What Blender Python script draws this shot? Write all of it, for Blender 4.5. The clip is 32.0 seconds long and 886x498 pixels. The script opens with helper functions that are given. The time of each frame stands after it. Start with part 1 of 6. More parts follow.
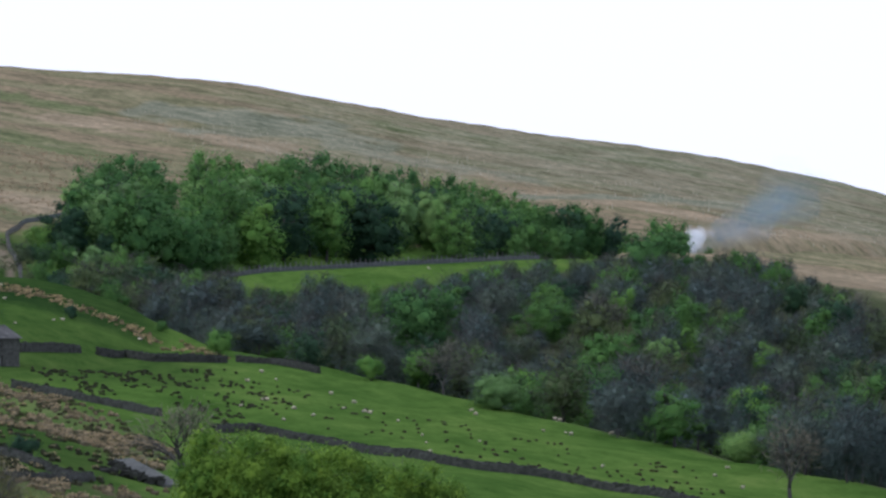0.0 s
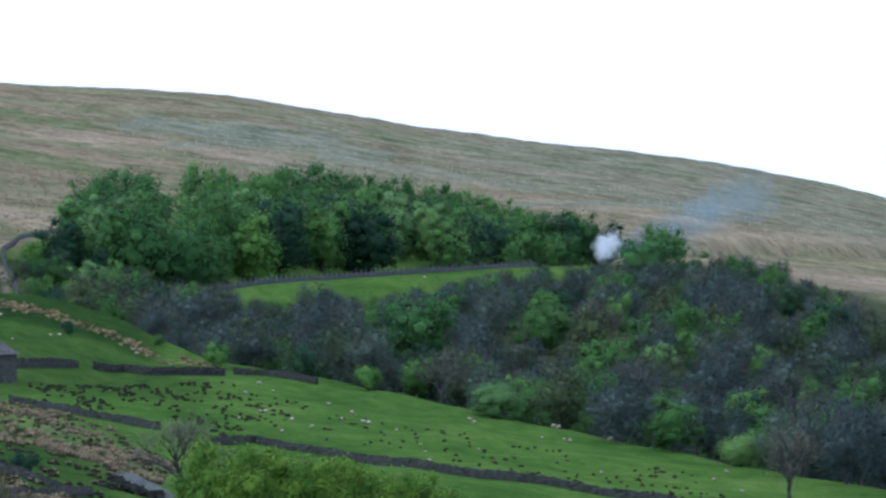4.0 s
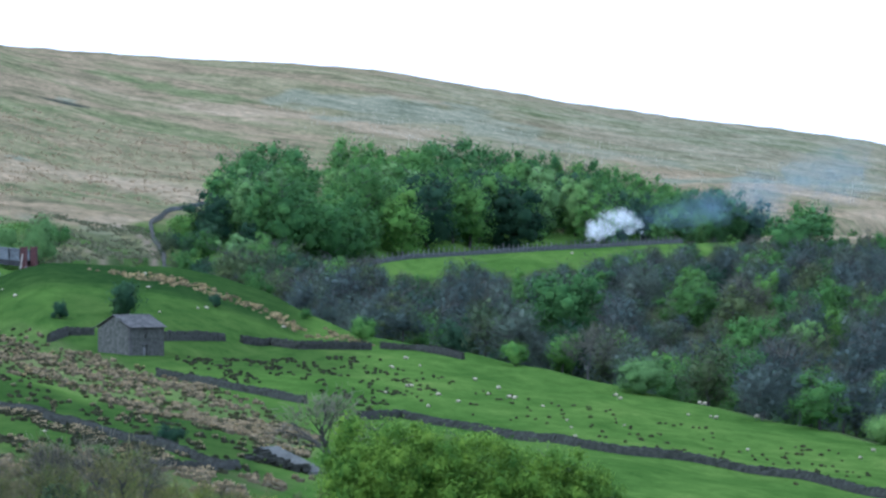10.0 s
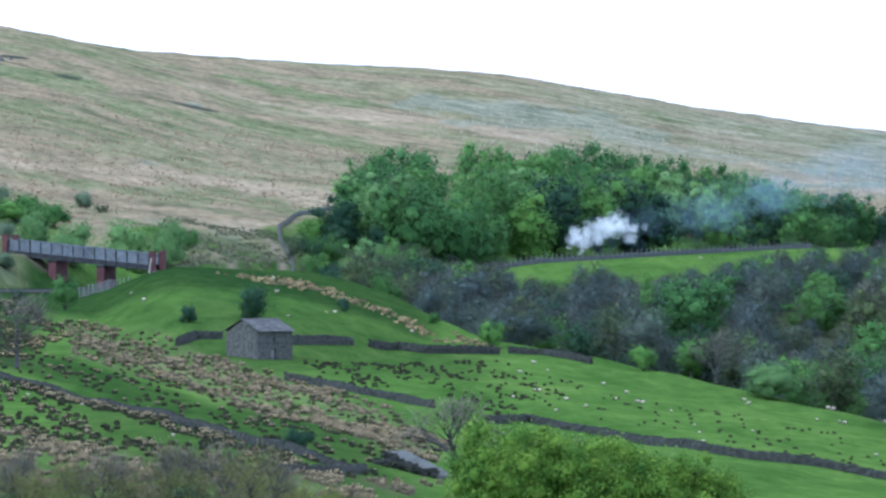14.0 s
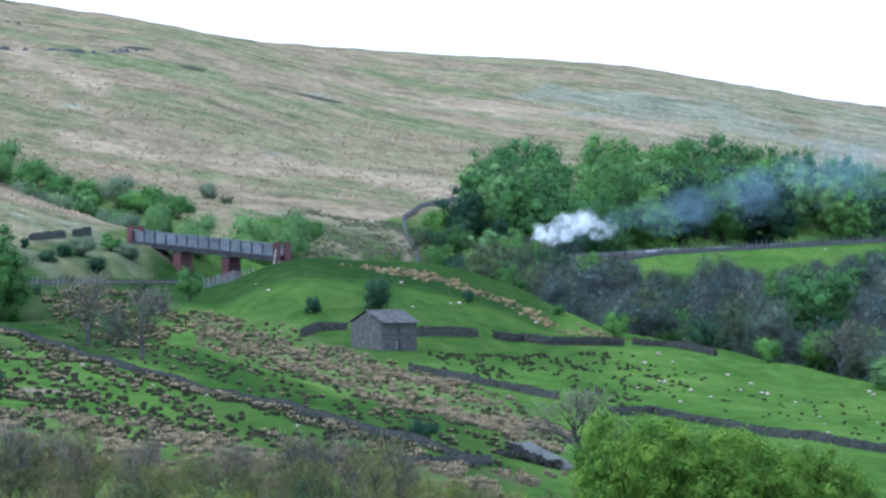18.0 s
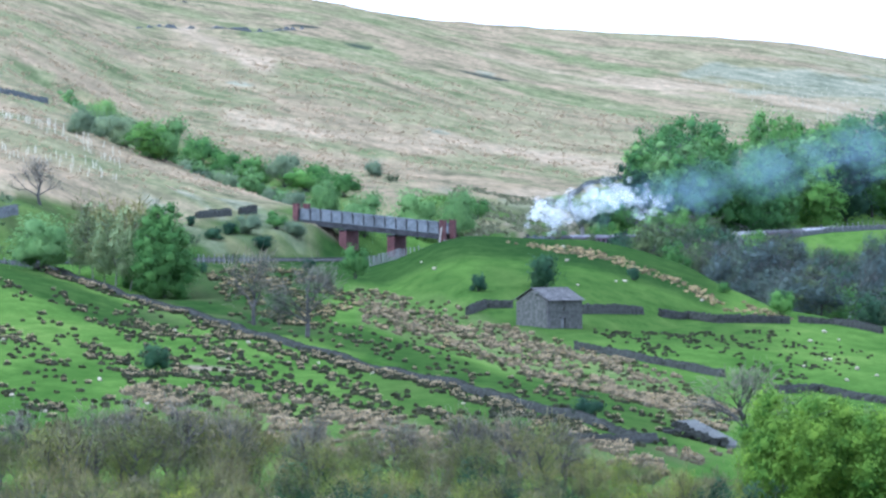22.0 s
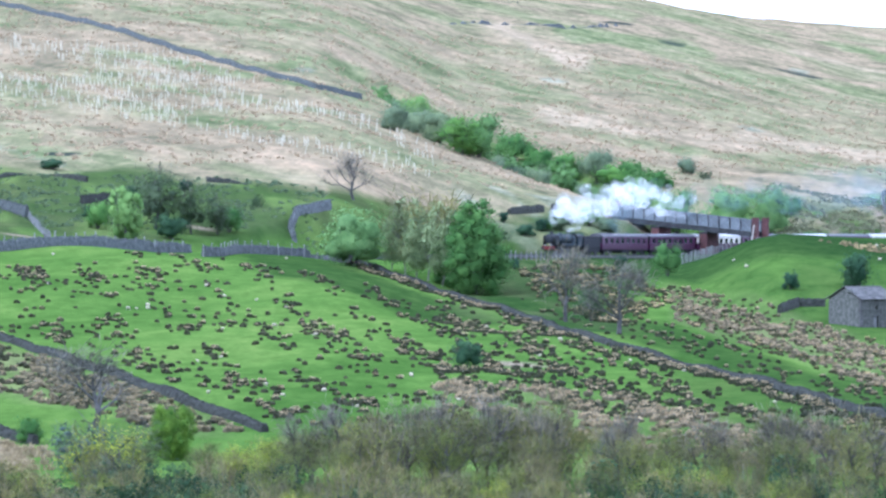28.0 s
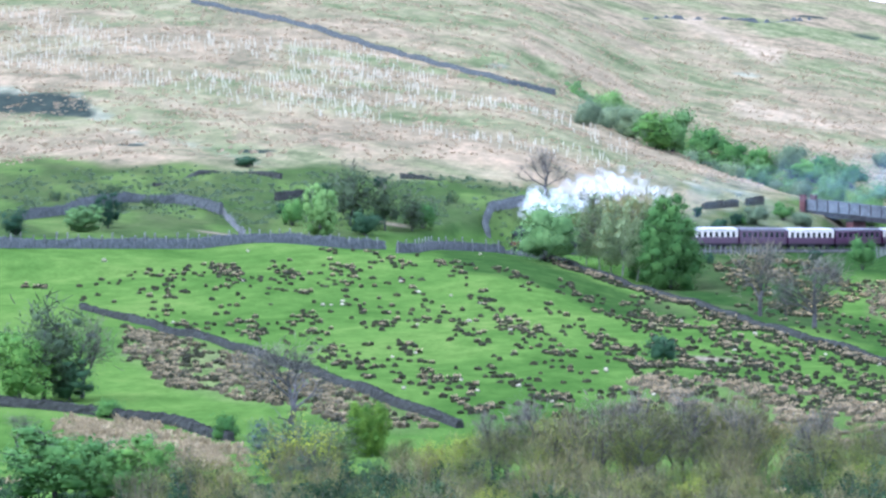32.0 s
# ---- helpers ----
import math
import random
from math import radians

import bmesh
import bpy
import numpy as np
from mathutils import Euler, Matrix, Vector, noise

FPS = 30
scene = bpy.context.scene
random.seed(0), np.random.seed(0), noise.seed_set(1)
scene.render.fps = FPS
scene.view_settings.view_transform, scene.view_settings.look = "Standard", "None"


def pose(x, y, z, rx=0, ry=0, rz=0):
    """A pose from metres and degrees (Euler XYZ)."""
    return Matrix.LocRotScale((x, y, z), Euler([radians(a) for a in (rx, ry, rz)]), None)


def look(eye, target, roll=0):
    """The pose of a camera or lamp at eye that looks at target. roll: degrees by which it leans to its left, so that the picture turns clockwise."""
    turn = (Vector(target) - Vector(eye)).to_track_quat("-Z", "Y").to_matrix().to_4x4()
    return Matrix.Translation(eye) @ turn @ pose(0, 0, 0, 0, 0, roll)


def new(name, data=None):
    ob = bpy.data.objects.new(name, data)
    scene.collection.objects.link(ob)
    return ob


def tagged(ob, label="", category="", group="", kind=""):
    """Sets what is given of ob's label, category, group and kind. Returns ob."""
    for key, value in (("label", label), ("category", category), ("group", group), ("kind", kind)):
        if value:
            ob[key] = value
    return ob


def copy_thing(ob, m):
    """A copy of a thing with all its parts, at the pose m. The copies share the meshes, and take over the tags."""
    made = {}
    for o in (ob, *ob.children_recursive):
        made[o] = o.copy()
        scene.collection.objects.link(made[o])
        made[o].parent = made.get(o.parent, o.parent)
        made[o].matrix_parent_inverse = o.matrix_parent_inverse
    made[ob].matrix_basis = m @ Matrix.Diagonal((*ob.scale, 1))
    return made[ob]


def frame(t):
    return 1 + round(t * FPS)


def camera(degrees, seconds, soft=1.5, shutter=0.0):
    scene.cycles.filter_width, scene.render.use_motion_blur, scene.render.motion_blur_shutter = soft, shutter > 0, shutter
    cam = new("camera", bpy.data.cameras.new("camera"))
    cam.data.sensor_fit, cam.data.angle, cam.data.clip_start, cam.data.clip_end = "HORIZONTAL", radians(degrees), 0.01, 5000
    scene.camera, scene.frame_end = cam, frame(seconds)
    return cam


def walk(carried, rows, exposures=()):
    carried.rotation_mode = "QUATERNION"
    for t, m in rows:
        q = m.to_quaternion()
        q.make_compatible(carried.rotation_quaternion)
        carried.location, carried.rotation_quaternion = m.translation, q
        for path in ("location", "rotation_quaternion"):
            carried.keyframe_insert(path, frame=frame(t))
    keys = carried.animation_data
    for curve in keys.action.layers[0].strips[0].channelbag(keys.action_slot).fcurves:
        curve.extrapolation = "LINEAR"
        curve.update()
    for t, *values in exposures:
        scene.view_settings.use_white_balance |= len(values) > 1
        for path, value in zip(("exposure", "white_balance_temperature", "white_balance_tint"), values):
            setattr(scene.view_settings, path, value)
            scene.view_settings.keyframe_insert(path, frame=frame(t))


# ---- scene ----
# ---------------------------------------------------------------- camera
# A long lens, panned by hand from one standpoint across the dale.
cam = camera(9.242, 32.0, soft=2.6)
PAN = [  # seconds, yaw, pitch, lean
    (0, -5.316, -0.000, 0.50), (0.5, -5.522, -0.153, 0.12), (1, -5.501, -0.093, -0.07), (1.5, -5.723, 0.031, 0.09),
    (2, -5.775, 0.007, -0.00), (2.5, -5.690, -0.109, -0.05), (3, -5.677, -0.202, -0.10), (3.5, -5.641, -0.025, -0.27),
    (4, -5.363, 0.093, -0.46), (4.5, -5.141, -0.092, -0.56), (6.5, -4.807, -0.324, -0.13), (7, -4.652, -0.171, 0.01),
    (7.5, -4.442, -0.038, -0.03), (8, -4.282, -0.133, -0.22), (8.5, -4.109, -0.212, -0.21), (9, -4.002, -0.184, -0.05),
    (9.5, -3.942, -0.129, -0.07), (10, -3.821, -0.156, -0.05), (10.5, -3.769, -0.207, -0.11), (11, -3.714, -0.117, -0.15),
    (11.5, -3.465, 0.025, -0.23), (12, -3.154, -0.149, -0.06), (12.5, -2.925, -0.389, 0.22), (13, -2.823, -0.327, 0.35),
    (13.5, -2.667, -0.143, 0.29), (14, -2.481, -0.110, 0.02), (14.5, -2.268, -0.179, -0.20), (16.5, -1.700, -0.183, -0.13),
    (17, -1.459, -0.253, 0.07), (17.5, -1.300, -0.256, -0.01), (18, -1.180, -0.201, 0.08), (18.5, -0.983, -0.249, 0.12),
    (19, -0.738, -0.417, 0.20), (19.5, -0.428, -0.538, 0.15), (20, -0.161, -0.357, 0.12), (20.5, -0.011, -0.248, 0.06),
    (21, 0.138, -0.295, 0.10), (21.5, 0.381, -0.395, 0.03), (22, 0.550, -0.435, 0.06), (22.5, 0.720, -0.406, -0.00),
    (23, 0.868, -0.387, -0.13), (23.5, 1.159, -0.393, -0.20), (24, 1.413, -0.445, -0.20), (24.5, 1.504, -0.404, -0.25),
    (25, 1.646, -0.323, -0.18), (25.5, 2.180, -0.322, -0.12), (26, 2.672, -0.317, -0.02), (26.5, 3.070, -0.368, 0.22),
    (28.5, 4.028, -0.607, 0.45), (29, 4.246, -0.938, 0.49), (29.5, 4.419, -0.858, 0.36), (30, 4.699, -0.639, 0.12),
    (30.5, 5.211, -0.566, -0.08), (31, 5.580, -0.583, -0.03), (31.5, 5.695, -0.633, 0.08), (32, 5.843, -0.537, 0.10),
]
EXPOSURES = [(0, -1.18, 5640, 12), (0.5, -1.00, 5290, 8), (0.8, -0.88, 5150, 7), (1.3, -0.88, 5120, 7), (2, -0.97, 5030, 7), (4, -0.98, 5030, 7), (7, -0.53, 4935, 5), (8, -0.60, 4895, 5), (9, -0.53, 4905, 5), (10, -0.48, 4885, 5), (12, -0.41, 4835, 5), (13, -0.23, 4915, 7), (14, -0.29, 4915, 7), (16, -0.27, 4865, 7),
             (18, -0.22, 4865, 7), (19, 0.11, 4850, 9), (20, 0.28, 4850, 9), (21, 0.28, 4850, 9), (22, 0.24, 4850, 9), (24, 0.34, 4850, 9), (26, 0.35, 4900, 9), (29, 0.45, 4900, 14), (30, 0.53, 4900, 14), (32, 0.49, 4900, 14)]
scene.cycles.transparent_max_bounces = 110
walk(cam, [(t, pose(0, 0, 0, 90 + pitch, 0, yaw) @ pose(0, 0, 0, 0, 0, lean)) for t, yaw, pitch, lean in PAN], EXPOSURES)

# ---------------------------------------------------------------- sky and sun
world = bpy.data.worlds.new("sky")
scene.world = world
world.use_nodes = True
wn = world.node_tree.nodes
sky = wn.new("ShaderNodeTexSky")
sky.sky_type, sky.sun_disc = "NISHITA", False
sky.sun_elevation, sky.sun_rotation = radians(48), radians(-120)
sky.air_density, sky.dust_density, sky.ozone_density = 1.0, 4.0, 1.0
# a thin bright overcast: white cloud over most of the sky
cloud = wn.new("ShaderNodeMix")
cloud.data_type = "RGBA"
cloud.inputs[0].default_value = 0.85
cloud.inputs[7].default_value = (18.8, 18.5, 20.5, 1)
world.node_tree.links.new(sky.outputs["Color"], cloud.inputs[6])
wn["Background"].inputs["Strength"].default_value = 0.15
world.node_tree.links.new(cloud.outputs[2], wn["Background"].inputs["Color"])
sun = new("sun", bpy.data.lights.new("sun", "SUN"))
sun.data.energy, sun.data.angle, sun.data.color = 3.0, radians(9), (1.0, 0.95, 0.87)
SUN_FROM = Vector((-0.62, -0.42, 0.78))
sun.matrix_basis = look((0, 0, 300), Vector((0, 0, 300)) - SUN_FROM)


# ---------------------------------------------------------------- materials
def mat(name, rough=0.9, gloss=0.25):
    m = bpy.data.materials.new(name)
    m.use_nodes = True
    b = m.node_tree.nodes["Principled BSDF"]
    b.inputs["Roughness"].default_value = rough
    b.inputs["Specular IOR Level"].default_value = gloss
    return m, m.node_tree.nodes, m.node_tree.links, b


def ramp(nodes, links, source, stops):
    r = nodes.new("ShaderNodeValToRGB")
    e = r.color_ramp.elements
    while len(e) < len(stops):
        e.new(0.5)
    for el, (p, c) in zip(e, stops):
        el.position, el.color = p, (*c, 1) if len(c) == 3 else c
    links.new(source, r.inputs["Fac"])
    return r.outputs["Color"]


def noise_tex(nodes, links, vec, scale, detail=4.0, rough=0.6):
    n = nodes.new("ShaderNodeTexNoise")
    n.inputs["Scale"].default_value, n.inputs["Detail"].default_value, n.inputs["Roughness"].default_value = scale, detail, rough
    if vec is not None:
        links.new(vec, n.inputs["Vector"])
    return n.outputs["Fac"]


def blend(nodes, links, fac, a, b, kind="MIX"):
    n = nodes.new("ShaderNodeMix")
    n.data_type, n.blend_type = "RGBA", kind
    for socket, value in ((n.inputs[0], fac), (n.inputs[6], a), (n.inputs[7], b)):
        if isinstance(value, (int, float)):
            socket.default_value = value
        elif isinstance(value, tuple):
            socket.default_value = (*value, 1)
        else:
            links.new(value, socket)
    return n.outputs[2]


def bump(nodes, links, fac, b, strength=0.5, distance=0.1):
    n = nodes.new("ShaderNodeBump")
    n.inputs["Strength"].default_value, n.inputs["Distance"].default_value = strength, distance
    links.new(fac, n.inputs["Height"])
    links.new(n.outputs["Normal"], b.inputs["Normal"])


def mottled(name, dark, light, scale, rough=0.9, metal=0.0, vary=0.25, relief=0.4, fine=8.0):
    """A surface with broad stains, fine grain and a shade that differs from piece to piece."""
    m, n, l, b = mat(name, rough)
    co = n.new("ShaderNodeTexCoord").outputs["Object"]
    broad = noise_tex(n, l, co, scale)
    grain = noise_tex(n, l, co, scale * fine, 3.0)
    c = ramp(n, l, broad, [(0.3, dark), (0.7, light)])
    g = ramp(n, l, grain, [(0.25, (0.6, 0.6, 0.6)), (0.75, (1.25, 1.25, 1.25))])
    c = blend(n, l, 1.0, c, g, "MULTIPLY")
    info = n.new("ShaderNodeObjectInfo").outputs["Random"]
    v = ramp(n, l, info, [(0.0, (1 - vary,) * 3), (1.0, (1 + vary,) * 3)])
    c = blend(n, l, 1.0, c, v, "MULTIPLY")
    l.new(c, b.inputs["Base Color"])
    b.inputs["Metallic"].default_value = metal
    bump(n, l, grain, b, relief, 0.05)
    return m


def leafy(name, dark, light, vary=0.3):
    """Foliage: boughs and leaves differ a little in shade, each tree has its own tone."""
    m, n, l, b = mat(name, 0.75, 0.08)
    isl = n.new("ShaderNodeNewGeometry").outputs["Random Per Island"]
    bough = noise_tex(n, l, n.new("ShaderNodeTexCoord").outputs["Object"], 0.55, 3, 0.6)
    c = ramp(n, l, bough, [(0.32, dark), (0.68, light)])
    c = blend(n, l, 1.0, c, ramp(n, l, isl, [(0.0, (0.84, 0.86, 0.88)), (0.7, (1.05, 1.04, 1.03)), (1.0, (1.25, 1.22, 1.15))]), "MULTIPLY")
    info = n.new("ShaderNodeObjectInfo").outputs["Random"]
    v = ramp(n, l, info, [(0.0, (1 - vary, 1 - vary * 0.8, 1 - vary)), (0.5, (1, 1, 1)), (1.0, (1 + vary * 1.2, 1 + vary, 1))])
    c = blend(n, l, 1.0, c, v, "MULTIPLY")
    l.new(c, b.inputs["Base Color"])
    t = n.new("ShaderNodeBsdfTranslucent")
    l.new(c, t.inputs["Color"])
    mix = n.new("ShaderNodeMixShader")
    mix.inputs["Fac"].default_value = 0.35
    l.new(b.outputs[0], mix.inputs[1])
    l.new(t.outputs[0], mix.inputs[2])
    l.new(mix.outputs[0], n["Material Output"].inputs["Surface"])
    return m


def ground_material():
    m, n, l, b = mat("hillside", 1.0, 0.0)
    co = n.new("ShaderNodeTexCoord").outputs["Object"]

    def attr(name):
        a = n.new("ShaderNodeAttribute")
        a.attribute_name = name
        return a.outputs["Fac"]

    # grazed pasture
    turf = n.new("ShaderNodeMapping")
    turf.inputs["Scale"].default_value = (2.4, 1.0, 1.0)
    turf.inputs["Rotation"].default_value = (0, 0, radians(-8))
    l.new(co, turf.inputs["Vector"])
    tv = turf.outputs["Vector"]
    n1, n2, n3 = noise_tex(n, l, tv, 0.02, 7, 0.65), noise_tex(n, l, tv, 0.16, 7, 0.7), noise_tex(n, l, co, 1.8, 5, 0.8)
    grass = ramp(n, l, n1, [(0.36, (0.042, 0.086, 0.017)), (0.46, (0.057, 0.108, 0.022)), (0.55, (0.07, 0.124, 0.026)), (0.68, (0.09, 0.14, 0.033))])
    grass = blend(n, l, 1.0, grass, ramp(n, l, n2, [(0.36, (0.85, 0.86, 0.84)), (0.5, (1.0, 1.0, 1.0)), (0.64, (1.15, 1.1, 1.12))]), "MULTIPLY")
    grass = blend(n, l, 1.0, grass, ramp(n, l, n3, [(0.34, (0.82, 0.85, 0.8)), (0.66, (1.18, 1.14, 1.18))]), "MULTIPLY")
    # bleached moor grass, with green flushes and a grey-green for heather and distance haze
    # the growth runs in drifts down the slope
    drift = n.new("ShaderNodeMapping")
    drift.inputs["Rotation"].default_value = (0, 0, radians(-27))
    l.new(co, drift.inputs["Vector"])

    def drawn_out(by):
        q = n.new("ShaderNodeMapping")
        q.inputs["Scale"].default_value = (by, 1.0, 1.0)
        l.new(drift.outputs["Vector"], q.inputs["Vector"])
        return q.outputs["Vector"]

    def patch(name, ragged, lo, hi):
        """How far a stretch of growth reaches, with a ragged edge."""
        add = n.new("ShaderNodeMath")
        add.operation = "MULTIPLY_ADD"
        l.new(ragged, add.inputs[0])
        add.inputs[1].default_value = 1.5
        l.new(attr(name), add.inputs[2])
        r = n.new("ShaderNodeMapRange")
        r.inputs["From Min"].default_value, r.inputs["From Max"].default_value = 0.75 + lo, 0.75 + hi
        l.new(add.outputs[0], r.inputs["Value"])
        return r.outputs[0]

    upright = n.new("ShaderNodeMapping")
    upright.inputs["Scale"].default_value = (3.6, 1.0, 1.0)
    l.new(co, upright.inputs["Vector"])
    m1, m2, m3 = noise_tex(n, l, drawn_out(3.0), 0.0075, 10, 0.62), noise_tex(n, l, drawn_out(2.0), 0.036, 10, 0.74), noise_tex(n, l, upright.outputs["Vector"], 0.11, 8, 0.78)
    straw = ramp(n, l, m2, [(0.36, (0.088, 0.084, 0.05)), (0.44, (0.146, 0.125, 0.08)), (0.52, (0.192, 0.157, 0.1)), (0.62, (0.238, 0.19, 0.124))])
    pale = ramp(n, l, m2, [(0.36, (0.175, 0.145, 0.094)), (0.62, (0.285, 0.232, 0.158))])
    green = ramp(n, l, m2, [(0.38, (0.066, 0.088, 0.038)), (0.5, (0.116, 0.132, 0.064)), (0.62, (0.175, 0.172, 0.098))])
    moor = blend(n, l, ramp(n, l, m1, [(0.45, (0, 0, 0)), (0.6, (0.8, 0.8, 0.8))]), straw, green)
    # pale straw drifts, and the haze painted over the eastern moor
    moor = blend(n, l, patch("straw", m1, 0.35, 0.95), moor, pale)
    moor = blend(n, l, patch("flush", m1, 0.3, 0.9), moor, green)
    moor = blend(n, l, patch("heather", m2, 0.3, 0.9), moor, ramp(n, l, m2, [(0.38, (0.098, 0.112, 0.077)), (0.6, (0.202, 0.2, 0.141))]))
    moor = blend(n, l, 1.0, moor, ramp(n, l, m3, [(0.36, (0.66, 0.7, 0.67)), (0.5, (0.98, 0.98, 0.97)), (0.64, (1.3, 1.24, 1.2))]), "MULTIPLY")
    moor = blend(n, l, patch("peat", m2, 0.3, 0.8), moor, ramp(n, l, m3, [(0.3, (0.014, 0.02, 0.018)), (0.7, (0.045, 0.056, 0.044))]))
    # dark green of the lush strips, also the shade painted on the knoll
    lush_shade = ramp(n, l, n2, [(0.35, (0.012, 0.03, 0.009)), (0.65, (0.026, 0.051, 0.014))])
    grass = blend(n, l, attr("lush_shade"), grass, lush_shade)
    c = blend(n, l, attr("moor"), grass, moor)
    earth = ramp(n, l, n3, [(0.3, (0.09, 0.075, 0.055)), (0.7, (0.25, 0.205, 0.15))])
    c = blend(n, l, attr("earth"), c, earth)
    stone = ramp(n, l, n3, [(0.3, (0.085, 0.08, 0.072)), (0.7, (0.2, 0.185, 0.17))])
    c = blend(n, l, attr("ballast"), c, stone)
    l.new(c, b.inputs["Base Color"])
    bump(n, l, n3, b, 0.7, 0.25)
    return m


def smoke_material(name, colour, low, high):
    """Thin smoke: mostly clear, thicker in wisps."""
    m, n, l, b = mat(name, 1.0)
    co = n.new("ShaderNodeTexCoord").outputs["Object"]
    f = noise_tex(n, l, co, 0.55, 5, 0.65)
    r = n.new("ShaderNodeMapRange")
    r.inputs["From Min"].default_value, r.inputs["From Max"].default_value = 0.35, 0.68
    r.inputs["To Min"].default_value, r.inputs["To Max"].default_value = low, high
    l.new(f, r.inputs["Value"])
    d, t = n.new("ShaderNodeBsdfDiffuse"), n.new("ShaderNodeBsdfTranslucent")
    for q in (d, t):
        q.inputs["Color"].default_value = (*colour, 1)
    body, clear, mix = n.new("ShaderNodeMixShader"), n.new("ShaderNodeBsdfTransparent"), n.new("ShaderNodeMixShader")
    l.new(d.outputs[0], body.inputs[1])
    l.new(t.outputs[0], body.inputs[2])
    l.new(r.outputs[0], mix.inputs["Fac"])
    l.new(clear.outputs[0], mix.inputs[1])
    l.new(body.outputs[0], mix.inputs[2])
    l.new(mix.outputs[0], n["Material Output"].inputs["Surface"])
    return m


def plain(name, colour, rough=0.5, metal=0.0):
    return mottled(name, tuple(c * 0.85 for c in colour), tuple(min(1, c * 1.1) for c in colour), 0.7, rough, metal, 0.06, 0.1)


SMOKE = smoke_material("steam", (0.9, 0.93, 0.94), 0.0, 0.145)
HAZE = smoke_material("thin_smoke", (0.3, 0.45, 0.54), 0.0, 0.028)
MAROON = plain("maroon_paint", (0.042, 0.009, 0.036), 0.35)
CREAM = plain("cream_paint", (0.507, 0.481, 0.403), 0.4)
ROOF_WHITE = plain("white_roof", (0.325, 0.332, 0.338), 0.6)
ROOF_GREY = plain("grey_roof", (0.065, 0.065, 0.0748), 0.6)
BLACK = plain("black_paint", (0.012, 0.015, 0.018), 0.7)
GLASS = plain("dark_window_glass", (0.02, 0.025, 0.03), 0.1)
COAL = mottled("coal", (0.0065, 0.0065, 0.0065), (0.026, 0.026, 0.026), 3.0, relief=1.0)
WOOL = mottled("fleece", (0.36, 0.325, 0.235), (0.51, 0.465, 0.345), 3.0, vary=0.12, relief=0.9)
SHEEP_FACE = mottled("dark_face", (0.0325, 0.0292, 0.026), (0.26, 0.24, 0.208), 4.0)
SLAB = mottled("pale_concrete", (0.05, 0.054, 0.05), (0.1, 0.104, 0.096), 0.5)
TUBE = mottled("pale_tree_guard", (0.3, 0.285, 0.21), (0.44, 0.42, 0.32), 1.0)
GROUND = ground_material()
STONE = mottled("dry_stone", (0.012, 0.014, 0.011), (0.044, 0.048, 0.04), 1.6, vary=0.2, relief=0.8)
STONE_GREY = mottled("weathered_grey_stone", (0.036, 0.043, 0.043), (0.1, 0.112, 0.11), 1.6, vary=0.2, relief=0.8)
# paler stone: light on the wall beside the track, put into the colour
STONE_LIT = mottled("lit_stone", (0.06, 0.064, 0.058), (0.15, 0.152, 0.138), 1.6, vary=0.2, relief=0.8)
BARN_STONE = mottled("barn_stone", (0.03, 0.034, 0.03), (0.105, 0.108, 0.095), 1.9, relief=0.8)
SLATE = mottled("stone_slate", (0.045, 0.046, 0.046), (0.1, 0.1, 0.096), 0.7)
BRICK = mottled("red_brick", (0.0553, 0.026, 0.0273), (0.111, 0.052, 0.0507), 1.2)
GIRDER = mottled("grey_girder_paint", (0.095, 0.112, 0.125), (0.17, 0.19, 0.205), 0.6, rough=0.7)
DARK_STEEL = mottled("sooty_steel", (0.0195, 0.0208, 0.0228), (0.0455, 0.0488, 0.052), 1.0, rough=0.6, metal=0.4)
TIMBER = mottled("weathered_timber", (0.1, 0.107, 0.107), (0.21, 0.214, 0.208), 1.5)
PALE_TIMBER = mottled("pale_timber", (0.293, 0.28, 0.247), (0.423, 0.403, 0.364), 1.5)
BARK_PALE = mottled("grey_stems", (0.07, 0.072, 0.07), (0.16, 0.155, 0.145), 1.5)
BARK_LIGHT = mottled("pale_bark", (0.111, 0.117, 0.0943), (0.208, 0.211, 0.169), 1.5)
BARK = mottled("bark", (0.033, 0.034, 0.033), (0.08, 0.079, 0.073), 1.5)
TWIG = leafy("grey_twigs", (0.055, 0.06, 0.06), (0.1, 0.104, 0.1), 0.25)
TWIG_HAZE = leafy("slate_grey_twig_crown", (0.072, 0.104, 0.102), (0.126, 0.166, 0.158), 0.3)
TWIG_MID = leafy("beige_grey_twigs", (0.135, 0.128, 0.108), (0.24, 0.226, 0.188), 0.2)
TWIG_SALLOW = leafy("brown_grey_twigs", (0.118, 0.11, 0.066), (0.2, 0.184, 0.115), 0.3)
TWIG_SCRUB = leafy("olive_grey_twigs", (0.108, 0.112, 0.048), (0.195, 0.192, 0.088), 0.35)
TWIG_PALE = leafy("pale_twigs", (0.091, 0.0975, 0.0845), (0.163, 0.166, 0.146), 0.2)
LEAF = leafy("spring_leaf", (0.06, 0.146, 0.041), (0.12, 0.226, 0.062), 0.34)
LEAF_OAK = leafy("deep_green_leaf", (0.046, 0.118, 0.04), (0.096, 0.198, 0.06), 0.3)
LEAF_SOFT = leafy("soft_green_leaf", (0.09, 0.176, 0.058), (0.165, 0.276, 0.1), 0.2)
LEAF_DARK = leafy("dark_leaf", (0.022, 0.054, 0.034), (0.046, 0.092, 0.05), 0.3)
LEAF_BRIGHT = leafy("bright_leaf", (0.055, 0.13, 0.022), (0.18, 0.285, 0.04), 0.1)
LEAF_DULL = leafy("olive_buds", (0.06, 0.092, 0.052), (0.112, 0.152, 0.08), 0.3)
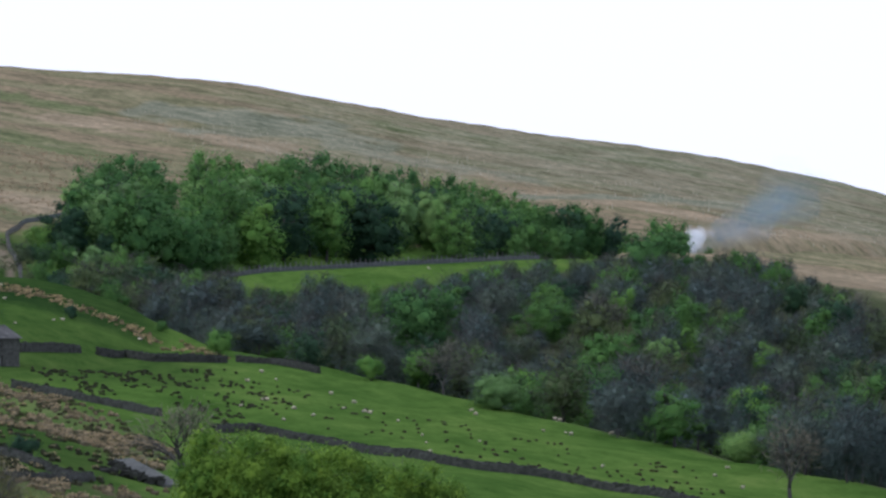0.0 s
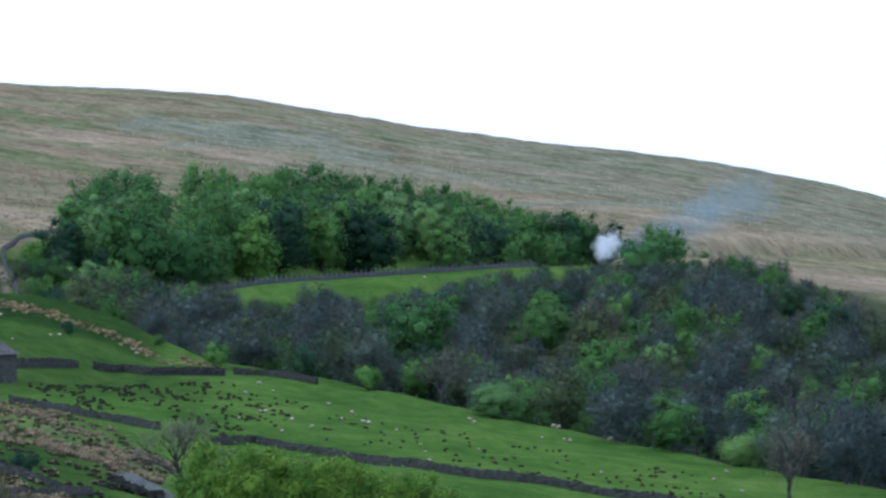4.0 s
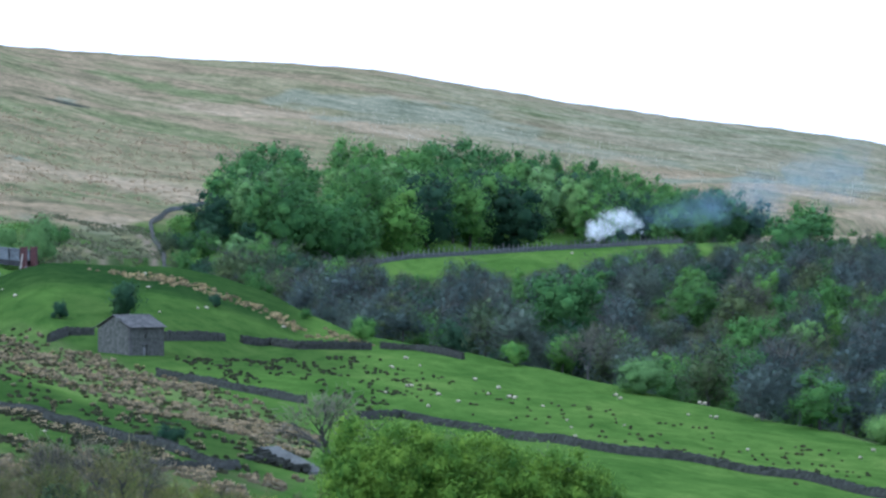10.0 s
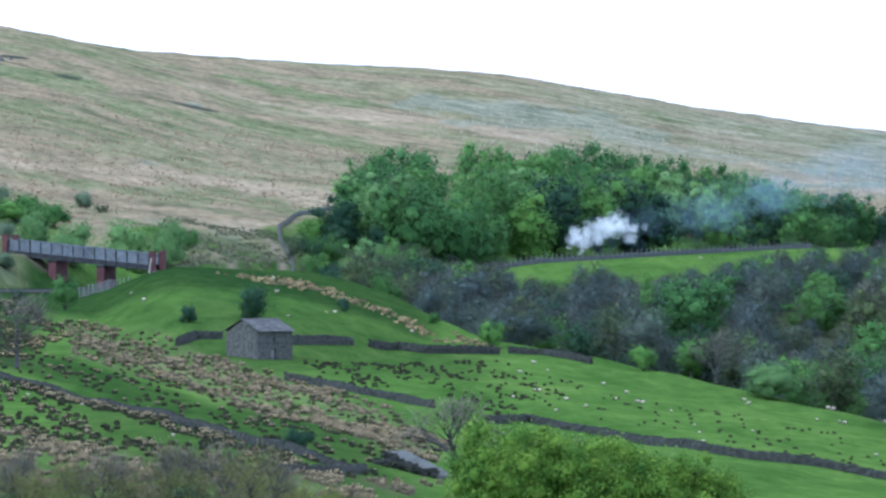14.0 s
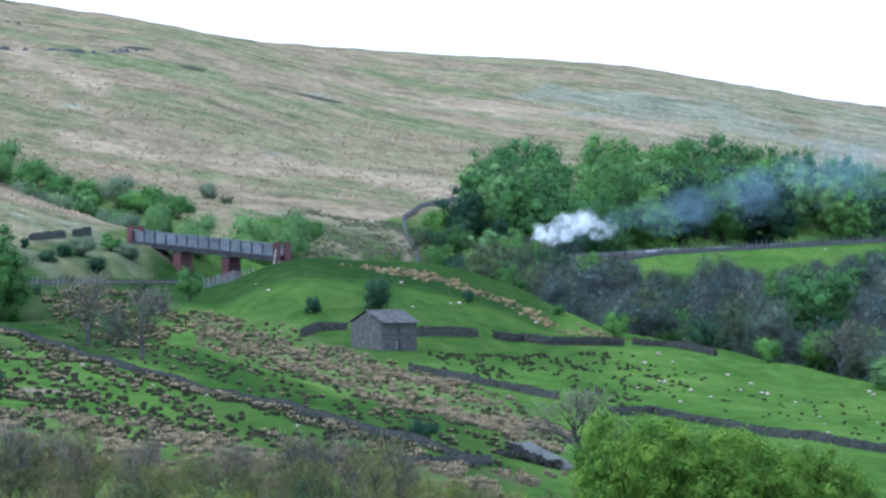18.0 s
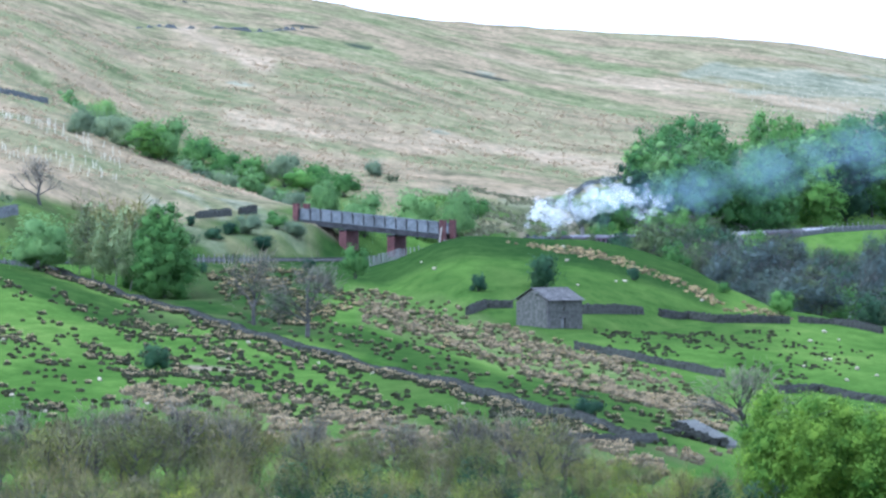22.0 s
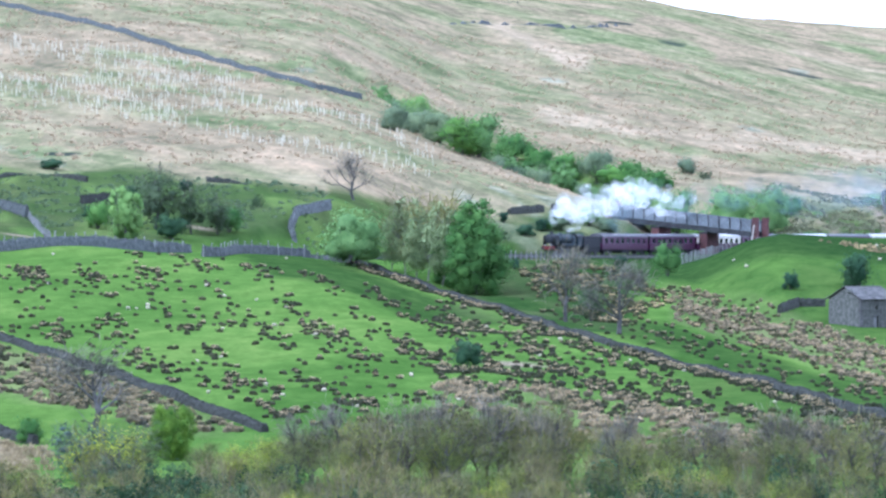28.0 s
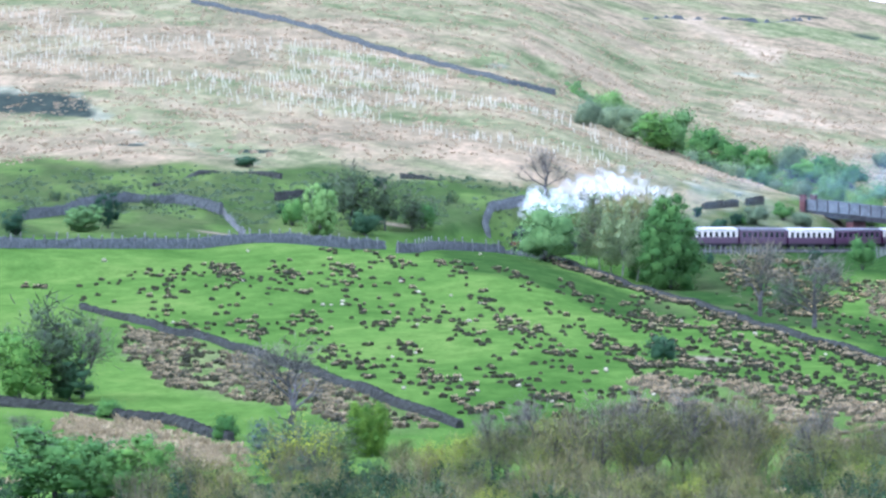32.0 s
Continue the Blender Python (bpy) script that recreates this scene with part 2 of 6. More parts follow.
LEAF_SALLOW = leafy("grey_olive_buds", (0.085, 0.125, 0.078), (0.15, 0.2, 0.122), 0.3)
LEAF_SCRUB = leafy("sprouting_olive_leaf", (0.125, 0.165, 0.028), (0.25, 0.285, 0.055), 0.4)
LEAF_OLIVE = leafy("thin_olive_leaf", (0.12, 0.156, 0.04), (0.22, 0.255, 0.07), 0.45)
LEAF_THIN = leafy("pale_grey_green_leaf", (0.17, 0.23, 0.105), (0.28, 0.35, 0.175), 0.2)
LEAF_BRIER = leafy("brier_leaf", (0.0228, 0.0488, 0.0247), (0.0553, 0.091, 0.0442), 0.35)
MOOR_PALE = leafy("bleached_moor_grass", (0.205, 0.165, 0.105), (0.335, 0.27, 0.18), 0.1)
MOOR_DARK = leafy("dark_moor_grass", (0.1, 0.108, 0.062), (0.165, 0.17, 0.105), 0.1)
RUSH = leafy("dead_rush", (0.2, 0.155, 0.088), (0.4, 0.322, 0.2), 0.2)
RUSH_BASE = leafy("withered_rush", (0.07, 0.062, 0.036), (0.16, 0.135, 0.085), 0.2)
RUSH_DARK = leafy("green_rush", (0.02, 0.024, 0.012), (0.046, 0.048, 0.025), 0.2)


# ---------------------------------------------------------------- the lie of the land
# Bearings are counted in 1/9700 of the distance, east positive, from the line of sight to the bridge end.
FAR = [0, 150, 300, 430, 520, 640, 750, 850, 950, 1050, 1200, 1400, 1700, 2100, 2600, 3200, 5000]
PROFILES = [
    (-2100, [-1.7, -10, -19, -22.2, -17.7, -13.9, -8.5, -3.5, 2.9, 9.7, 23.5, 43.3, 73.6, 116.9, 166.2, 159.2, 139.6]),
    (-1500, [-1.7, -10, -19, -22.2, -18.2, -14.2, -8.1, -4.4, 5.9, 14.1, 27.8, 47.6, 75.4, 112.6, 160.8, 154.0, 134.7]),
    (-900, [-1.7, -10, -19, -22.2, -18.5, -14.8, -10.1, -8.1, 3.4, 11.9, 23.5, 41.1, 66.6, 96.0, 131.0, 133.2, 115.5]),
    (-600, [-1.7, -10, -19, -22.2, -18.8, -16.2, -14.3, -10.5, -7.8, 4.3, 13.0, 24.5, 50.8, 84.0, 108.5, 115.0, 98.5]),
    (-300, [-1.7, -10, -19, -22.4, -19.8, -17.5, -15.1, -11.8, -9.5, -2.2, 5.6, 18.0, 43.8, 74.8, 94.2, 94.0, 80.0]),
    (-100, [-1.7, -10, -19, -22.3, -19.7, -19.0, -16.9, -13.2, -7.5, -5.2, 2.2, 14.0, 36.5, 65.0, 86.0, 84.5, 70.0]),
    (100, [-1.7, -10, -19, -22.2, -19.6, -20.5, -18.6, -14.5, -5.4, -8.1, -1.2, 10.1, 29.8, 56.0, 83.3, 81.7, 67.7]),
    (500, [-1.7, -10, -19, -23.1, -23.6, -23.1, -20.5, -16.6, -12.7, -9.7, -5.2, 5.8, 22.8, 47.6, 77.2, 75.5, 61.9]),
    (900, [-1.7, -10, -19, -24.8, -25.7, -25.1, -23.2, -19.7, -15.7, -11.4, -5.6, 0.7, 15.8, 36.0, 60.4, 59.4, 47.0]),
    (1350, [-1.7, -10, -19, -27.5, -28.9, -28.4, -25.9, -22.8, -18.6, -13.0, -7.4, -2.2, 8.8, 24.2, 45.6, 41.2, 30.1]),
    (1560, [-1.7, -10, -19, -29.3, -30.7, -28.8, -26.6, -23.8, -19.7, -14.6, -9.6, -5.2, 3.4, 17.5, 36.2, 33.5, 24.0]),
    (1800, [-1.7, -10, -19, -31.0, -32.2, -29.0, -27.1, -24.5, -20.6, -16.2, -11.8, -8.7, -3.5, 8.2, 20.4, 14.9, 5.7]),
    (2400, [-1.7, -10, -19, -31.0, -33.2, -31.7, -30.2, -28.0, -25.5, -22.7, -19.8, -18.8, -17.5, -13.0, -8.0, -9.8, -17.2]),
]


def pchip(xs, ys, q):
    xs, ys = np.array(xs, float), np.array(ys, float)
    h, d = np.diff(xs), np.diff(ys) / np.diff(xs)
    m = np.zeros(len(xs))
    m[1:-1] = np.where(d[1:] * d[:-1] > 0, 2 * d[1:] * d[:-1] / (d[1:] + d[:-1] + 1e-12), 0)
    m[0], m[-1] = d[0], d[-1]
    i = np.clip(np.searchsorted(xs, q) - 1, 0, len(xs) - 2)
    t = np.clip((q - xs[i]) / h[i], 0, 1)
    return ((1 + 2 * t) * (1 - t) ** 2 * ys[i] + t * (1 - t) ** 2 * h[i] * m[i]
            + t * t * (3 - 2 * t) * ys[i + 1] + t * t * (t - 1) * h[i] * m[i + 1])


GRID_Y, GRID_B = np.arange(0, 5001, 5.0), np.arange(-2100, 2401, 20.0)
_cols = np.array([pchip(FAR, z, GRID_Y) for _, z in PROFILES])
_base = np.array([pchip([b for b, _ in PROFILES], _cols[:, j], GRID_B) for j in range(len(GRID_Y))]).T


def smooth(a, b, q):
    t = np.clip((q - a) / (b - a), 0, 1)
    return t * t * (3 - 2 * t)


# the railway: eastings and rail heights by northing
RAIL_Y = [500, 700, 885, 948, 1003, 1141, 1259, 1338, 1436, 1515, 1900]
RAIL_X = [-240, -156, -78.7, -52.4, -29.5, 33.0, 91.5, 132.5, 176, 210, 375]
RAIL_Z = [-7.6, -8.2, -8.6, -8.8, -9.2, -9.4, -7.6, -7.0, -6.7, -6.5, -5.0]


def rail(y):
    y = np.asarray(y, float)
    return pchip(RAIL_Y, RAIL_X, y), pchip(RAIL_Y, RAIL_Z, y)


def wobble(x, y):
    return (0.5 * np.sin(x / 17 + 1.3 * np.sin(y / 41)) * np.sin(y / 29 + 0.7) + 0.22 * np.sin(x / 6.1 + y / 13 + 2)
            + 0.14 * np.sin(x / 3.7 - y / 7.3 + np.sin(x / 11)))


def height(x, y):
    """Ground level at a place."""
    x, y = np.asarray(x, float), np.asarray(y, float)
    b = np.clip(9700 * x / np.maximum(y, 1), -2099, 2399)
    fy, fb = np.clip(y, 0, 4999) / 5, (b + 2100) / 20
    i, j = fy.astype(int), fb.astype(int)
    s, t = fy - i, fb - j
    z = (_base[j, i] * (1 - s) * (1 - t) + _base[j, i + 1] * s * (1 - t) + _base[j + 1, i] * (1 - s) * t + _base[j + 1, i + 1] * s * t)
    z = z + wobble(x, y) * smooth(350, 600, y) * (1 + 0.3 * smooth(1300, 2000, y))
    # the green knoll behind the barn
    crest = np.interp(b, [-330, -226, -176, -106, -50, 64, 164, 264, 332, 420], [-15, -10.7, -8.8, -6.0, -4.8, -5.4, -6.4, -8.8, -10.7, -14])
    z = np.maximum(z, crest - np.where(y > 925, 0.0022, 0.00065) * (y - np.where(y > 925, 921.6, 920)) ** 2 + 0.3 * wobble(x * 0.6, y * 0.6) - 40 * (b < -330) - 40 * (b > 420))
    # the wooded ravine below the far edge of the sheep pasture
    edge = np.interp(b, [100, 260, 533, 900, 1350, 1616, 2200], [1010, 955, 850, 800, 725, 660, 560])
    far = np.interp(b, [100, 500, 1000, 1350, 1800], [1100, 1195, 1230, 1350, 1420])
    deep = np.interp(b, [150, 300, 533, 900, 1350, 1800, 2400], [0, 7, 10, 13, 14, 12, 8])
    p = np.clip((y - edge) / (far - edge), 0, 1)
    z = z - deep * smooth(0.0, 0.2, p) * (1 - p)
    # the beck's gully behind the shoulder of the moor
    lip = np.interp(b, [-800, -736, -536, -386, -286, -100], [1290, 1250, 1120, 1075, 1050, 1040])
    p = (y - lip) / 110
    z = z - 6.5 * smooth(0, 0.45, p) * (1 - smooth(0.55, 1, p)) * smooth(-900, -760, b) * (1 - smooth(-150, 0, b))
    # the bank between the railway and the strip of pasture above the ravine
    rx, rz = rail(y)
    q = (x - rx) * 0.905
    crest = np.interp(y, [1130, 1190, 1330, 1400], [-9, -5.4, -2.4, -2.2])
    bund = crest - 0.2 * np.maximum(0, q - 15) - 0.8 * np.maximum(0, 12 - q)
    z = np.where((y > 1130) & (y < 1400) & (q > 0) & (q < 60), np.where((q > 10) & (q < 24), bund, np.maximum(z, bund)), z)
    crest = -92 * y / 9700
    bund = crest - 0.13 * np.maximum(0, q - 9.5) - 0.8 * np.maximum(0, 7.5 - q) - 0.16 * np.maximum(0, 716 - y)
    z = np.where((y > 600) & (y < 862) & (q > 0), np.maximum(z, bund), z)
    # below the line east of the willows the ground lies lower than the rails
    open_side = smooth(-930, -880, b) * (1 - smooth(-240, -190, b)) * (y > 840) * (q > 0)
    z = np.where(open_side > 0, np.minimum(z, rz - 0.7 - 0.015 * q + 12 * (1 - open_side)), z)
    # the cutting lies open below the bridge
    room = rz - 0.5 + 14 * (1 - smooth(934, 956, y)) + 14 * smooth(-100, -45, b)
    z = np.where((y > 930) & (y < 1050) & (q > 0), np.minimum(z, room), z)
    # the level railway bed, in cutting or on a bank
    bank = np.maximum(0, np.abs(q) - 5.0)
    inside = (y > 480) & (y < 1900)
    z = np.where(inside, np.maximum(np.minimum(z, rz - 0.45 + bank * 0.8), rz - 0.45 - bank * 0.6), z)
    return z


def at(b, y, dz=0.0):
    """The place on the ground at bearing b and northing y."""
    x = b * y / 9700
    return Vector((x, y, float(height(x, y)) + dz))


# ---------------------------------------------------------------- helpers for building
def mesh_from(name, verts, faces, material, normals=None):
    me = bpy.data.meshes.new(name)
    me.from_pydata([tuple(v) for v in verts], [], [tuple(f) for f in faces])
    me.materials.append(material)
    me.update()
    if normals is not None:
        me.shade_smooth()
        me.normals_split_custom_set_from_vertices([tuple(q) for q in normals])
    return me


def part(name, bm, material, parent, label=""):
    """Link a bmesh as one mesh object under a thing or a part."""
    me = bpy.data.meshes.new(name)
    bm.to_mesh(me)
    bm.free()
    me.materials.append(material)
    ob = new(name, me)
    ob.parent = parent
    return tagged(ob, label)


def shared(name, me, parent, m=None):
    """One more piece on a mesh that its like already use."""
    ob = new(name, me)
    ob.parent = parent
    if m is not None:
        ob.matrix_basis = m
    return ob


def thing(name, label, category, group="", m=None, kind=""):
    ob = new(name)
    ob.empty_display_size = 0.3
    if m is not None:
        ob.matrix_basis = m
    return tagged(ob, label, category, group, kind)


def box(bm, lo, hi, bevel=0.0):
    r = bmesh.ops.create_cube(bm, size=1.0)
    size, mid = [h - q for q, h in zip(lo, hi)], [(h + q) / 2 for q, h in zip(lo, hi)]
    for v in r["verts"]:
        v.co = Vector([c * s + o for c, s, o in zip(v.co, size, mid)])
    if bevel:
        es = {e for v in r["verts"] for e in v.link_edges}
        bmesh.ops.bevel(bm, geom=list(es), offset=bevel, segments=1, affect="EDGES")
    return bm


def boxed(lo, hi, bevel=0.0):
    return box(bmesh.new(), lo, hi, bevel)


def rod(bm, a, b, r0, r1=None, n=8, caps=True):
    """A tapered round bar from a to b."""
    a, b = Vector(a), Vector(b)
    q = (b - a).to_track_quat("Z", "Y").to_matrix().to_4x4()
    bmesh.ops.create_cone(bm, cap_ends=caps, segments=n, radius1=r0, radius2=r0 if r1 is None else r1, depth=(b - a).length,
                          matrix=Matrix.Translation((a + b) / 2) @ q)
    return bm


def rodded(a, b, r0, r1=None, n=8):
    return rod(bmesh.new(), a, b, r0, r1, n)


# ---------------------------------------------------------------- the ground, one sheet to the horizon
def within(poly, b, y):
    """Which of the places lie inside a closed line of bearings and northings."""
    c = np.zeros(b.shape, bool)
    for (x0, y0), (x1, y1) in zip(poly, poly[1:] + poly[:1]):
        c ^= ((y0 > y) != (y1 > y)) & (b < (x1 - x0) * (y - y0) / (y1 - y0 + 1e-9) + x0)
    return c


# lush dark strips of the pasture, and dark scars of heather and peat on the moor (bearing, northing, half width, half depth)
LUSH_FOOT = [(-536, 821), (-476, 782), (-336, 747), (-236, 744), (-87, 667), (63, 634), (213, 601), (331, 534), (331, 484), (243, 506), (63, 541), (-137, 633), (-337, 668), (-476, 741)]
LUSH_TOP = [(-1013, 812), (-873, 895), (-773, 789), (-623, 751), (-523, 696), (-673, 697), (-823, 721), (-973, 743)]
LUSH_KNOLL = [(-219, 862), (-99, 844), (-19, 811), (241, 852), (391, 851), (241, 821), (31, 803), (-59, 792)]
RUSHY_SLOPE = [(-251, 847), (-136, 820), (-36, 790), (64, 775), (163, 746), (331, 682), (440, 600), (400, 545), (331, 550), (213, 605), (63, 641), (-87, 693), (-236, 756)]
RUSHY_WEST = [(-1568, 617), (-1323, 556), (-1153, 515), (-993, 484), (-1113, 482), (-1333, 509), (-1483, 521), (-1573, 560)]
RUSHY_FOOT = [(-658, 548), (-408, 555), (-58, 491), (302, 492), (422, 513), (282, 440), (-158, 459), (-658, 501)]
SCARS = [(-1694, 1118, 5.8, 19.0), (-1544, 995, 1.0, 6.5), (-16, 1850, 4.3, 7.5), (-21, 1854, 4.3, 9.0), (694, 2235, 10.4, 49.5), (534, 2186, 7.9, 31.5), (-886, 1296, 4.0, 12.0), (584, 2132, 15.4, 70.5), (444, 2132, 6.6, 26.0), (1405, 1939, 2.5, 33.5), (-276, 1812, 1.5, 6.0), (-1344, 958, 2.0, 6.0), (-490, 1698, 2.6, 8.5), (-100, 1498, 4.6, 7.5), (-456, 1572, 4.9, 7.5), (-884, 1291, 2.0, 9.5)]


# drifts of growth on the moor: bearing and northing of both ends, half depth, how full
FLUSHES = [(-407, 1810, -197, 1850, 47, 1), (48, 2200, 103, 2176, 38, 1), (153, 2154, 263, 2062, 60, 1), (-287, 1662, 63, 1832, 38, 0.7), (83, 1812, 303, 1730, 60, 0.7), (-297, 1506, -87, 1525, 16, 0.6),
           (-127, 1354, -37, 1350, 28, 0.8), (-357, 1976, -57, 2208, 44, 0.6), (149, 1830, 328, 1746, 48, 0.75), (799, 2272, 1458, 2458, 70, 0.6), (1102, 2228, 1642, 2446, 92, 0.5)]
FLUSHES_WEST = [(-1515, 1045, -1403, 1005, 38, 0.8), (-1263, 1290, -818, 1212, 20, 1), (-1080, 1093, -908, 1080, 10, 0.7), (-909, 1309, -808, 1368, 33, 0.9), (-206, 1356, -26, 1379, 29, 0.8),
                (-1607, 1081, -1362, 984, 22, 0.8), (-1210, 1191, -1078, 1168, 10, 0.8), (-907, 1475, -816, 1499, 24, 0.7)]
STRAWS = [(1330, 1460, 1740, 1400, 55, 0.9), (40, 1262, 108, 1270, 20, 1), (-536, 1788, -417, 1652, 56, 1), (273, 2014, 593, 1920, 37, 1), (3, 2030, 363, 1912, 22, 0.8), (-456, 1420, -117, 1408, 42, 0.8), (-97, 1473, 223, 1428, 46, 0.8), (-536, 1100, -287, 1147, 8, 1),
          (209, 1980, 629, 1966, 30, 1), (789, 2012, 1001, 1936, 57, 0.9), (1011, 1808, 1407, 1778, 47, 1), (1407, 1656, 1724, 1876, 65, 0.9)]
STRAWS_WEST = [(-1516, 1118, -988, 1000, 21, 1), (-949, 1146, -606, 1116, 21, 1), (-867, 1041, -545, 1024, 12, 1), (-526, 1381, -106, 1376, 23, 0.7), (-1792, 1223, -1362, 1054, 14, 1), (-1352, 1082, -896, 960, 18, 1)]
HEATHS = [(393, 2168, 704, 2160, 71, 1), (513, 2124, 794, 2080, 60, 0.9), (368, 2130, 619, 2126, 71, 0.9), (709, 2028, 1052, 1950, 70, 0.8), (1052, 1770, 1397, 1962, 30, 1), (448, 2000, 789, 2154, 50, 0.8),
          (1305, 1952, 1397, 1918, 45, 1), (-1792, 1159, -1617, 1082, 20, 1), (-1587, 1043, -1352, 965, 10, 0.5)]

# bare peat and scars of rock
PEATS = [(-1800, 1128, -1670, 1108, 30, 1), (-1650, 1090, -1630, 1085, 14, 0.9), (-1570, 993, -1540, 993, 6, 1), (-1340, 984, -1312, 983, 4, 0.9), (-250, 1858, -240, 1862, 7, 0.9), (-60, 1836, 10, 1848, 9, 0.8), (-380, 1906, -330, 1918, 9, 1)]


def drifts(rows, b, x, y):
    """How full each place stands with the growth of those drifts."""
    out = np.zeros(len(x))
    for b0, y0, b1, y1, deep, full in rows:
        t = np.clip((b - b0) / (b1 - b0), 0, 1)
        r = np.hypot((y - y0 - (y1 - y0) * t) / deep, (b - b0 - (b1 - b0) * t) / (45 if deep > 16 else 20))
        r = r + 0.2 * np.sin(x / 6.3 + y / 37) + 0.15 * np.sin(x / 2.7 - y / 19)
        out = np.maximum(out, full * (1 - smooth(0.35, 1.35, r)))
    return out


def rough_all(x, y):
    return smooth(-0.6, 0.6, np.sin(x / 4.3 + 1.3 * np.sin(y / 11)) + np.sin(x / 1.9 + y / 6.1))


def build_ground():
    bs = np.concatenate([np.linspace(-9000, -2150, 26)[:-1], np.linspace(-2150, 2100, 330), np.linspace(2100, 9000, 26)[1:]])
    ys = np.concatenate([[-900, -500, -300, -180, -100, -60, -30, -12, 0, 12, 30, 60, 100], np.linspace(140, 380, 14)[:-1], np.linspace(380, 1100, 260)[:-1],
                         np.linspace(1100, 1600, 100)[:-1], np.linspace(1600, 2700, 60)[:-1], np.linspace(2700, 4950, 25)])
    B, Y = np.meshgrid(bs, ys)
    X = B * np.maximum(Y, 380) / 9700
    Z = height(X, Y)
    nb, ny = len(bs), len(ys)
    idx = np.arange(nb * ny).reshape(ny, nb)
    quads = np.stack([idx[:-1, :-1], idx[:-1, 1:], idx[1:, 1:], idx[1:, :-1]], -1).reshape(-1, 4)
    me = bpy.data.meshes.new("ground")
    me.from_pydata(np.stack([X, Y, Z], -1).reshape(-1, 3).tolist(), [], quads.tolist())
    me.materials.append(GROUND)
    me.shade_smooth()
    x, y, b = X.ravel(), Y.ravel(), B.ravel()
    rx, rz = rail(y)
    q = (x - rx) * 0.905
    ragged = 18 * np.sin(x / 23) + 11 * np.sin(x / 9 + y / 31) + 7 * np.sin(x / 4.1 + 2)
    bound = np.interp(b, [-2100, -1500, -1100, -850, -600, -350, -250, -100, 60, 250, 500, 1000, 1400, 1800],
                      [940, 948, 955, 955, 988, 1040, 1055, 1195, 1225, 1380, 1390, 1400, 1385, 1240])
    moor = smooth(-8, 14, y - bound + (0.4 + 0.5 * (b < -850)) * ragged) * (y > 700)
    slope = np.interp(b, [-760, -640, -440, -280, -150], [0, 1, 1, 1, 0]) * smooth(0, 15, y - np.interp(
        b, [-736, -536, -386, -286, -100], [1250, 1120, 1075, 1050, 1040])) * (1 - smooth(95, 135, y - np.interp(
            b, [-736, -536, -386, -286, -100], [1250, 1120, 1075, 1050, 1040])))
    moor = moor * (1 - 0.9 * slope)
    heath_haze = (smooth(0.1, 0.8, np.sin(x / 61 + 0.8 * np.sin(y / 90)) * np.sin(y / 140 + x / 300 + 1)) * smooth(1500, 1800, y)
             * smooth(150, 700, b) * 0.3)
    ballast = (np.abs(q) < 4.2) & (y > 480) & (y < 1900)
    # bare scars: the burrow on the pasture, stony banks of the cutting
    earth = np.zeros(len(x))
    for eb, ey, eu, ev in ((-522, 600, 4.5, 3.5), (-95, 985, 4, 3), (-300, 1028, 4, 3), (-1090, 880, 4, 2), (-1385, 838, 5, 3)):
        ex = eb * ey / 9700
        earth = np.maximum(earth, 1 - smooth(0.5, 1.2, np.hypot((x - ex) / eu, (y - ey) / ev)))
    path = np.abs(b - np.interp(y, [1082, 1136, 1194, 1237, 1250], [147, 139, 126, 96, 70]))
    earth = np.maximum(earth, (1 - smooth(4, 10, path)) * (y > 1080) * (y < 1252))
    path = np.abs(b - np.interp(y, [1107, 1158, 1199], [49, -4, -56]))
    earth = np.maximum(earth, 0.7 * (1 - smooth(5, 11, path)) * (y > 1100) * (y < 1200))
    lush_shade = np.zeros(len(x))
    for k in range(8):
        bb, yy = b + 14 * math.cos(k * 0.785) + 9 * np.sin(y / 5), y + 6 * math.sin(k * 0.785) + 4 * np.sin(x / 3)
        for poly, full in ((LUSH_FOOT, 0.65), (LUSH_TOP, 0.75), (LUSH_KNOLL, 0.4)):
            lush_shade += full * within(poly, bb, yy) / 8
    # distance haze of the far eastern moor, put into the ground colour as grey-green
    heath_haze = np.maximum(heath_haze, (0.45 + 0.15 * smooth(700, 1200, b)) * smooth(1600, 1950, y + 120 * np.sin(x / 47)) * smooth(250, 700, b))
    for sb, sy, su, sv in SCARS:
        r = np.hypot((x - sb * sy / 9700) / su, (y - sy) / sv) + 0.3 * np.sin(x / 5 + y / 9) + 0.2 * np.sin(x / 1.9)
        heath_haze = np.maximum(heath_haze, 0.9 * (1 - smooth(0.5, 1.3, r)))
    # the knoll's shade is put into its grass, darker than the pasture before it
    lush_shade = np.maximum(lush_shade, (0.9 + 0.1 * np.sin(x / 9 + y / 23)) * smooth(-360, -300, b) * (1 - smooth(360, 440, b)) * smooth(835, 865, y) * (1 - smooth(1020, 1060, y)))
    # the grass by the barn and in the lower pasture is darker too
    lush_shade = np.maximum(lush_shade, 0.5 * smooth(-80, 0, b) * (1 - smooth(420, 560, b)) * smooth(742, 770, y) * (1 - smooth(835, 865, y)))
    lush_shade = np.maximum(lush_shade, 0.5 * smooth(-350, -150, b) * (1 - smooth(300, 420, b)) * smooth(465, 480, y) * (1 - smooth(630, 660, y)))
    # bleached litter between the rush tussocks
    for poly, full in ((RUSHY_SLOPE, 0.35), (RUSHY_WEST, 0.35), (RUSHY_FOOT, 0.25)):
        wet = sum(within(poly, b + 12 * math.cos(k * 0.785), y + 5 * math.sin(k * 0.785)) for k in range(8)) / 8
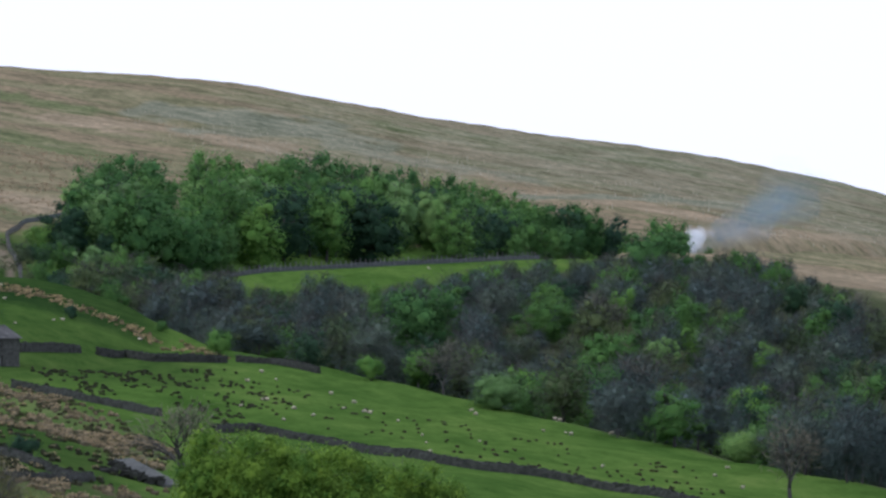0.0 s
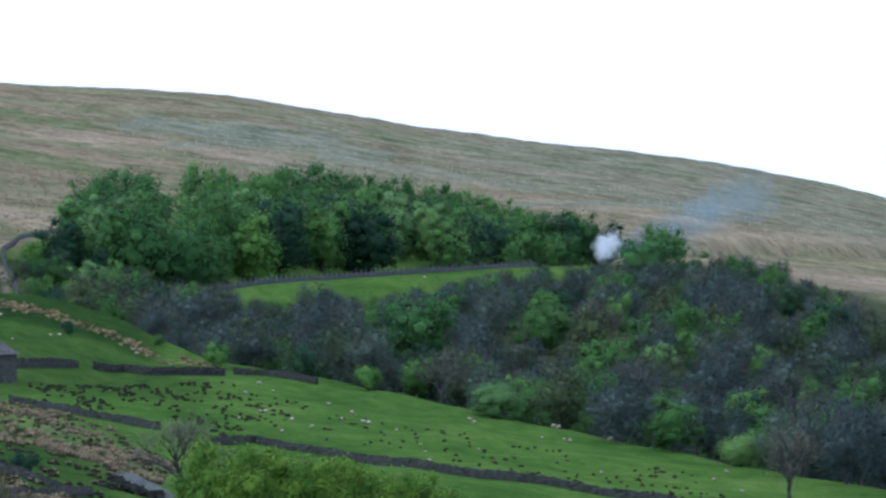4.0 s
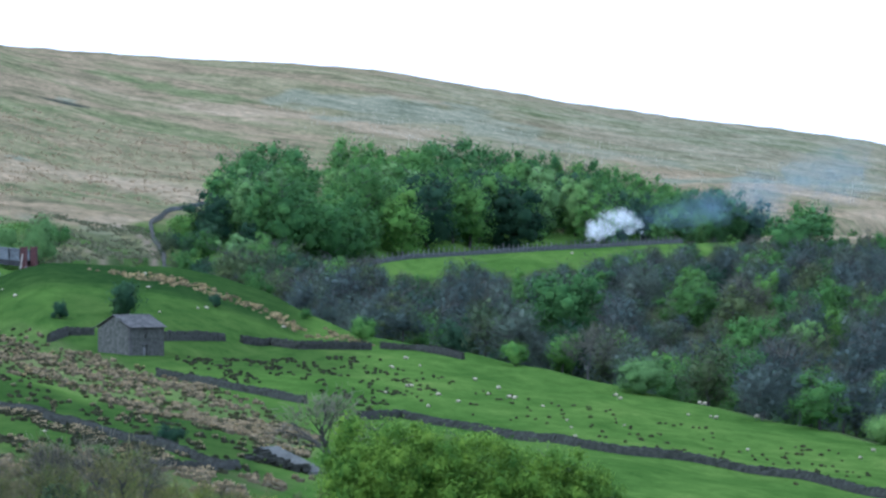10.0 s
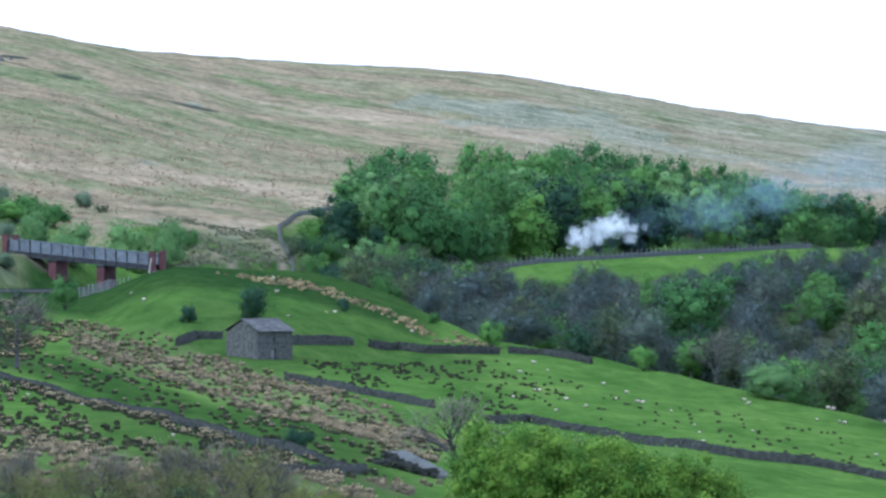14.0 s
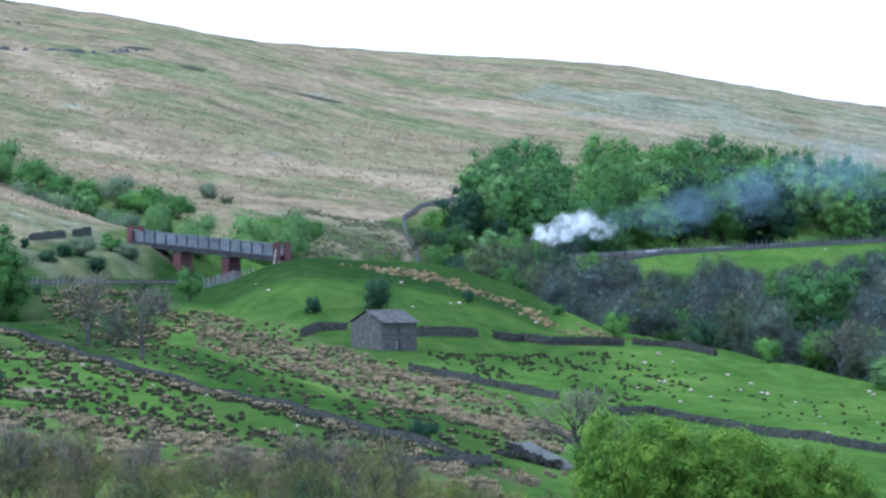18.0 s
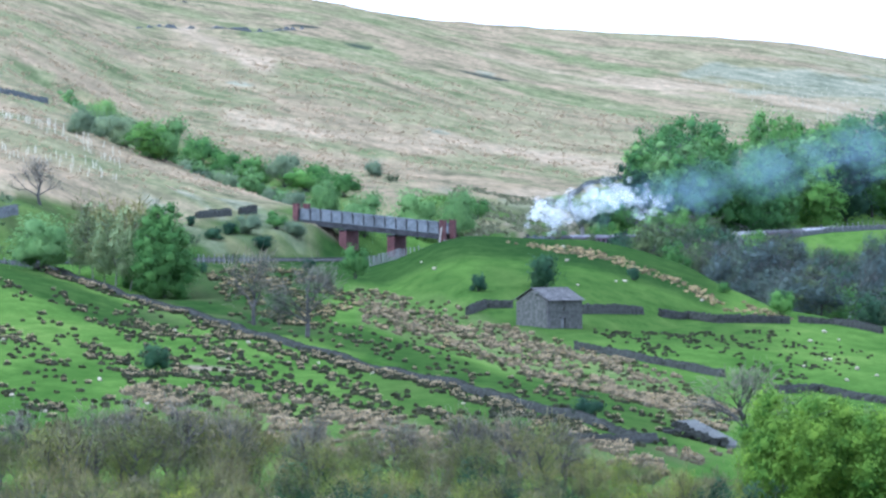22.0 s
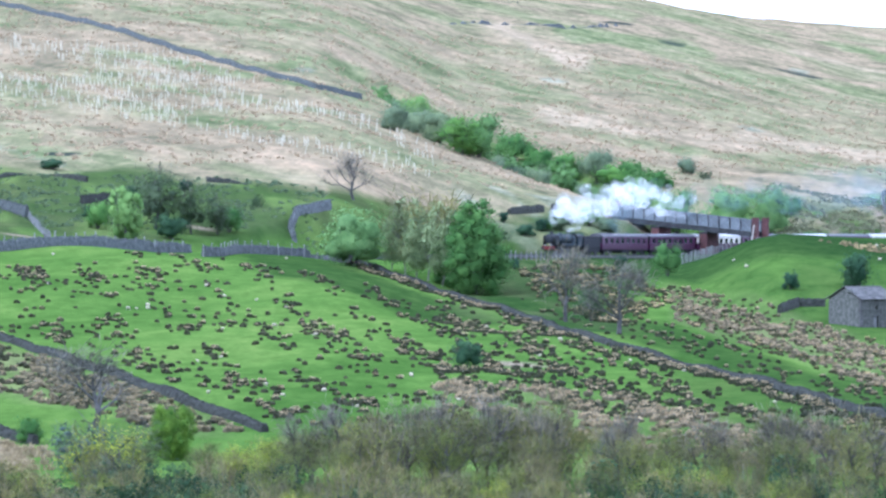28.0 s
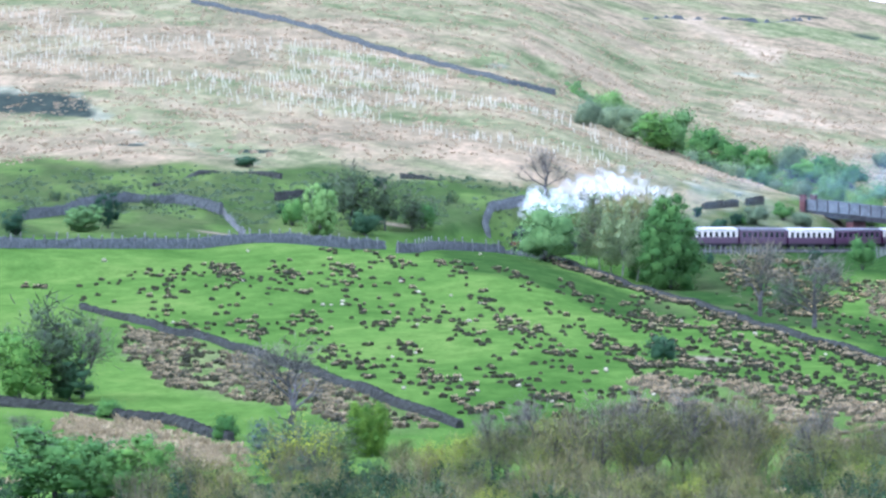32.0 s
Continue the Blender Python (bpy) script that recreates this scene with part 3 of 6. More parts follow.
        moor = np.maximum(moor, full * wet * (0.65 + 0.35 * np.sin((x + 0.17 * y) / 1.9 + 1.2 * np.sin(x / 23 + y / 90))))
    # some brown litter on dark green ground under the trees of the ravine
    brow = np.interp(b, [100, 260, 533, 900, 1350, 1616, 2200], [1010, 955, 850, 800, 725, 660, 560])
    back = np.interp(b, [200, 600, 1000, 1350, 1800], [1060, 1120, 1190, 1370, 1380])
    ravine_floor = smooth(6, 18, y - brow) * (1 - smooth(-10, 20, y - back)) * (b > 260) * (b < 2000)
    earth = np.maximum(earth, 0.22 * ravine_floor)
    lush_shade = np.maximum(lush_shade, ravine_floor)
    moor = np.maximum(moor, 0.7 * smooth(1090, 1130, y) * smooth(-120, -60, b) * (1 - smooth(120, 200, b)) * (0.5 + 0.5 * np.sin(x / 7 + y / 19)))
    # rough bracken on the bank above the railway
    rough = smooth(-0.5, 0.5, np.sin(x / 5.3 + 1.3 * np.sin(y / 11)) + np.sin(x / 2.3 + y / 6.1) + 0.3) * smooth(6, 12, -q)
    moor = np.maximum(moor, 0.14 * smooth(6, 14, -q) * (b < -340) * (y > 800) * (y < 1060))
    heath_haze = np.maximum(heath_haze, 0.2 * rough * (b < -340) * (y < 960))
    lush_shade = np.maximum(lush_shade, (0.3 + 0.5 * rough) * smooth(4, 10, -q) * (b < -340) * (y > 800) * (y < 1060))
    # bracken and rough grass on the slope behind the knoll
    wild = smooth(1050, 1090, y) * (1 - smooth(1230, 1290, y)) * smooth(-140, -80, b) * (1 - smooth(140, 200, b))
    lush_shade = np.maximum(lush_shade, wild * (0.45 + 0.4 * rough_all(x * 0.7, y)))
    heath_haze = np.maximum(heath_haze, 0.6 * wild * rough_all(x, y * 0.6))
    # rough ground under the bare trees and beside the bridge
    waste = smooth(-660, -600, b) * (1 - smooth(-330, -270, b)) * (y > 690) * (y < 1050)
    lush_shade = np.maximum(lush_shade, 0.9 * waste * (q > -6) * smooth(-6, 6, y - np.interp(b, [-673, -573, -473, -373, -205], [792, 751, 706, 658, 617])))
    moor = np.maximum(moor, waste * np.where(q < -6, 0.5 * rough_all(x * 0.6, y * 0.5), 0.12 * rough_all(x, y)))
    lush_shade = np.maximum(lush_shade, 0.75 * waste * (q < -6) * (y < 1035))
    heath_haze = np.maximum(heath_haze, 0.8 * waste * (q < -6) * rough_all(x, y))
    # the eastern moor is painted paler to stand in for distance haze
    east_haze = 0.35 * smooth(-350, 150, b) * smooth(1380, 1500, y)
    flush, straw = drifts(FLUSHES + FLUSHES_WEST, b, x, y), np.maximum(np.maximum(east_haze, drifts(STRAWS, b, x, y)), 0.45 * drifts(STRAWS_WEST, b, x, y))
    heath_haze = np.maximum(heath_haze, drifts(HEATHS, b, x, y))
    peat = drifts(PEATS, b, x, y)
    for name, values in (("moor", moor), ("peat", peat), ("flush", flush), ("straw", straw), ("lush_shade", lush_shade), ("heather", heath_haze), ("ballast", ballast * 1.0), ("earth", earth)):
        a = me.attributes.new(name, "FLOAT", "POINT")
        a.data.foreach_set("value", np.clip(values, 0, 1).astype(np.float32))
    return tagged(new("ground", me), "hill pasture and bleached moorland rising to a bare skyline", "ground", kind="structure")


build_ground()


# ---------------------------------------------------------------- trees
def branch_tubes(verts, faces, a, b, r0, r1, n=5):
    a, b = np.array(a), np.array(b)
    d = b - a
    d = d / (np.linalg.norm(d) + 1e-9)
    u = np.cross(d, (0.3, 0.9, 0.1))
    u /= np.linalg.norm(u) + 1e-9
    v = np.cross(d, u)
    base = len(verts)
    for p, r in ((a, r0), (b, r1)):
        for k in range(n):
            c, s = math.cos(2 * math.pi * k / n), math.sin(2 * math.pi * k / n)
            verts.append(p + r * (c * u + s * v))
    for k in range(n):
        k2 = (k + 1) % n
        faces.append((base + k, base + k2, base + n + k2, base + n + k))


def grow(rng, h, spread, trunk_r, limbs, low, lean=0.0, forks=0):
    """A trunk with limbs; returns tubes and the limb tips. Unit: metres."""
    verts, faces, tips = [], [], []
    p, r = np.array((0.0, 0.0, -0.4)), trunk_r
    steps = 6
    for k in range(steps):
        q = p + np.array((rng.normal(0, 0.02) * h + lean * h / steps, rng.normal(0, 0.02) * h, h * 0.92 / steps))
        r2 = trunk_r * (1 - (k + 1) / (steps + 0.6))
        branch_tubes(verts, faces, p, q, r, r2, 6)
        p, r = q, r2
        z = q[2]
        if z > low * h:
            for _ in range(max(1, limbs // steps)):
                a = rng.uniform(0, 2 * math.pi)
                reach = spread * rng.uniform(0.5, 1.0) * math.sin(math.pi * min(0.95, max(0.15, (z / h - low * 0.6) / (1 - low * 0.6)))) ** 0.6
                mid = q + np.array((math.cos(a) * reach * 0.55, math.sin(a) * reach * 0.55, h * rng.uniform(0.03, 0.09)))
                end = mid + np.array((math.cos(a) * reach * 0.45, math.sin(a) * reach * 0.45, h * rng.uniform(0.02, 0.1)))
                branch_tubes(verts, faces, q, mid, max(0.05, r2 * 0.7), max(0.035, r2 * 0.4), 4)
                branch_tubes(verts, faces, mid, end, max(0.035, r2 * 0.4), 0.02, 3)
                tips += [mid, end]
                for _ in range(forks):
                    root = mid + (end - mid) * rng.uniform(-0.4, 0.6)
                    tip = root + np.array((math.cos(a + rng.normal(0, 0.9)) * reach * 0.4, math.sin(a + rng.normal(0, 0.9)) * reach * 0.4, h * rng.uniform(0.03, 0.14)))
                    branch_tubes(verts, faces, root, tip, max(0.03, r2 * 0.3), 0.015, 3)
                    tips += [tip, tip, (root + tip) / 2]
    tips.append(p)
    return verts, faces, tips


def grow_forked(rng, h, trunk_r, wide=1.0):
    """A short trunk that parts into spreading limbs, which fork again and again."""
    verts, faces, tips = [], [], []

    def limb(p, d, length, r, depth):
        d = d / np.linalg.norm(d)
        q = p + d * length
        branch_tubes(verts, faces, p, q, r, r * 0.68, 5 if depth > 1 else 3)
        if depth < 3:
            tips.extend([p + d * length * 0.6, q])
        if depth:
            for _ in range(2 + (rng.random() < 0.35)):
                limb(q, d + rng.normal(0, 0.36 * wide, 3) + np.array((0, 0, 0.12)), length * rng.uniform(0.62, 0.85), r * 0.64, depth - 1)

    p, r = np.array((0.0, 0.0, -0.4)), trunk_r
    for k, (z, limbs) in enumerate(((0.2, 2), (0.32, 3), (0.46, 3), (0.58, 2))):
        q = np.array((rng.normal(0, 0.025) * h, rng.normal(0, 0.025) * h, z * h))
        branch_tubes(verts, faces, p, q, r, r * 0.8, 6)
        p, r = q, r * 0.8
        for _ in range(limbs):
            a, out = rng.uniform(0, 2 * math.pi), wide * rng.uniform(0.5, 1.3) * (1.15 - z)
            limb(q, np.array((math.cos(a) * out, math.sin(a) * out, 0.8)), h * rng.uniform(0.17, 0.25) * (1.2 - z * 0.9), r * 0.6, 2 + (k < 3))
    return verts, faces, tips


def ball():
    bm = bmesh.new()
    bmesh.ops.create_icosphere(bm, subdivisions=1, radius=1.0)
    bm.verts.index_update()
    out = np.array([v.co[:] for v in bm.verts]), np.array([[v.index for v in f.verts] for f in bm.faces])
    bm.free()
    return out


BALL_V, BALL_F = ball()


def unit(v):
    return v / (np.linalg.norm(v, axis=-1, keepdims=True) + 1e-9)


def leaf_cloud(rng, centres, radii, count, size, core=0.66, slim=0.0, clumpy=0.34):
    """Many small leaves on lumpy boughs, thick within; light falls on them as on the rounded bough they clothe. slim: twigs that bristle outwards in their place."""
    centres, radii = np.array(centres), np.array(radii)
    heart = (centres * radii[:, None]).sum(0) / radii.sum()
    w = radii ** 2
    pick = rng.choice(len(centres), count, p=w / w.sum())
    d = rng.normal(size=(count, 3))
    d[:, 2] += 0.25
    d = unit(d)
    depth = rng.uniform(0.45, 1.12, count)
    c = centres[pick] + (d * depth[:, None] + np.clip(rng.normal(0, 0.24, (count, 3)), -0.42, 0.42)) * radii[pick][:, None] * np.array((1, 1, 0.86))
    s = size * rng.uniform(0.55, 1.35, count)[:, None]
    if slim:
        u = unit(d + np.array((0, 0, 0.35)) + rng.normal(0, 0.4, (count, 3)))
        v = unit(np.cross(u, rng.normal(size=(count, 3)))) * s * slim
        verts = np.stack([c - v - u * s * 0.5, c + v - u * s * 0.5, c + u * s], 1).reshape(-1, 3)
    else:
        nrm = unit(d + rng.normal(0, 0.4, (count, 3)))
        u = unit(np.cross(nrm, rng.normal(size=(count, 3))))
        v = np.cross(nrm, u)
        verts = np.stack([c + u * s - nrm * s * 0.2, c - u * s * 0.5 + v * s * 0.8, c - u * s * 0.5 - v * s * 0.8], 1).reshape(-1, 3)
    faces = np.arange(count * 3).reshape(count, 3)

    def rounded(d, p):
        return unit(clumpy * d + (1.05 - clumpy) * unit(p - heart) + np.array((0, 0, 0.16)))

    normals = np.repeat(rounded(d + rng.normal(0, 0.3, (count, 3)), c), 3, axis=0)
    if core < 0.2:
        return verts, faces, normals
    k = len(centres)
    reach = core * radii[:, None] * (1 + 0.16 * rng.normal(size=(k, len(BALL_V))))
    hull = (centres[:, None, :] + BALL_V[None] * reach[..., None] * np.array((1, 1, 0.86))).reshape(-1, 3)
    hull_n = rounded(np.tile(BALL_V, (k, 1)) + rng.normal(0, 0.12, hull.shape), hull)
    hull_f = (BALL_F[None] + (np.arange(k) * len(BALL_V))[:, None, None]).reshape(-1, 3) + len(verts)
    return np.concatenate([verts, hull]), np.concatenate([faces, hull_f]), np.concatenate([normals, hull_n])


def twig_cloud(rng, tips, count, length, width, up=0.5):
    """Fine bare twigs that fan out from the limbs."""
    tips = np.array(tips)
    heart = tips.mean(0) - np.array((0, 0, 0.4))
    a = tips[rng.integers(0, len(tips), count)] + rng.normal(0, length * 0.45, (count, 3))
    d = unit(rng.normal(size=(count, 3)) + np.array((0, 0, up)) + 0.8 * unit(a - heart))
    s = length * rng.uniform(0.5, 1.3, count)[:, None]
    u = unit(np.cross(d, rng.normal(size=(count, 3))))
    mid = a + d * s * 0.5 + u * s * 0.05
    verts = np.stack([a - u * width, a + u * width, mid + u * width * 0.5, a + d * s], 1).reshape(-1, 3)
    i = np.arange(count)[:, None] * 4
    tri = np.concatenate([i + [0, 1, 2], i + [0, 2, 3]])
    normals = np.repeat(unit(unit(a - heart) + np.array((0, 0, 0.25)) + rng.normal(0, 0.25, (count, 3))), 4, axis=0)
    return verts, tri, normals


def make_tree(seed, name, label, h, spread, leaf, count, size, low=0.3, trunk_r=None, limbs=18, lumps=14, twigs=0, twig_mat=None, form=1.0, fine=1.0, forks=0, fat=1.0, core=0.66, forked=0, body=0.74, bark=None, slim=0.0, shell=0.35, clumpy=0.34, dome=0.66):
    """A tree of a height of h: trunk with limbs, and a crown of leaf clumps or bare twigs."""
    rng = np.random.default_rng(seed)
    tree = thing(name, label, "tree" if "bush" not in name else "bush")
    v, f, tips = grow_forked(rng, h, trunk_r, forked) if forked else grow(rng, h, spread, trunk_r or h * 0.022, limbs, low, 0.0, forks)
    shared("trunk", mesh_from("trunk", v, f, bark or BARK), tree)
    if count:
        cen, rad = [], []
        for k in range(lumps):
            t = (k + 0.5) / lumps
            zz = h * (low + (1 - low) * t) * 0.93
            wide = spread * (math.sin(math.pi * (0.12 + dome * t) ** form) ** 0.7) * rng.uniform(shell, 0.88)
            a = rng.uniform(0, 2 * math.pi)
            cen.append((math.cos(a) * wide, math.sin(a) * wide, zz))
            rad.append(fat * spread * rng.uniform(0.27, 0.46) * (1.1 - 0.42 * t))
        cen += [(0, 0, h * (0.5 + low * 0.5)), (0, 0, h * 0.38), (0, 0, h * 0.66)]
        rad += [spread * 0.6, spread * body, spread * body * 0.8]
        cv, cf, cn = leaf_cloud(rng, cen, rad, count, size, core, slim, clumpy)
        shared("crown", mesh_from("crown", cv, cf, leaf, cn), tree)
    if twigs:
        tv, tf, tn = twig_cloud(rng, tips, twigs, h * 0.15, (0.022 + h * 0.0012) * fine)
        shared("canopy", mesh_from("canopy", tv, tf, twig_mat or TWIG, tn), tree)
    return tree


def make_bush(seed, name, label, h, spread, leaf, count, size):
    rng = np.random.default_rng(seed)
    bush = thing(name, label, "bush")
    v, f = [], []
    for k in range(6):
        a = k * 1.05 + rng.uniform(0, 0.5)
        branch_tubes(v, f, (0, 0, -0.3), (math.cos(a) * spread * 0.5, math.sin(a) * spread * 0.5, h * 0.6), 0.08, 0.03, 5)
    shared("stem", mesh_from("stem", v, f, BARK), bush)
    cen, rad = [(0, 0, h * 0.42)], [h * 0.5]
    for k in range(13):
        a, t = rng.uniform(0, 2 * math.pi), rng.uniform(0.3, 0.9)
        cen.append((math.cos(a) * spread * t * 0.75, math.sin(a) * spread * t * 0.75, h * rng.uniform(0.12, 0.72)))
        rad.append(h * rng.uniform(0.18, 0.3))
    cv, cf, cn = leaf_cloud(rng, cen, rad, count, size)
    shared("crown", mesh_from("crown", cv, cf, leaf, cn), bush)
    return bush


def make_scrub(seed, name, label, h, spread, leaf, leaves, size, twig_mat, twigs, stems=16):
    """A thicket of many thin upright stems with fine twigs and small sprouting leaves."""
    rng = np.random.default_rng(seed)
    bush = thing(name, label, "bush")
    v, f, pts = [], [], []
    for _ in range(stems):
        a, r = rng.uniform(0, 2 * math.pi), spread * math.sqrt(rng.uniform(0, 1))
        root = np.array((math.cos(a) * r * 0.45, math.sin(a) * r * 0.45, -0.3))
        tip = np.array((math.cos(a) * r, math.sin(a) * r, h * rng.uniform(0.6, 1.0) * (1 - 0.4 * (r / spread) ** 2)))
        mid = root + (tip - root) * 0.5 + rng.normal(0, 0.03 * h, 3)
        thick = rng.uniform(0.03, 0.055)
        branch_tubes(v, f, root, mid, thick, thick * 0.7, 3)
        branch_tubes(v, f, mid, tip, thick * 0.7, 0.012, 3)
        pts += [root + (mid - root) * 0.75, mid, mid + (tip - mid) * 0.35, mid + (tip - mid) * 0.65, tip, tip]
    tagged(shared("stem", mesh_from("stem", v, f, BARK_PALE), bush), "thin grey upright stems", kind="stuff")
    if twigs:
        tv, tf, tn = twig_cloud(rng, pts, twigs, h * 0.15, 0.0095, 1.5)
        tagged(shared("canopy", mesh_from("canopy", tv, tf, twig_mat, tn), bush), "fine bare twigs", kind="stuff")
    p = np.array(pts)[rng.integers(0, len(pts), leaves)] + rng.normal(0, 0.07 * h, (leaves, 3))
    out = unit(unit(p - np.array((0, 0, h * 0.4))) + np.array((0, 0, 0.2)) + rng.normal(0, 0.25, (leaves, 3)))
    u = unit(np.cross(out + rng.normal(0, 0.5, (leaves, 3)), rng.normal(size=(leaves, 3))))
    w = unit(np.cross(out, u))
    s = size * rng.uniform(0.5, 1.4, leaves)[:, None]
    lv = np.stack([p + u * s * 1.2, p - u * s * 0.7 + w * s, p - u * s * 0.7 - w * s], 1).reshape(-1, 3)
    shared("crown", mesh_from("crown", lv, np.arange(leaves * 3).reshape(leaves, 3), leaf, np.repeat(out, 3, axis=0)), bush)
    return bush


# One of each kind, at its natural height; the copies are scaled to the height they have.
PROTO = {}


def kinds():
    P = PROTO
    for k in range(3):
        P["broad", k] = (make_tree(10 + k, "broadleaf_tree", "broad green tree in fresh leaf", 12, 5.0, LEAF, 3000, 0.24, 0.14, lumps=20, core=0.5, fat=1.1), 12)
        P["oak", k] = (make_tree(15 + k, "spreading_tree", "wide domed dark green tree in full leaf", 11, 6.4, LEAF_OAK, 4600, 0.25, 0.1, lumps=34, fat=0.85, shell=0.45, core=0.5), 11)
        P["dark", k] = (make_tree(20 + k, "dark_tree", "dark green tree with a dense crown", 12, 5.2, LEAF_DARK, 2600, 0.25, 0.12, lumps=20, core=0.5, fat=1.1), 12)
        P["tall", k] = (make_tree(30 + k, "woodland_tree", "tall woodland tree in green leaf", 15, 4.8, LEAF, 3400, 0.25, 0.05, lumps=26, core=0.5), 15)
        P["bare", k] = (make_tree(40 + k, "bare_tree", "leafless brown-grey tree with a domed crown of fine twigs", 10, 4.8, TWIG_HAZE, 3400, 0.5, 0.16, limbs=18, lumps=16, fat=1.0, twigs=160, core=0.3, body=0.74, slim=0.085, clumpy=0.3), 10)
        P["budding", k] = (make_tree(50 + k, "budding_tree", "grey-green tree just coming into bud", 11, 5.0, LEAF_DULL, 2800, 0.3, 0.12, limbs=18, lumps=18, fat=1.0, twigs=160, twig_mat=TWIG, core=0.35, body=0.7, slim=0.28, clumpy=0.35), 11)
        P["bright", k] = (make_tree(60 + k, "light_green_tree", "light green tree in young leaf", 11, 4.4, LEAF_SOFT, 3200, 0.22, 0.06, lumps=40, fat=0.95), 11)
        P["pale", k] = (make_tree(70 + k, "pale_bare_tree", "bare tree with pale grey branches", 11, 4.4, LEAF_DULL, 0, 0.26, 0.12, trunk_r=0.2, twigs=900, twig_mat=TWIG_PALE, fine=0.8, forked=1.0), 11)
        P["bush", k] = (make_bush(80 + k, "thorn_bush", "rounded dark green thorn bush on the grass", 4, 2.4, LEAF_DARK, 1300, 0.15), 4)
        P["shrub", k] = (make_bush(90 + k, "green_bush", "rounded fresh green bush", 4, 2.6, LEAF, 1300, 0.16), 4)
        P["lone", k] = (make_tree(140 + k, "lone_bare_tree", "leafless grey tree with a forked trunk and fine twigs", 9, 4.4, LEAF_DULL, 0, 0.2, 0.18, trunk_r=0.3, twigs=620, twig_mat=TWIG_MID, fine=0.2, forked=1.0), 9)
        P["thicket", k] = (make_tree(160 + k, "tall_willow", "thin pale grey-green willow with slender upright stems", 11, 3.0, LEAF_THIN, 5200, 0.15, 0.2, trunk_r=0.12, lumps=30, fat=0.9, twigs=400, twig_mat=TWIG_SCRUB, fine=0.5, forked=0.6, core=0.12, body=0.3, bark=BARK_LIGHT), 11)
        P["full", k] = (make_tree(150 + k, "full_green_tree", "dense green tree leafy down to the ground", 12, 4.4, LEAF, 13000, 0.16, 0.02, lumps=90, fat=0.75, form=0.75, core=0.6, shell=0.5, dome=0.8), 12)
        P["cone", k] = (make_tree(100 + k, "pointed_tree", "pointed dark green tree", 11, 2.6, LEAF, 1500, 0.22, 0.08, form=0.6, dome=0.8), 11)
        P["willow", k] = (make_scrub(110 + k, "sprouting_willow", "grey willow sprouting yellow-green leaf", 5, 2.3, LEAF_SCRUB, 2600, 0.06, TWIG_SCRUB, 400, 14), 5)
        P["sallow", k] = (make_scrub(120 + k, "grey_sallow", "leafless grey sallow with upright twigs", 5, 2.1, LEAF_OLIVE, 1200, 0.045, TWIG_SALLOW, 1000, 16), 5)
        P["brier", k] = (make_scrub(170 + k, "brier_bush", "low tangled dark green brier bush", 3, 2.2, LEAF_BRIER, 1100, 0.085, TWIG_SCRUB, 160, 10), 3)
        P["dome", k] = (make_bush(190 + k, "rounded_willow", "rounded light green willow in young leaf", 8, 4.4, LEAF_SOFT, 4200, 0.2), 8)
        P["hump", k] = (make_bush(200 + k, "sallow_bush", "rounded olive-grey sallow bush in bud", 8, 4.6, LEAF_SALLOW, 4200, 0.17), 8)
        P["birch", k] = (make_tree(180 + k, "young_birch", "slender young tree with a thin olive-green crown", 6, 2.3, LEAF_OLIVE, 1900, 0.06, 0.3, trunk_r=0.12, lumps=24, fat=0.8, twigs=500, twig_mat=TWIG_SCRUB, fine=0.32, forked=0.8, core=0.1, body=0.3), 6)
        P["alder", k] = (make_tree(130 + k, "near_green_tree", "bushy light green tree close below the lookout", 9, 5.2, LEAF_BRIGHT, 30000, 0.125, 0.06, lumps=110, fat=0.62, core=0.42, shell=0.6, clumpy=0.78), 9)
    for kind, (ob, h) in list(P.items()):
        ob.matrix_basis = pose(-2600 + 40 * len(kind[0]), -60 - 12 * kind[1], -30)


kinds()
USED = set()


def plant(kind, b, y, h, wide=1.0, group="", sink=0.0, label=""):
    """Set a tree or bush of that kind on the ground at a bearing and northing."""
    r = random.random()
    key = (kind, int(r * 3))
    ob, natural = PROTO[key]
    s = h / natural
    m = Matrix.Translation(at(b, y, -sink)) @ Matrix.Rotation(random.uniform(0, 6.28), 4, "Z")
    if key in USED:
        ob = copy_thing(ob, m)
    else:
        USED.add(key)
        ob.matrix_basis = m
    ob.scale = (s * wide, s * wide, s)
    tagged(ob, label, group=group)
    return ob


# the trees that stand out in the ravine and before the wood: kind, bearing, northing, height, width of the crown
CHOSEN = [("oak", 861, 1005, 12.5, 17.5), ("broad", 1083, 1040, 10, 13.9), ("broad", 1164, 958, 8, 7.4), ("shrub", 777, 817, 4.0, 5.3), ("dome", 1005, 786, 5.6, 8.8), ("broad", 1321, 738, 7.8, 10.5), ("dome", 1442, 706, 4.8, 7.0),
          ("oak", 1285, 1258, 12, 19.5), ("bush", 507, 864, 3.2, 5.6), ("bright", 1295, 998, 8, 7.6), ("pale", 906, 812, 8, 7.5), ("pale", 1240, 941, 9, 13.0), ("pale", 1189, 1074, 8, 9.5),
          ("bare", 1098, 945, 9, 12.0), ("bare", 574, 858, 6.4, 10.5), ("bare", 474, 1029, 9, 13.8), ("bare", 1381, 941, 9, 11.6), ("bare", 685, 1091, 8, 11.3)]
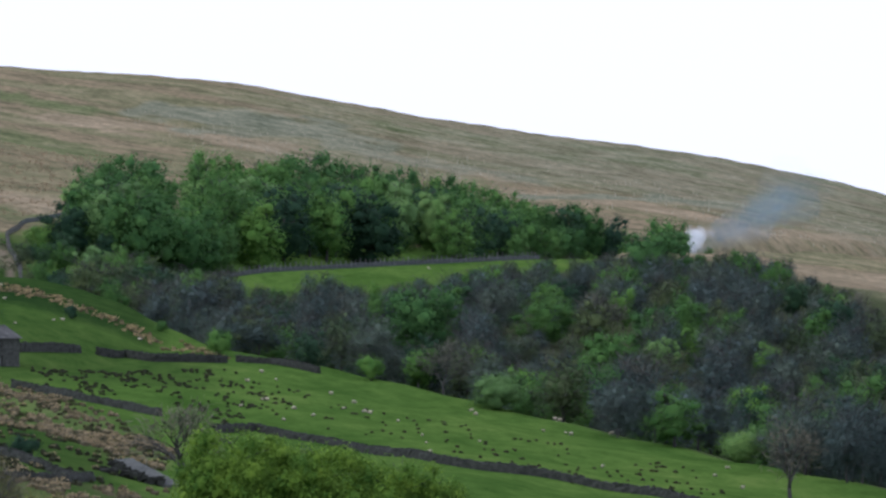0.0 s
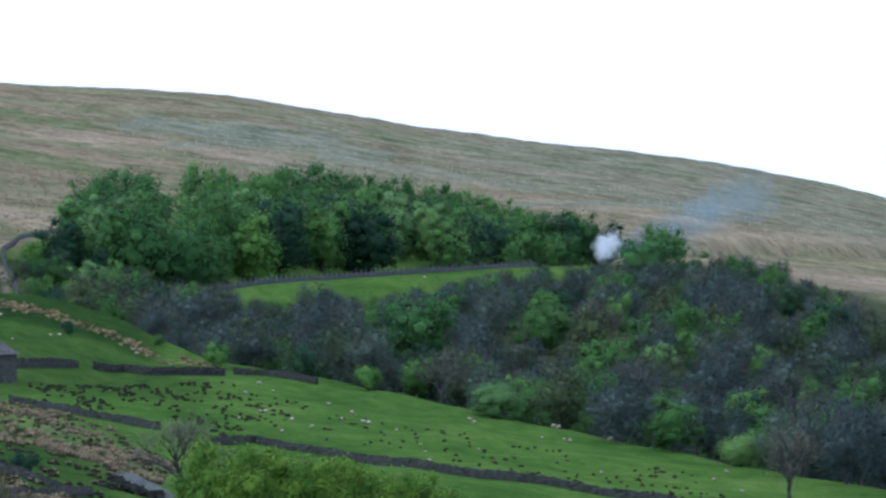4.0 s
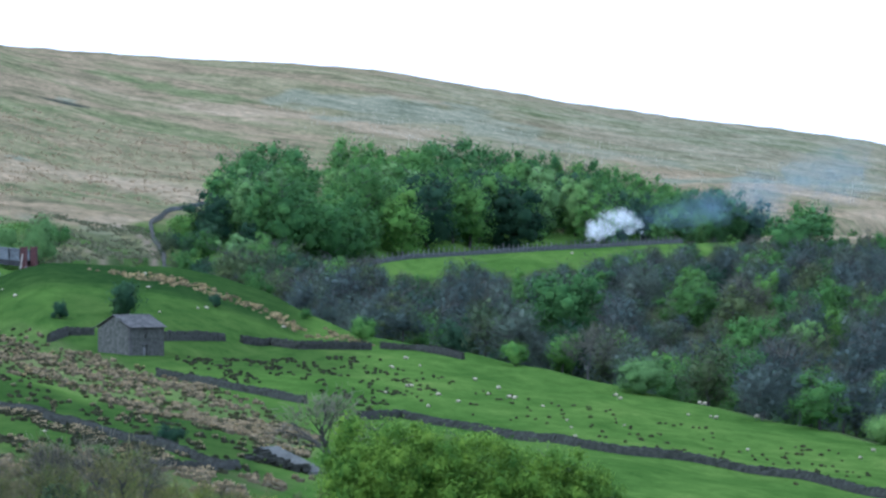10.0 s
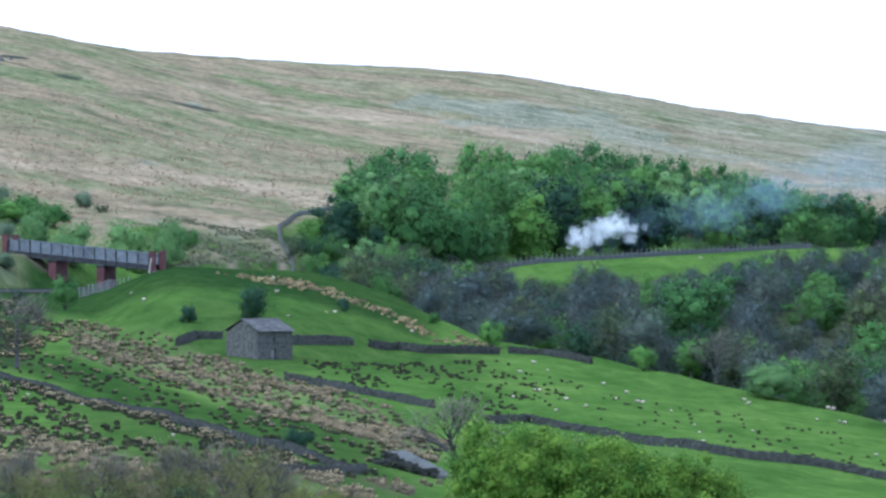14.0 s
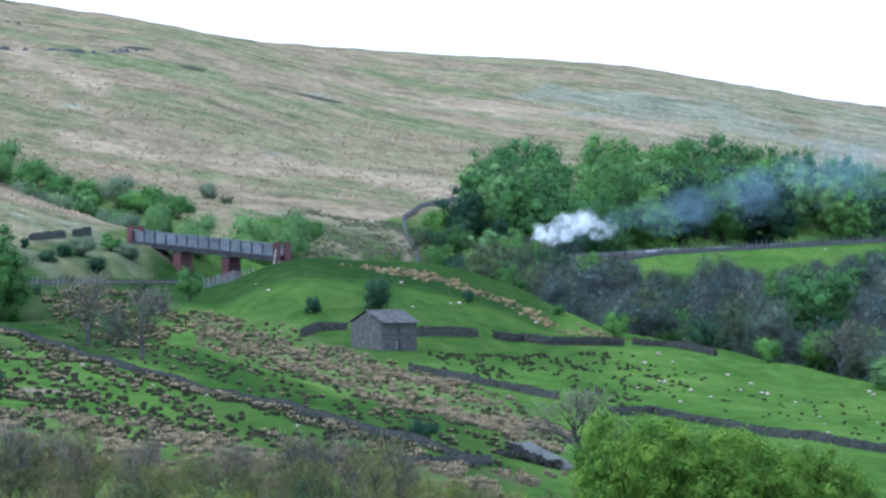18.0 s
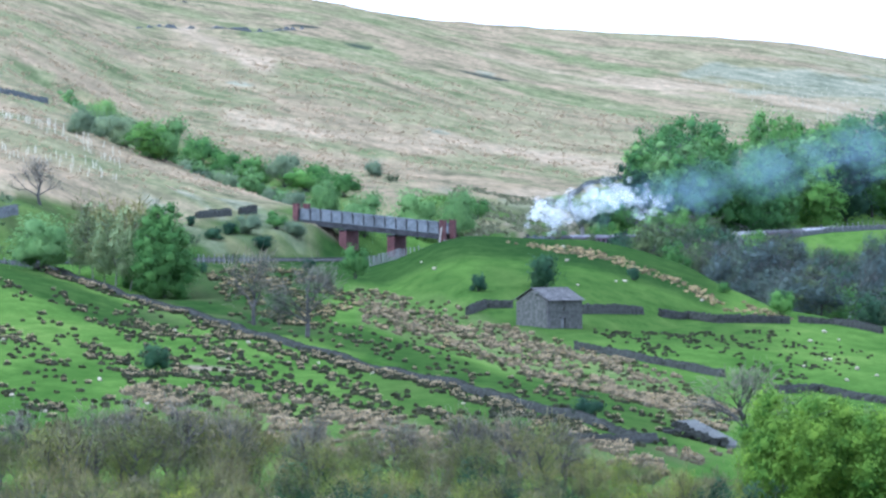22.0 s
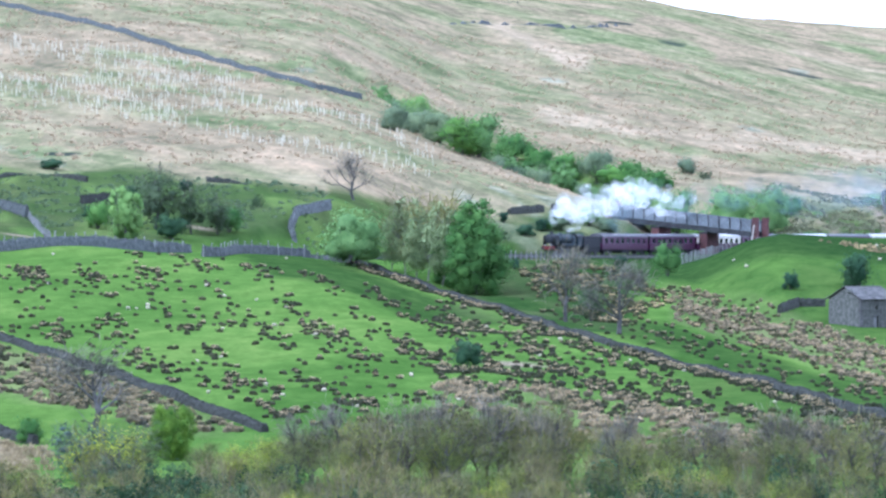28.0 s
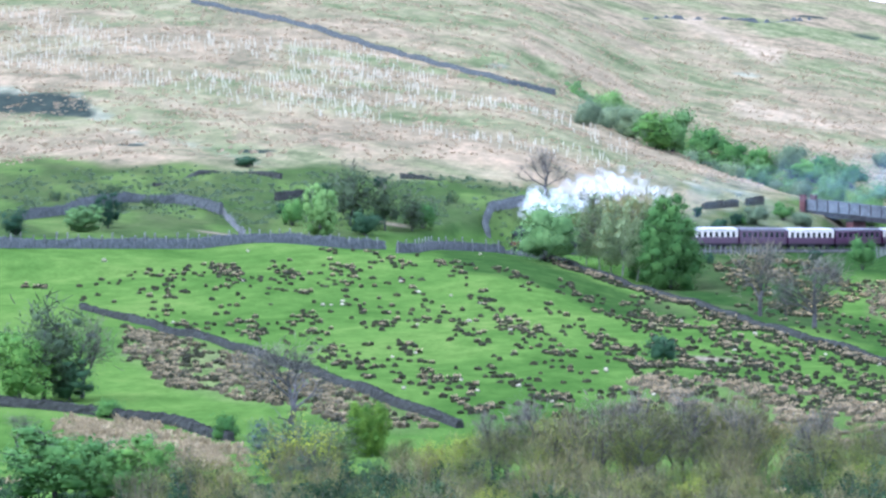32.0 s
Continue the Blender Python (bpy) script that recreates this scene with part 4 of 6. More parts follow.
CHOSEN_ABOVE = [("dome", 314, 1263, 8.5, 11.7), ("bright", 279, 1145, 10.4, 11.1), ("broad", 194, 1199, 7.5, 9.9), ("cone", 389, 1309, 7, 6.7), ("cone", 526, 1317, 8, 5.7),
                ("bright", 957, 1399, 8, 8.7), ("budding", 349, 1140, 6.2, 14.0), ("shrub", 821, 1325, 3, 5.5)]
# the crowns that top the wood
CHOSEN_TOP = [("broad", 470, 1357, 17.4, 11.0), ("oak", 500, 1372, 19.5, 20.2), ("tall", 560, 1380, 18.0, 13.5), ("oak", 600, 1385, 19.4, 14.9), ("oak", 668, 1395, 21.7, 24.3), ("oak", 730, 1402, 20.0, 13.5), ("oak", 775, 1408, 19.6, 17.6), ("oak", 826, 1415, 19.6, 13.5), ("tall", 870, 1418, 18.9, 12.2), ("oak", 905, 1421, 18.3, 13.5), ("oak", 957, 1425, 16.8, 16.2), ("oak", 1007, 1433, 15.5, 13.5), ("broad", 1045, 1440, 12.3, 14.9), ("oak", 1080, 1444, 10.8, 13.5), ("dark", 1115, 1449, 12.3, 13.5), ("oak", 1153, 1455, 15.8, 14.9), ("dark", 1200, 1460, 16.8, 13.5), ("oak", 1300, 1475, 15.9, 16.2), ("oak", 344, 1330, 19.5, 25.7), ("oak", 285, 1300, 17.8, 14.9), ("dark", 372, 1343, 16.0, 10.5)]
WIDTH = {"tall": 10.0, "dark": 10.8, "oak": 13.2, "broad": 10.6, "shrub": 5.6, "dome": 9.4, "bush": 5.0, "bright": 9.4, "pale": 9.0, "bare": 10.0, "cone": 5.4, "budding": 10.4}


def spot(near, far, b):
    return float(np.interp(b, *near)), float(np.interp(b, *far))


def fill(kinds_of, b0, b1, near, far, step, h0, h1, group, seed, canopy=None, deep=1.2, low=0.66):
    """A wood: trees on a jittered grid between two northings that follow the bearing; canopy: the most that its roof rises, as a slope of the distance."""
    rng = random.Random(seed)
    b = b0
    while b < b1:
        y0, y1 = spot(near, far, b)
        y = y0 + rng.uniform(0, step)
        while y < y1:
            bb = b + rng.uniform(-0.5, 0.5) * step * 9700 / y
            h = rng.uniform(h0, h1)
            for _, kb, ky, kh, kw in CHOSEN + CHOSEN_ABOVE:
                if abs(bb - kb) * y / 9700 < kw * 0.5 + (2.2 if ky < 1130 else 0) and ky - (30 if ky < 1130 else 20) < y < ky + 5:
                    h = 0
                elif kw > 13 and ky < 1060 and abs(bb - kb) * y / 9700 < kw * 0.5 and ky - 90 < y < ky:
                    h *= 0.6
            if canopy:
                room = float(np.interp(bb, *canopy)) * y / 9700 - at(bb, y).z
                h = min(h, room * rng.uniform(low, 1.06)) if room > 2 else 0
            if h > 2:
                plant(rng.choice(kinds_of), bb, y, h, rng.uniform(0.9, 1.2), group)
            y += step * rng.uniform(0.8, 1.25) * deep
        b += step * 9700 / 0.5 / (y0 + y1)


EDGE = ([100, 260, 533, 900, 1350, 1616, 2200], [1010, 955, 850, 800, 725, 660, 560])


def brink(step):
    return EDGE[0], [y + step for y in EDGE[1]]


# the wood behind the railway fence
ROOF = ([156, 229, 239, 289, 344, 392, 404, 442, 456, 494, 544, 594, 665, 720, 755, 826, 896, 957, 1007, 1032, 1078, 1153, 1203, 1244, 1305, 1356, 1417],
        [38, 58, 105, 150, 158, 140, 62, 62, 140, 166, 148, 158, 166, 152, 142, 142, 130, 118, 108, 85, 75, 80, 55, 77, 50, 30, -5])
fill(["broad", "tall", "oak", "bright", "broad", "dark", "tall"], 235, 1110, ([235, 330, 427, 600, 705, 800, 960, 1110], [1195, 1190, 1192, 1243, 1272, 1304, 1352, 1408]), ([240, 400, 700, 1110], [1290, 1360, 1400, 1440]), 9.0, 12, 21, "wood above the railway", 3, (ROOF[0], [s - 12 for s in ROOF[1]]), 1.8, 0.72)
fill(["dark", "broad", "tall"], 1040, 1400, ([1040, 1430], [1420, 1500]), ([1110, 1430], [1470, 1530]), 8.5, 6, 13, "wood above the railway", 4, ROOF)
fill(["broad", "dark", "budding"], 170, 330, ([170, 330], [1120, 1150]), ([170, 330], [1210, 1220]), 8, 4, 8, "wood above the railway", 13, ([150, 240, 330], [5, 30, 45]))
# the ravine
BROW = ([434, 505, 525, 544, 594, 695, 745, 849, 946, 1047, 1149, 1250, 1351, 1407, 1463, 1539, 1611, 1723, 1900], [-38, -40, -50, -66, -72, -50, -56, -52, -36, -18, -4, -12, -6, 0, 2, -21, -56, -120, -190])
RAVINE = ["bare", "bare", "budding", "bare", "bare", "dark", "bare", "budding", "bare", "broad"]
fill(RAVINE, 520, 1000, brink(10), ([480, 600, 900, 1000], [1075, 1120, 1150, 1175]), 8.0, 6.5, 10.5, "trees in the ravine", 5, BROW, 1.7)
fill(RAVINE + ["budding", "broad", "oak", "budding"], 1000, 1500, brink(10), ([1000, 1350, 1800], [1250, 1370, 1380]), 9.0, 6.5, 11.5, "trees in the ravine", 15, BROW, 1.7)
fill(RAVINE + ["dark", "budding", "broad"], 1500, 1900, brink(10), ([1000, 1350, 1800], [1250, 1370, 1380]), 9.4, 6.5, 11.5, "trees in the ravine", 25, BROW, 1.7)
fill(["dark", "broad", "broad", "budding", "budding"], 200, 440, brink(50), ([200, 330, 540], [1090, 1120, 1120]), 8.5, 6, 10, "trees in the ravine", 6, ([200, 330, 400, 440], [-45, -5, 0, -30]))
fill(["bare", "bare", "budding"], 420, 530, brink(30), ([200, 330, 540], [1120, 1140, 1160]), 8.5, 7, 10, "trees in the ravine", 26, BROW)
for kind, b, y, h, w in CHOSEN + CHOSEN_ABOVE + CHOSEN_TOP:
    plant(kind, b, y, h, w / (WIDTH[kind] * h / PROTO[kind, 0][1]), "trees in the ravine" if y < 1120 else "wood above the railway")
# scrub along the near bank
TOPS = ([-1850, -1450, -1150, -1010, -760, -600, -420, -250, -100, 0, 100, 200, 300, 400], [-520, -500, -450, -420, -375, -365, -355, -390, -415, -395, -380, -430, -455, -430])
fill(["birch", "sallow", "birch", "willow", "birch", "sallow", "birch"], -1850, 460, ([-1850, 460], [414, 414]), ([-1850, 460], [440, 440]), 3.9, 3.6, 7.4, "scrub along the near bank", 7, TOPS, 1.2, 0.45)
fill(["sallow", "birch", "sallow", "brier", "willow", "brier"], -1480, 460, ([-1480, 460], [376, 376]), ([-1480, 460], [402, 402]), 3.8, 2.0, 4.0, "scrub along the near bank", 17, None, 2.0)
fill(["brier", "sallow", "birch", "brier", "sallow", "willow"], -1480, 130, ([-1480, 130], [290, 290]), ([-1480, 130], [370, 370]), 4.0, 1.8, 3.6, "scrub along the near bank", 18, None, 2.6)
# bracken and thorn on the slope behind the knoll
fill(["brier", "brier", "shrub"], -80, 140, ([-80, 150], [1090, 1090]), ([-80, 150], [1250, 1190]), 8, 0.7, 1.8, "scrub behind the knoll", 19, None, 2.0)
# the beck's gully behind the shoulder of the moor
LIP = ([-800, -736, -536, -386, -286, -100], [1290, 1250, 1120, 1075, 1050, 1040])
fill(["hump", "dome", "hump", "bright"], -745, -240, (LIP[0], [y + 18 for y in LIP[1]]), (LIP[0], [y + 70 for y in LIP[1]]), 4.6, 3.2, 7.0, "trees in the beck gully", 8, None, 1.6)
fill(["bush", "brier", "shrub", "brier"], -560, -300, ([-560, -300], [850, 880]), ([-560, -300], [935, 985]), 8, 0.8, 2.4, "thorns on the railway bank", 23, None, 2.2)
# thorn and bracken on the bank above the railway
fill(["brier", "brier", "bush", "brier"], -1780, -880, ([-1780, -900], [855, 895]), ([-1780, -900], [915, 945]), 8.0, 0.8, 2.4, "thorns on the railway bank", 9, None, 1.7)
fill(["bush", "shrub"], -560, -330, ([-560, -330], [985, 1020]), ([-560, -330], [1010, 1040]), 7, 1.2, 2.4, "thorns on the railway bank", 10, None, 1.7)
plant("full", -588, 795, 14.2, 1.01)
plant("full", -623, 803, 11.0, 0.99)
plant("thicket", -713, 821, 11.7, 0.95)
plant("thicket", -673, 808, 12.6, 0.97)
plant("thicket", -738, 825, 8.0, 1.10)
plant("thicket", -648, 800, 12.9, 0.85)
plant("thicket", -693, 814, 7.4, 1.33)
plant("dome", -805, 817, 9.4, 1.00)
plant("lone", -428, 711, 10.3, 0.82)
plant("lone", -333, 680, 9.0, 1.09)
plant("budding", -383, 715, 4.6, 1.06)
plant("shrub", -248, 869, 5.8, 0.69)
plant("bush", -605, 589, 3.6, 1.01)
plant("bright", -1212, 852, 8.8, 0.8)
plant("budding", -1160, 872, 9.6, 1.15)
plant("budding", -1096, 872, 8.0, 1.15)
plant("budding", -1048, 876, 6.0, 1.15)
plant("bush", -1133, 862, 4.6, 1.15)
plant("shrub", -1028, 881, 4.7, 1.04)
plant("shrub", -1263, 866, 4.6, 0.89)
plant("bright", -1638, 823, 4.3, 1.88)
plant("dark", -1595, 836, 5.8, 0.94)
plant("dark", -1765, 800, 4.3, 1.33)
plant("bush", -1344, 950, 2.3, 2.01)
plant("lone", -806, 947, 8.2, 1.15)
plant("hump", -735, 1141, 7.4, 0.9)
plant("hump", -694, 1175, 7.4, 1.0)
plant("hump", -654, 1153, 8.0, 1.2)
plant("dome", -584, 1136, 10.0, 1.05)
plant("shrub", -524, 1208, 8.4, 1.02)
plant("broad", -614, 1128, 7.9, 1.60)
plant("shrub", -474, 1191, 7.0, 1.21)
plant("shrub", -429, 1177, 7.2, 1.04)
plant("hump", -373, 1168, 8.6, 0.95)
plant("shrub", -333, 1160, 5.0, 1.66)
plant("shrub", -319, 1163, 6.6, 1.26)
plant("shrub", -269, 1155, 6.2, 1.04)
plant("hump", -215, 1253, 5.0, 0.9)
plant("brier", -180, 1242, 2.4, 1.12)
plant("dome", -232, 1039, 9.6, 0.8)
plant("dome", -144, 1112, 12.4, 0.84)
plant("dome", -300, 1046, 8.6, 0.68)
plant("dome", -66, 1104, 11.2, 0.67)
plant("shrub", -34, 1135, 5.1, 0.97)
plant("shrub", -388, 1013, 3.0, 1.32)
plant("hump", -436, 1000, 4.2, 1.2)
plant("bush", -410, 992, 3.2, 1.3)
plant("hump", -352, 1012, 3.6, 1.3)
plant("bush", -500, 985, 2.6, 1.5)
plant("brier", -540, 975, 2.2, 1.6)
plant("bush", -473, 995, 2.7, 1.23)
plant("budding", -1713, 502, 9.0, 1.25)
plant("lone", -1643, 505, 8.1, 0.90)
plant("broad", -1753, 499, 7.0, 1.24)
plant("dark", -1663, 502, 4.0, 1.63)
plant("lone", -1266, 488, 7.2, 1.35)
plant("shrub", -1383, 471, 2.7, 0.87)
plant("bare", -1283, 429, 4.6, 1.6)
plant("budding", -1188, 433, 4.2, 1.53)
plant("broad", -1512, 380, 5.2, 1.35)
plant("broad", -1692, 380, 5.6, 1.94)
plant("broad", -1597, 380, 4.7, 1.51)
plant("budding", -1232, 380, 3.8, 1.25)
plant("lone", -1758, 461, 2.7, 1.40)
plant("birch", -647, 432, 6.2, 1.23)
plant("birch", -587, 432, 5.8, 1.19)
plant("birch", -522, 432, 6.2, 1.23)
plant("birch", -447, 432, 5.8, 1.19)
plant("birch", -52, 432, 5.8, 1.09)
plant("alder", -1127, 457, 4.7, 0.8)
plant("birch", -58, 432, 6.0, 0.87)
plant("birch", -473, 432, 6.6, 1.23)
plant("willow", -797, 432, 3.8, 1.64)
plant("willow", -1245, 402, 6.0, 1.15)
plant("willow", -1215, 404, 4.0, 1.1)
for b, h, wide in ((-905, 5.8, 0.8), (-830, 6.3, 0.8), (-705, 6.8, 0.75), (-640, 7.0, 0.8), (-560, 7.2, 0.7), (-470, 7.0, 0.8), (-330, 6.4, 0.8), (-180, 5.6, 0.9), (-60, 6.2, 0.8), (40, 6.4, 0.7), (120, 6.0, 0.8)):
    plant("lone", b, 424, h, wide, "scrub along the near bank")
plant("shrub", -1593, 489, 2.1, 1.11)
plant("lone", 437, 527, 7.6, 1.35)
plant("lone", 482, 554, 5.3, 1.18)
plant("bush", 162, 514, 2.6, 1.15)
plant("bush", 86, 817, 6.0, 0.88)
plant("bush", -31, 811, 3.1, 0.81)
plant("bush", 244, 853, 2.6, 0.77)
plant("shrub", 404, 887, 2.1, 1.01)
plant("shrub", 506, 841, 4.6, 0.80)
plant("alder", 537, 400, 9.4, 0.89)
plant("alder", 697, 400, 8.8, 0.94)
plant("alder", 817, 400, 8.2, 1.04)
plant("alder", 887, 400, 7.0, 0.87)
plant("lone", 1530, 629, 9.4, 0.89)
plant("lone", 1657, 1118, 9.6, 0.96)


# ---------------------------------------------------------------- dry stone walls and fences
def resample(pts, step):
    pts = np.array(pts, float)
    d = np.concatenate([[0], np.cumsum(np.linalg.norm(np.diff(pts, axis=0), axis=1))])
    s = np.arange(0, d[-1], step)
    return np.stack([np.interp(s, d, pts[:, 0]), np.interp(s, d, pts[:, 1])], 1)


POST_MESH = mesh_from("post", *(lambda bm: ([v.co.copy() for v in bm.verts], [[v.index for v in f.verts] for f in bm.faces]))(
    (lambda bm: (bm.verts.index_update(), bm)[1])(boxed((-0.08, -0.08, -0.3), (0.08, 0.08, 1.25), 0.015))), TIMBER)


def fence(name, label, line, gap, z_of, tall=1.0):
    """Timber posts in a row with two wires."""
    f = thing(name, label, "fence")
    pts = resample(line, gap)
    verts, faces = [], []
    last = None
    for k, (x, y) in enumerate(pts):
        z = z_of(x, y)
        lean = pose(0, 0, 0, random.uniform(-5, 5), random.uniform(-5, 5), random.uniform(0, 90))
        s = random.uniform(0.85, 1.12) * tall
        shared("post", POST_MESH, f, Matrix.Translation((x, y, z)) @ lean @ Matrix.Diagonal((1, 1, s, 1)))
        if last is not None:
            for up in (0.65, 1.05):
                branch_tubes(verts, faces, (last[0], last[1], last[2] + up * tall), (x, y, z + up * tall), 0.012, 0.012, 3)
        last = (x, y, z)
    shared("wire", mesh_from("wire", verts, faces, DARK_STEEL), f)
    return f


def stone_wall(name, label, tall, plan, fenced=False, stones=STONE):
    """A battered wall of rough courses with upright coping stones, along bearings and northings."""
    line = [(b * y / 9700, y) for b, y in plan]
    pts = resample(line, 0.6)
    if len(pts) < 3:
        return
    rng = np.random.default_rng(len(name) + int(abs(plan[0][0])))
    t = np.gradient(pts, axis=0)
    t /= np.linalg.norm(t, axis=1)[:, None] + 1e-9
    nrm = np.stack([-t[:, 1], t[:, 0]], 1)
    n = len(pts)
    sag = 1 + 0.1 * np.interp(np.arange(n), np.arange(0, n + 9, 9), rng.normal(size=len(np.arange(0, n + 9, 9)))) + 0.03 * rng.normal(size=n)
    if "ruin" in name or "tumbled" in label or "far" in label:
        gaps = np.interp(np.arange(n), np.arange(0, n + 7, 7), rng.uniform(-0.9, 1.1, len(np.arange(0, n + 7, 7))))
        sag = sag * np.clip(gaps, -0.1, 1.0)
    ground_z = height(pts[:, 0], pts[:, 1])
    rows = [(-0.42, -0.6), (-0.38, 0.3), (-0.33, 0.62), (-0.26, 0.93), (0.26, 0.93), (0.33, 0.62), (0.38, 0.3), (0.42, -0.6)]
    verts = np.zeros((n, len(rows), 3))
    for k, (o, h) in enumerate(rows):
        jit = rng.normal(0, 0.045, (n, 3))
        verts[:, k, 0] = pts[:, 0] + nrm[:, 0] * o + jit[:, 0]
        verts[:, k, 1] = pts[:, 1] + nrm[:, 1] * o + jit[:, 1]
        verts[:, k, 2] = ground_z + np.where(h > 0, h * tall * sag, h) + jit[:, 2]
    idx = np.arange(n * len(rows)).reshape(n, len(rows))
    quads = np.stack([idx[:-1, :-1], idx[1:, :-1], idx[1:, 1:], idx[:-1, 1:]], -1).reshape(-1, 4).tolist()
    quads += [idx[0].tolist(), idx[-1][::-1].tolist()]
    V = verts.reshape(-1, 3).tolist()
    # coping stones, set on edge
    for k in range(n):
        if rng.random() < 0.08 or sag[k] < 0.05:
            continue
        for side in (-0.15, 0.15):
            p, a, c = pts[k] + t[k] * side, t[k] * rng.uniform(0.08, 0.14), nrm[k] * rng.uniform(0.2, 0.28)
            z0, z1 = ground_z[k] + tall * sag[k] * 0.9, ground_z[k] + tall * sag[k] * (1 + rng.uniform(-0.02, 0.13))
            o = len(V)
            for z, q in ((z0, 1.0), (z1, 0.75)):
                V += [(*(p - a * q - c * q), z), (*(p + a * q - c * q), z), (*(p + a * q + c * q), z), (*(p - a * q + c * q), z)]
            quads += [(o, o + 1, o + 5, o + 4), (o + 1, o + 2, o + 6, o + 5), (o + 2, o + 3, o + 7, o + 6), (o + 3, o, o + 4, o + 7), (o + 4, o + 5, o + 6, o + 7)]
    tagged(new(name, mesh_from(name, V, quads, stones)), label, "stone wall", kind="structure")
    if fenced:
        front = [(x, y - 0.6) for x, y in line]
        fence("post_fence", "weathered timber posts and wire along a stone wall", front, 2.9, lambda x, y: float(height(x, y)) + 0.2, max(1.35, tall * 1.1))


stone_wall("embankment_wall", "grey stone wall along the railway bank", 0.95, [(521, 1172), (571, 1186), (620, 1200), (669, 1214), (717, 1228), (764, 1242), (810, 1256), (856, 1270), (903, 1284), (949, 1298), (993, 1312), (1036, 1326), (1074, 1340)], True, STONE_GREY)
stone_wall("pasture_wall", "grey dry stone wall topped by a post fence beside the railway", 1.35, [(-1972, 706), (-1904, 714), (-1838, 722), (-1773, 730), (-1710, 738), (-1648, 746), (-1588, 754), (-1529, 762), (-1471, 770), (-1414, 778), (-1358, 786), (-1304, 794), (-1250, 802), (-1198, 810), (-1147, 818), (-1096, 826)], True, STONE_GREY)
stone_wall("pasture_wall", "grey dry stone wall topped by a post fence beside the railway", 1.3, [(-1073, 806), (-1040, 812), (-1013, 826), (-953, 838), (-883, 845), (-840, 842), (-813, 836)], True, STONE_GREY)
stone_wall("pasture_wall", "dark dry stone wall running down across the pasture", 0.75, [(-813, 836), (-770, 820), (-723, 804), (-673, 792), (-573, 751), (-473, 706), (-373, 658), (-205, 617), (-37, 561), (63, 534), (163, 509), (258, 496)], False)
stone_wall("lower_wall", "dark dry stone wall across the rushy pasture", 0.75, [(-1643, 647), (-1553, 635), (-1473, 600), (-1393, 583), (-1323, 564), (-1213, 535), (-1123, 513), (-1033, 496), (-958, 483)], False)
stone_wall("bottom_wall", "dark dry stone wall above the near scrub", 0.8, [(-1813, 497), (-1713, 494), (-1623, 491), (-1473, 482), (-1373, 469)], False)
stone_wall("barn_wall", "dark dry stone wall on both sides of the barn", 1.25, [(-49, 791), (-19, 797), (33, 799)], False)
stone_wall("barn_wall", "dark dry stone wall on both sides of the barn", 1.25, [(153, 800), (201, 807), (261, 816)], False)
stone_wall("barn_wall", "dark dry stone wall below the knoll", 1.2, [(291, 819), (341, 824), (391, 819), (451, 823), (521, 830)], False)
stone_wall("edge_wall", "dark dry stone wall along the brink of the ravine", 1.0, [(536, 834), (601, 834), (651, 825), (686, 821)], False)
stone_wall("middle_wall", "dark dry stone wall below the sheep pasture", 0.95, [(142, 743), (202, 738), (272, 719), (342, 712), (404, 699)], False)
stone_wall("middle_wall", "dark dry stone wall below the sheep pasture", 0.95, [(498, 681), (573, 691), (643, 681), (743, 666), (893, 640), (1043, 633), (1143, 630), (1293, 620), (1461, 597)], False)
stone_wall("fold_wall", "dark dry stone wall at the foot of the rushy slope", 0.8, [(-8, 478), (102, 477), (222, 486), (282, 503)], False)
stone_wall("moor_wall", "tumbled grey stone wall high on the moor", 1.1, [(-640, 1751), (-590, 1793), (-530, 1816), (-440, 1829), (-380, 1862), (-340, 1902)], False, STONE_GREY)
stone_wall("moor_wall", "long grey stone wall climbing the moor", 1.1, [(-1444, 1439), (-1324, 1398), (-1174, 1332), (-1024, 1278), (-874, 1221), (-794, 1236)], False, STONE_GREY)
stone_wall("bank_wall", "tall grey stone wall on the bank above the railway", 1.5, [(-1753, 853), (-1713, 859), (-1673, 865), (-1623, 880), (-1563, 889), (-1473, 892), (-1388, 876)], False, STONE_GREY)
stone_wall("bank_wall", "broken stretch of grey stone wall on the bank", 1.3, [(-1293, 896), (-1233, 903)], False)
stone_wall("bank_wall", "grey stone wall climbing the bank from the railway", 1.3, [(-911, 894), (-919, 898), (-907, 907), (-848, 921)], False, STONE_GREY)
stone_wall("ruined_wall", "low tumbled stone wall on the moor edge", 1.0, [(-1068, 940), (-983, 937), (-903, 938)], False)
stone_wall("ruined_wall", "low tumbled stone wall on the moor edge", 1.0, [(-1513, 917), (-1434, 932), (-1384, 939), (-1283, 932)], False)
stone_wall("bridge_wall", "short stretch of grey stone wall by the bridge", 1.3, [(-530, 1012), (-498, 1018), (-468, 1025)], False)
stone_wall("bridge_wall", "short stretch of grey stone wall by the bridge", 1.2, [(-453, 1028), (-423, 1035)], False)
stone_wall("wood_wall", "grey stone wall below the wood", 0.85, [(274, 1426), (226, 1380), (185, 1358), (154, 1315)], False, STONE_GREY)
stone_wall("wood_wall", "pale grey stone wall beside the track to the wood", 0.9, [(154, 1313), (130, 1266), (134, 1213), (151, 1154), (161, 1080)], False, STONE_LIT)
stone_wall("moor_wall", "far stone wall on the moor", 0.9, [(-656, 1969), (-576, 1996), (-516, 1971)], False)
fence("post_fence", "grey timber post fence on the flank of the knoll", [(b * y / 9700, y) for b, y in ((-222, 930), (-160, 950), (-105, 955), (-88, 950))], 1.0, lambda x, y: float(height(x, y)), 1.35)
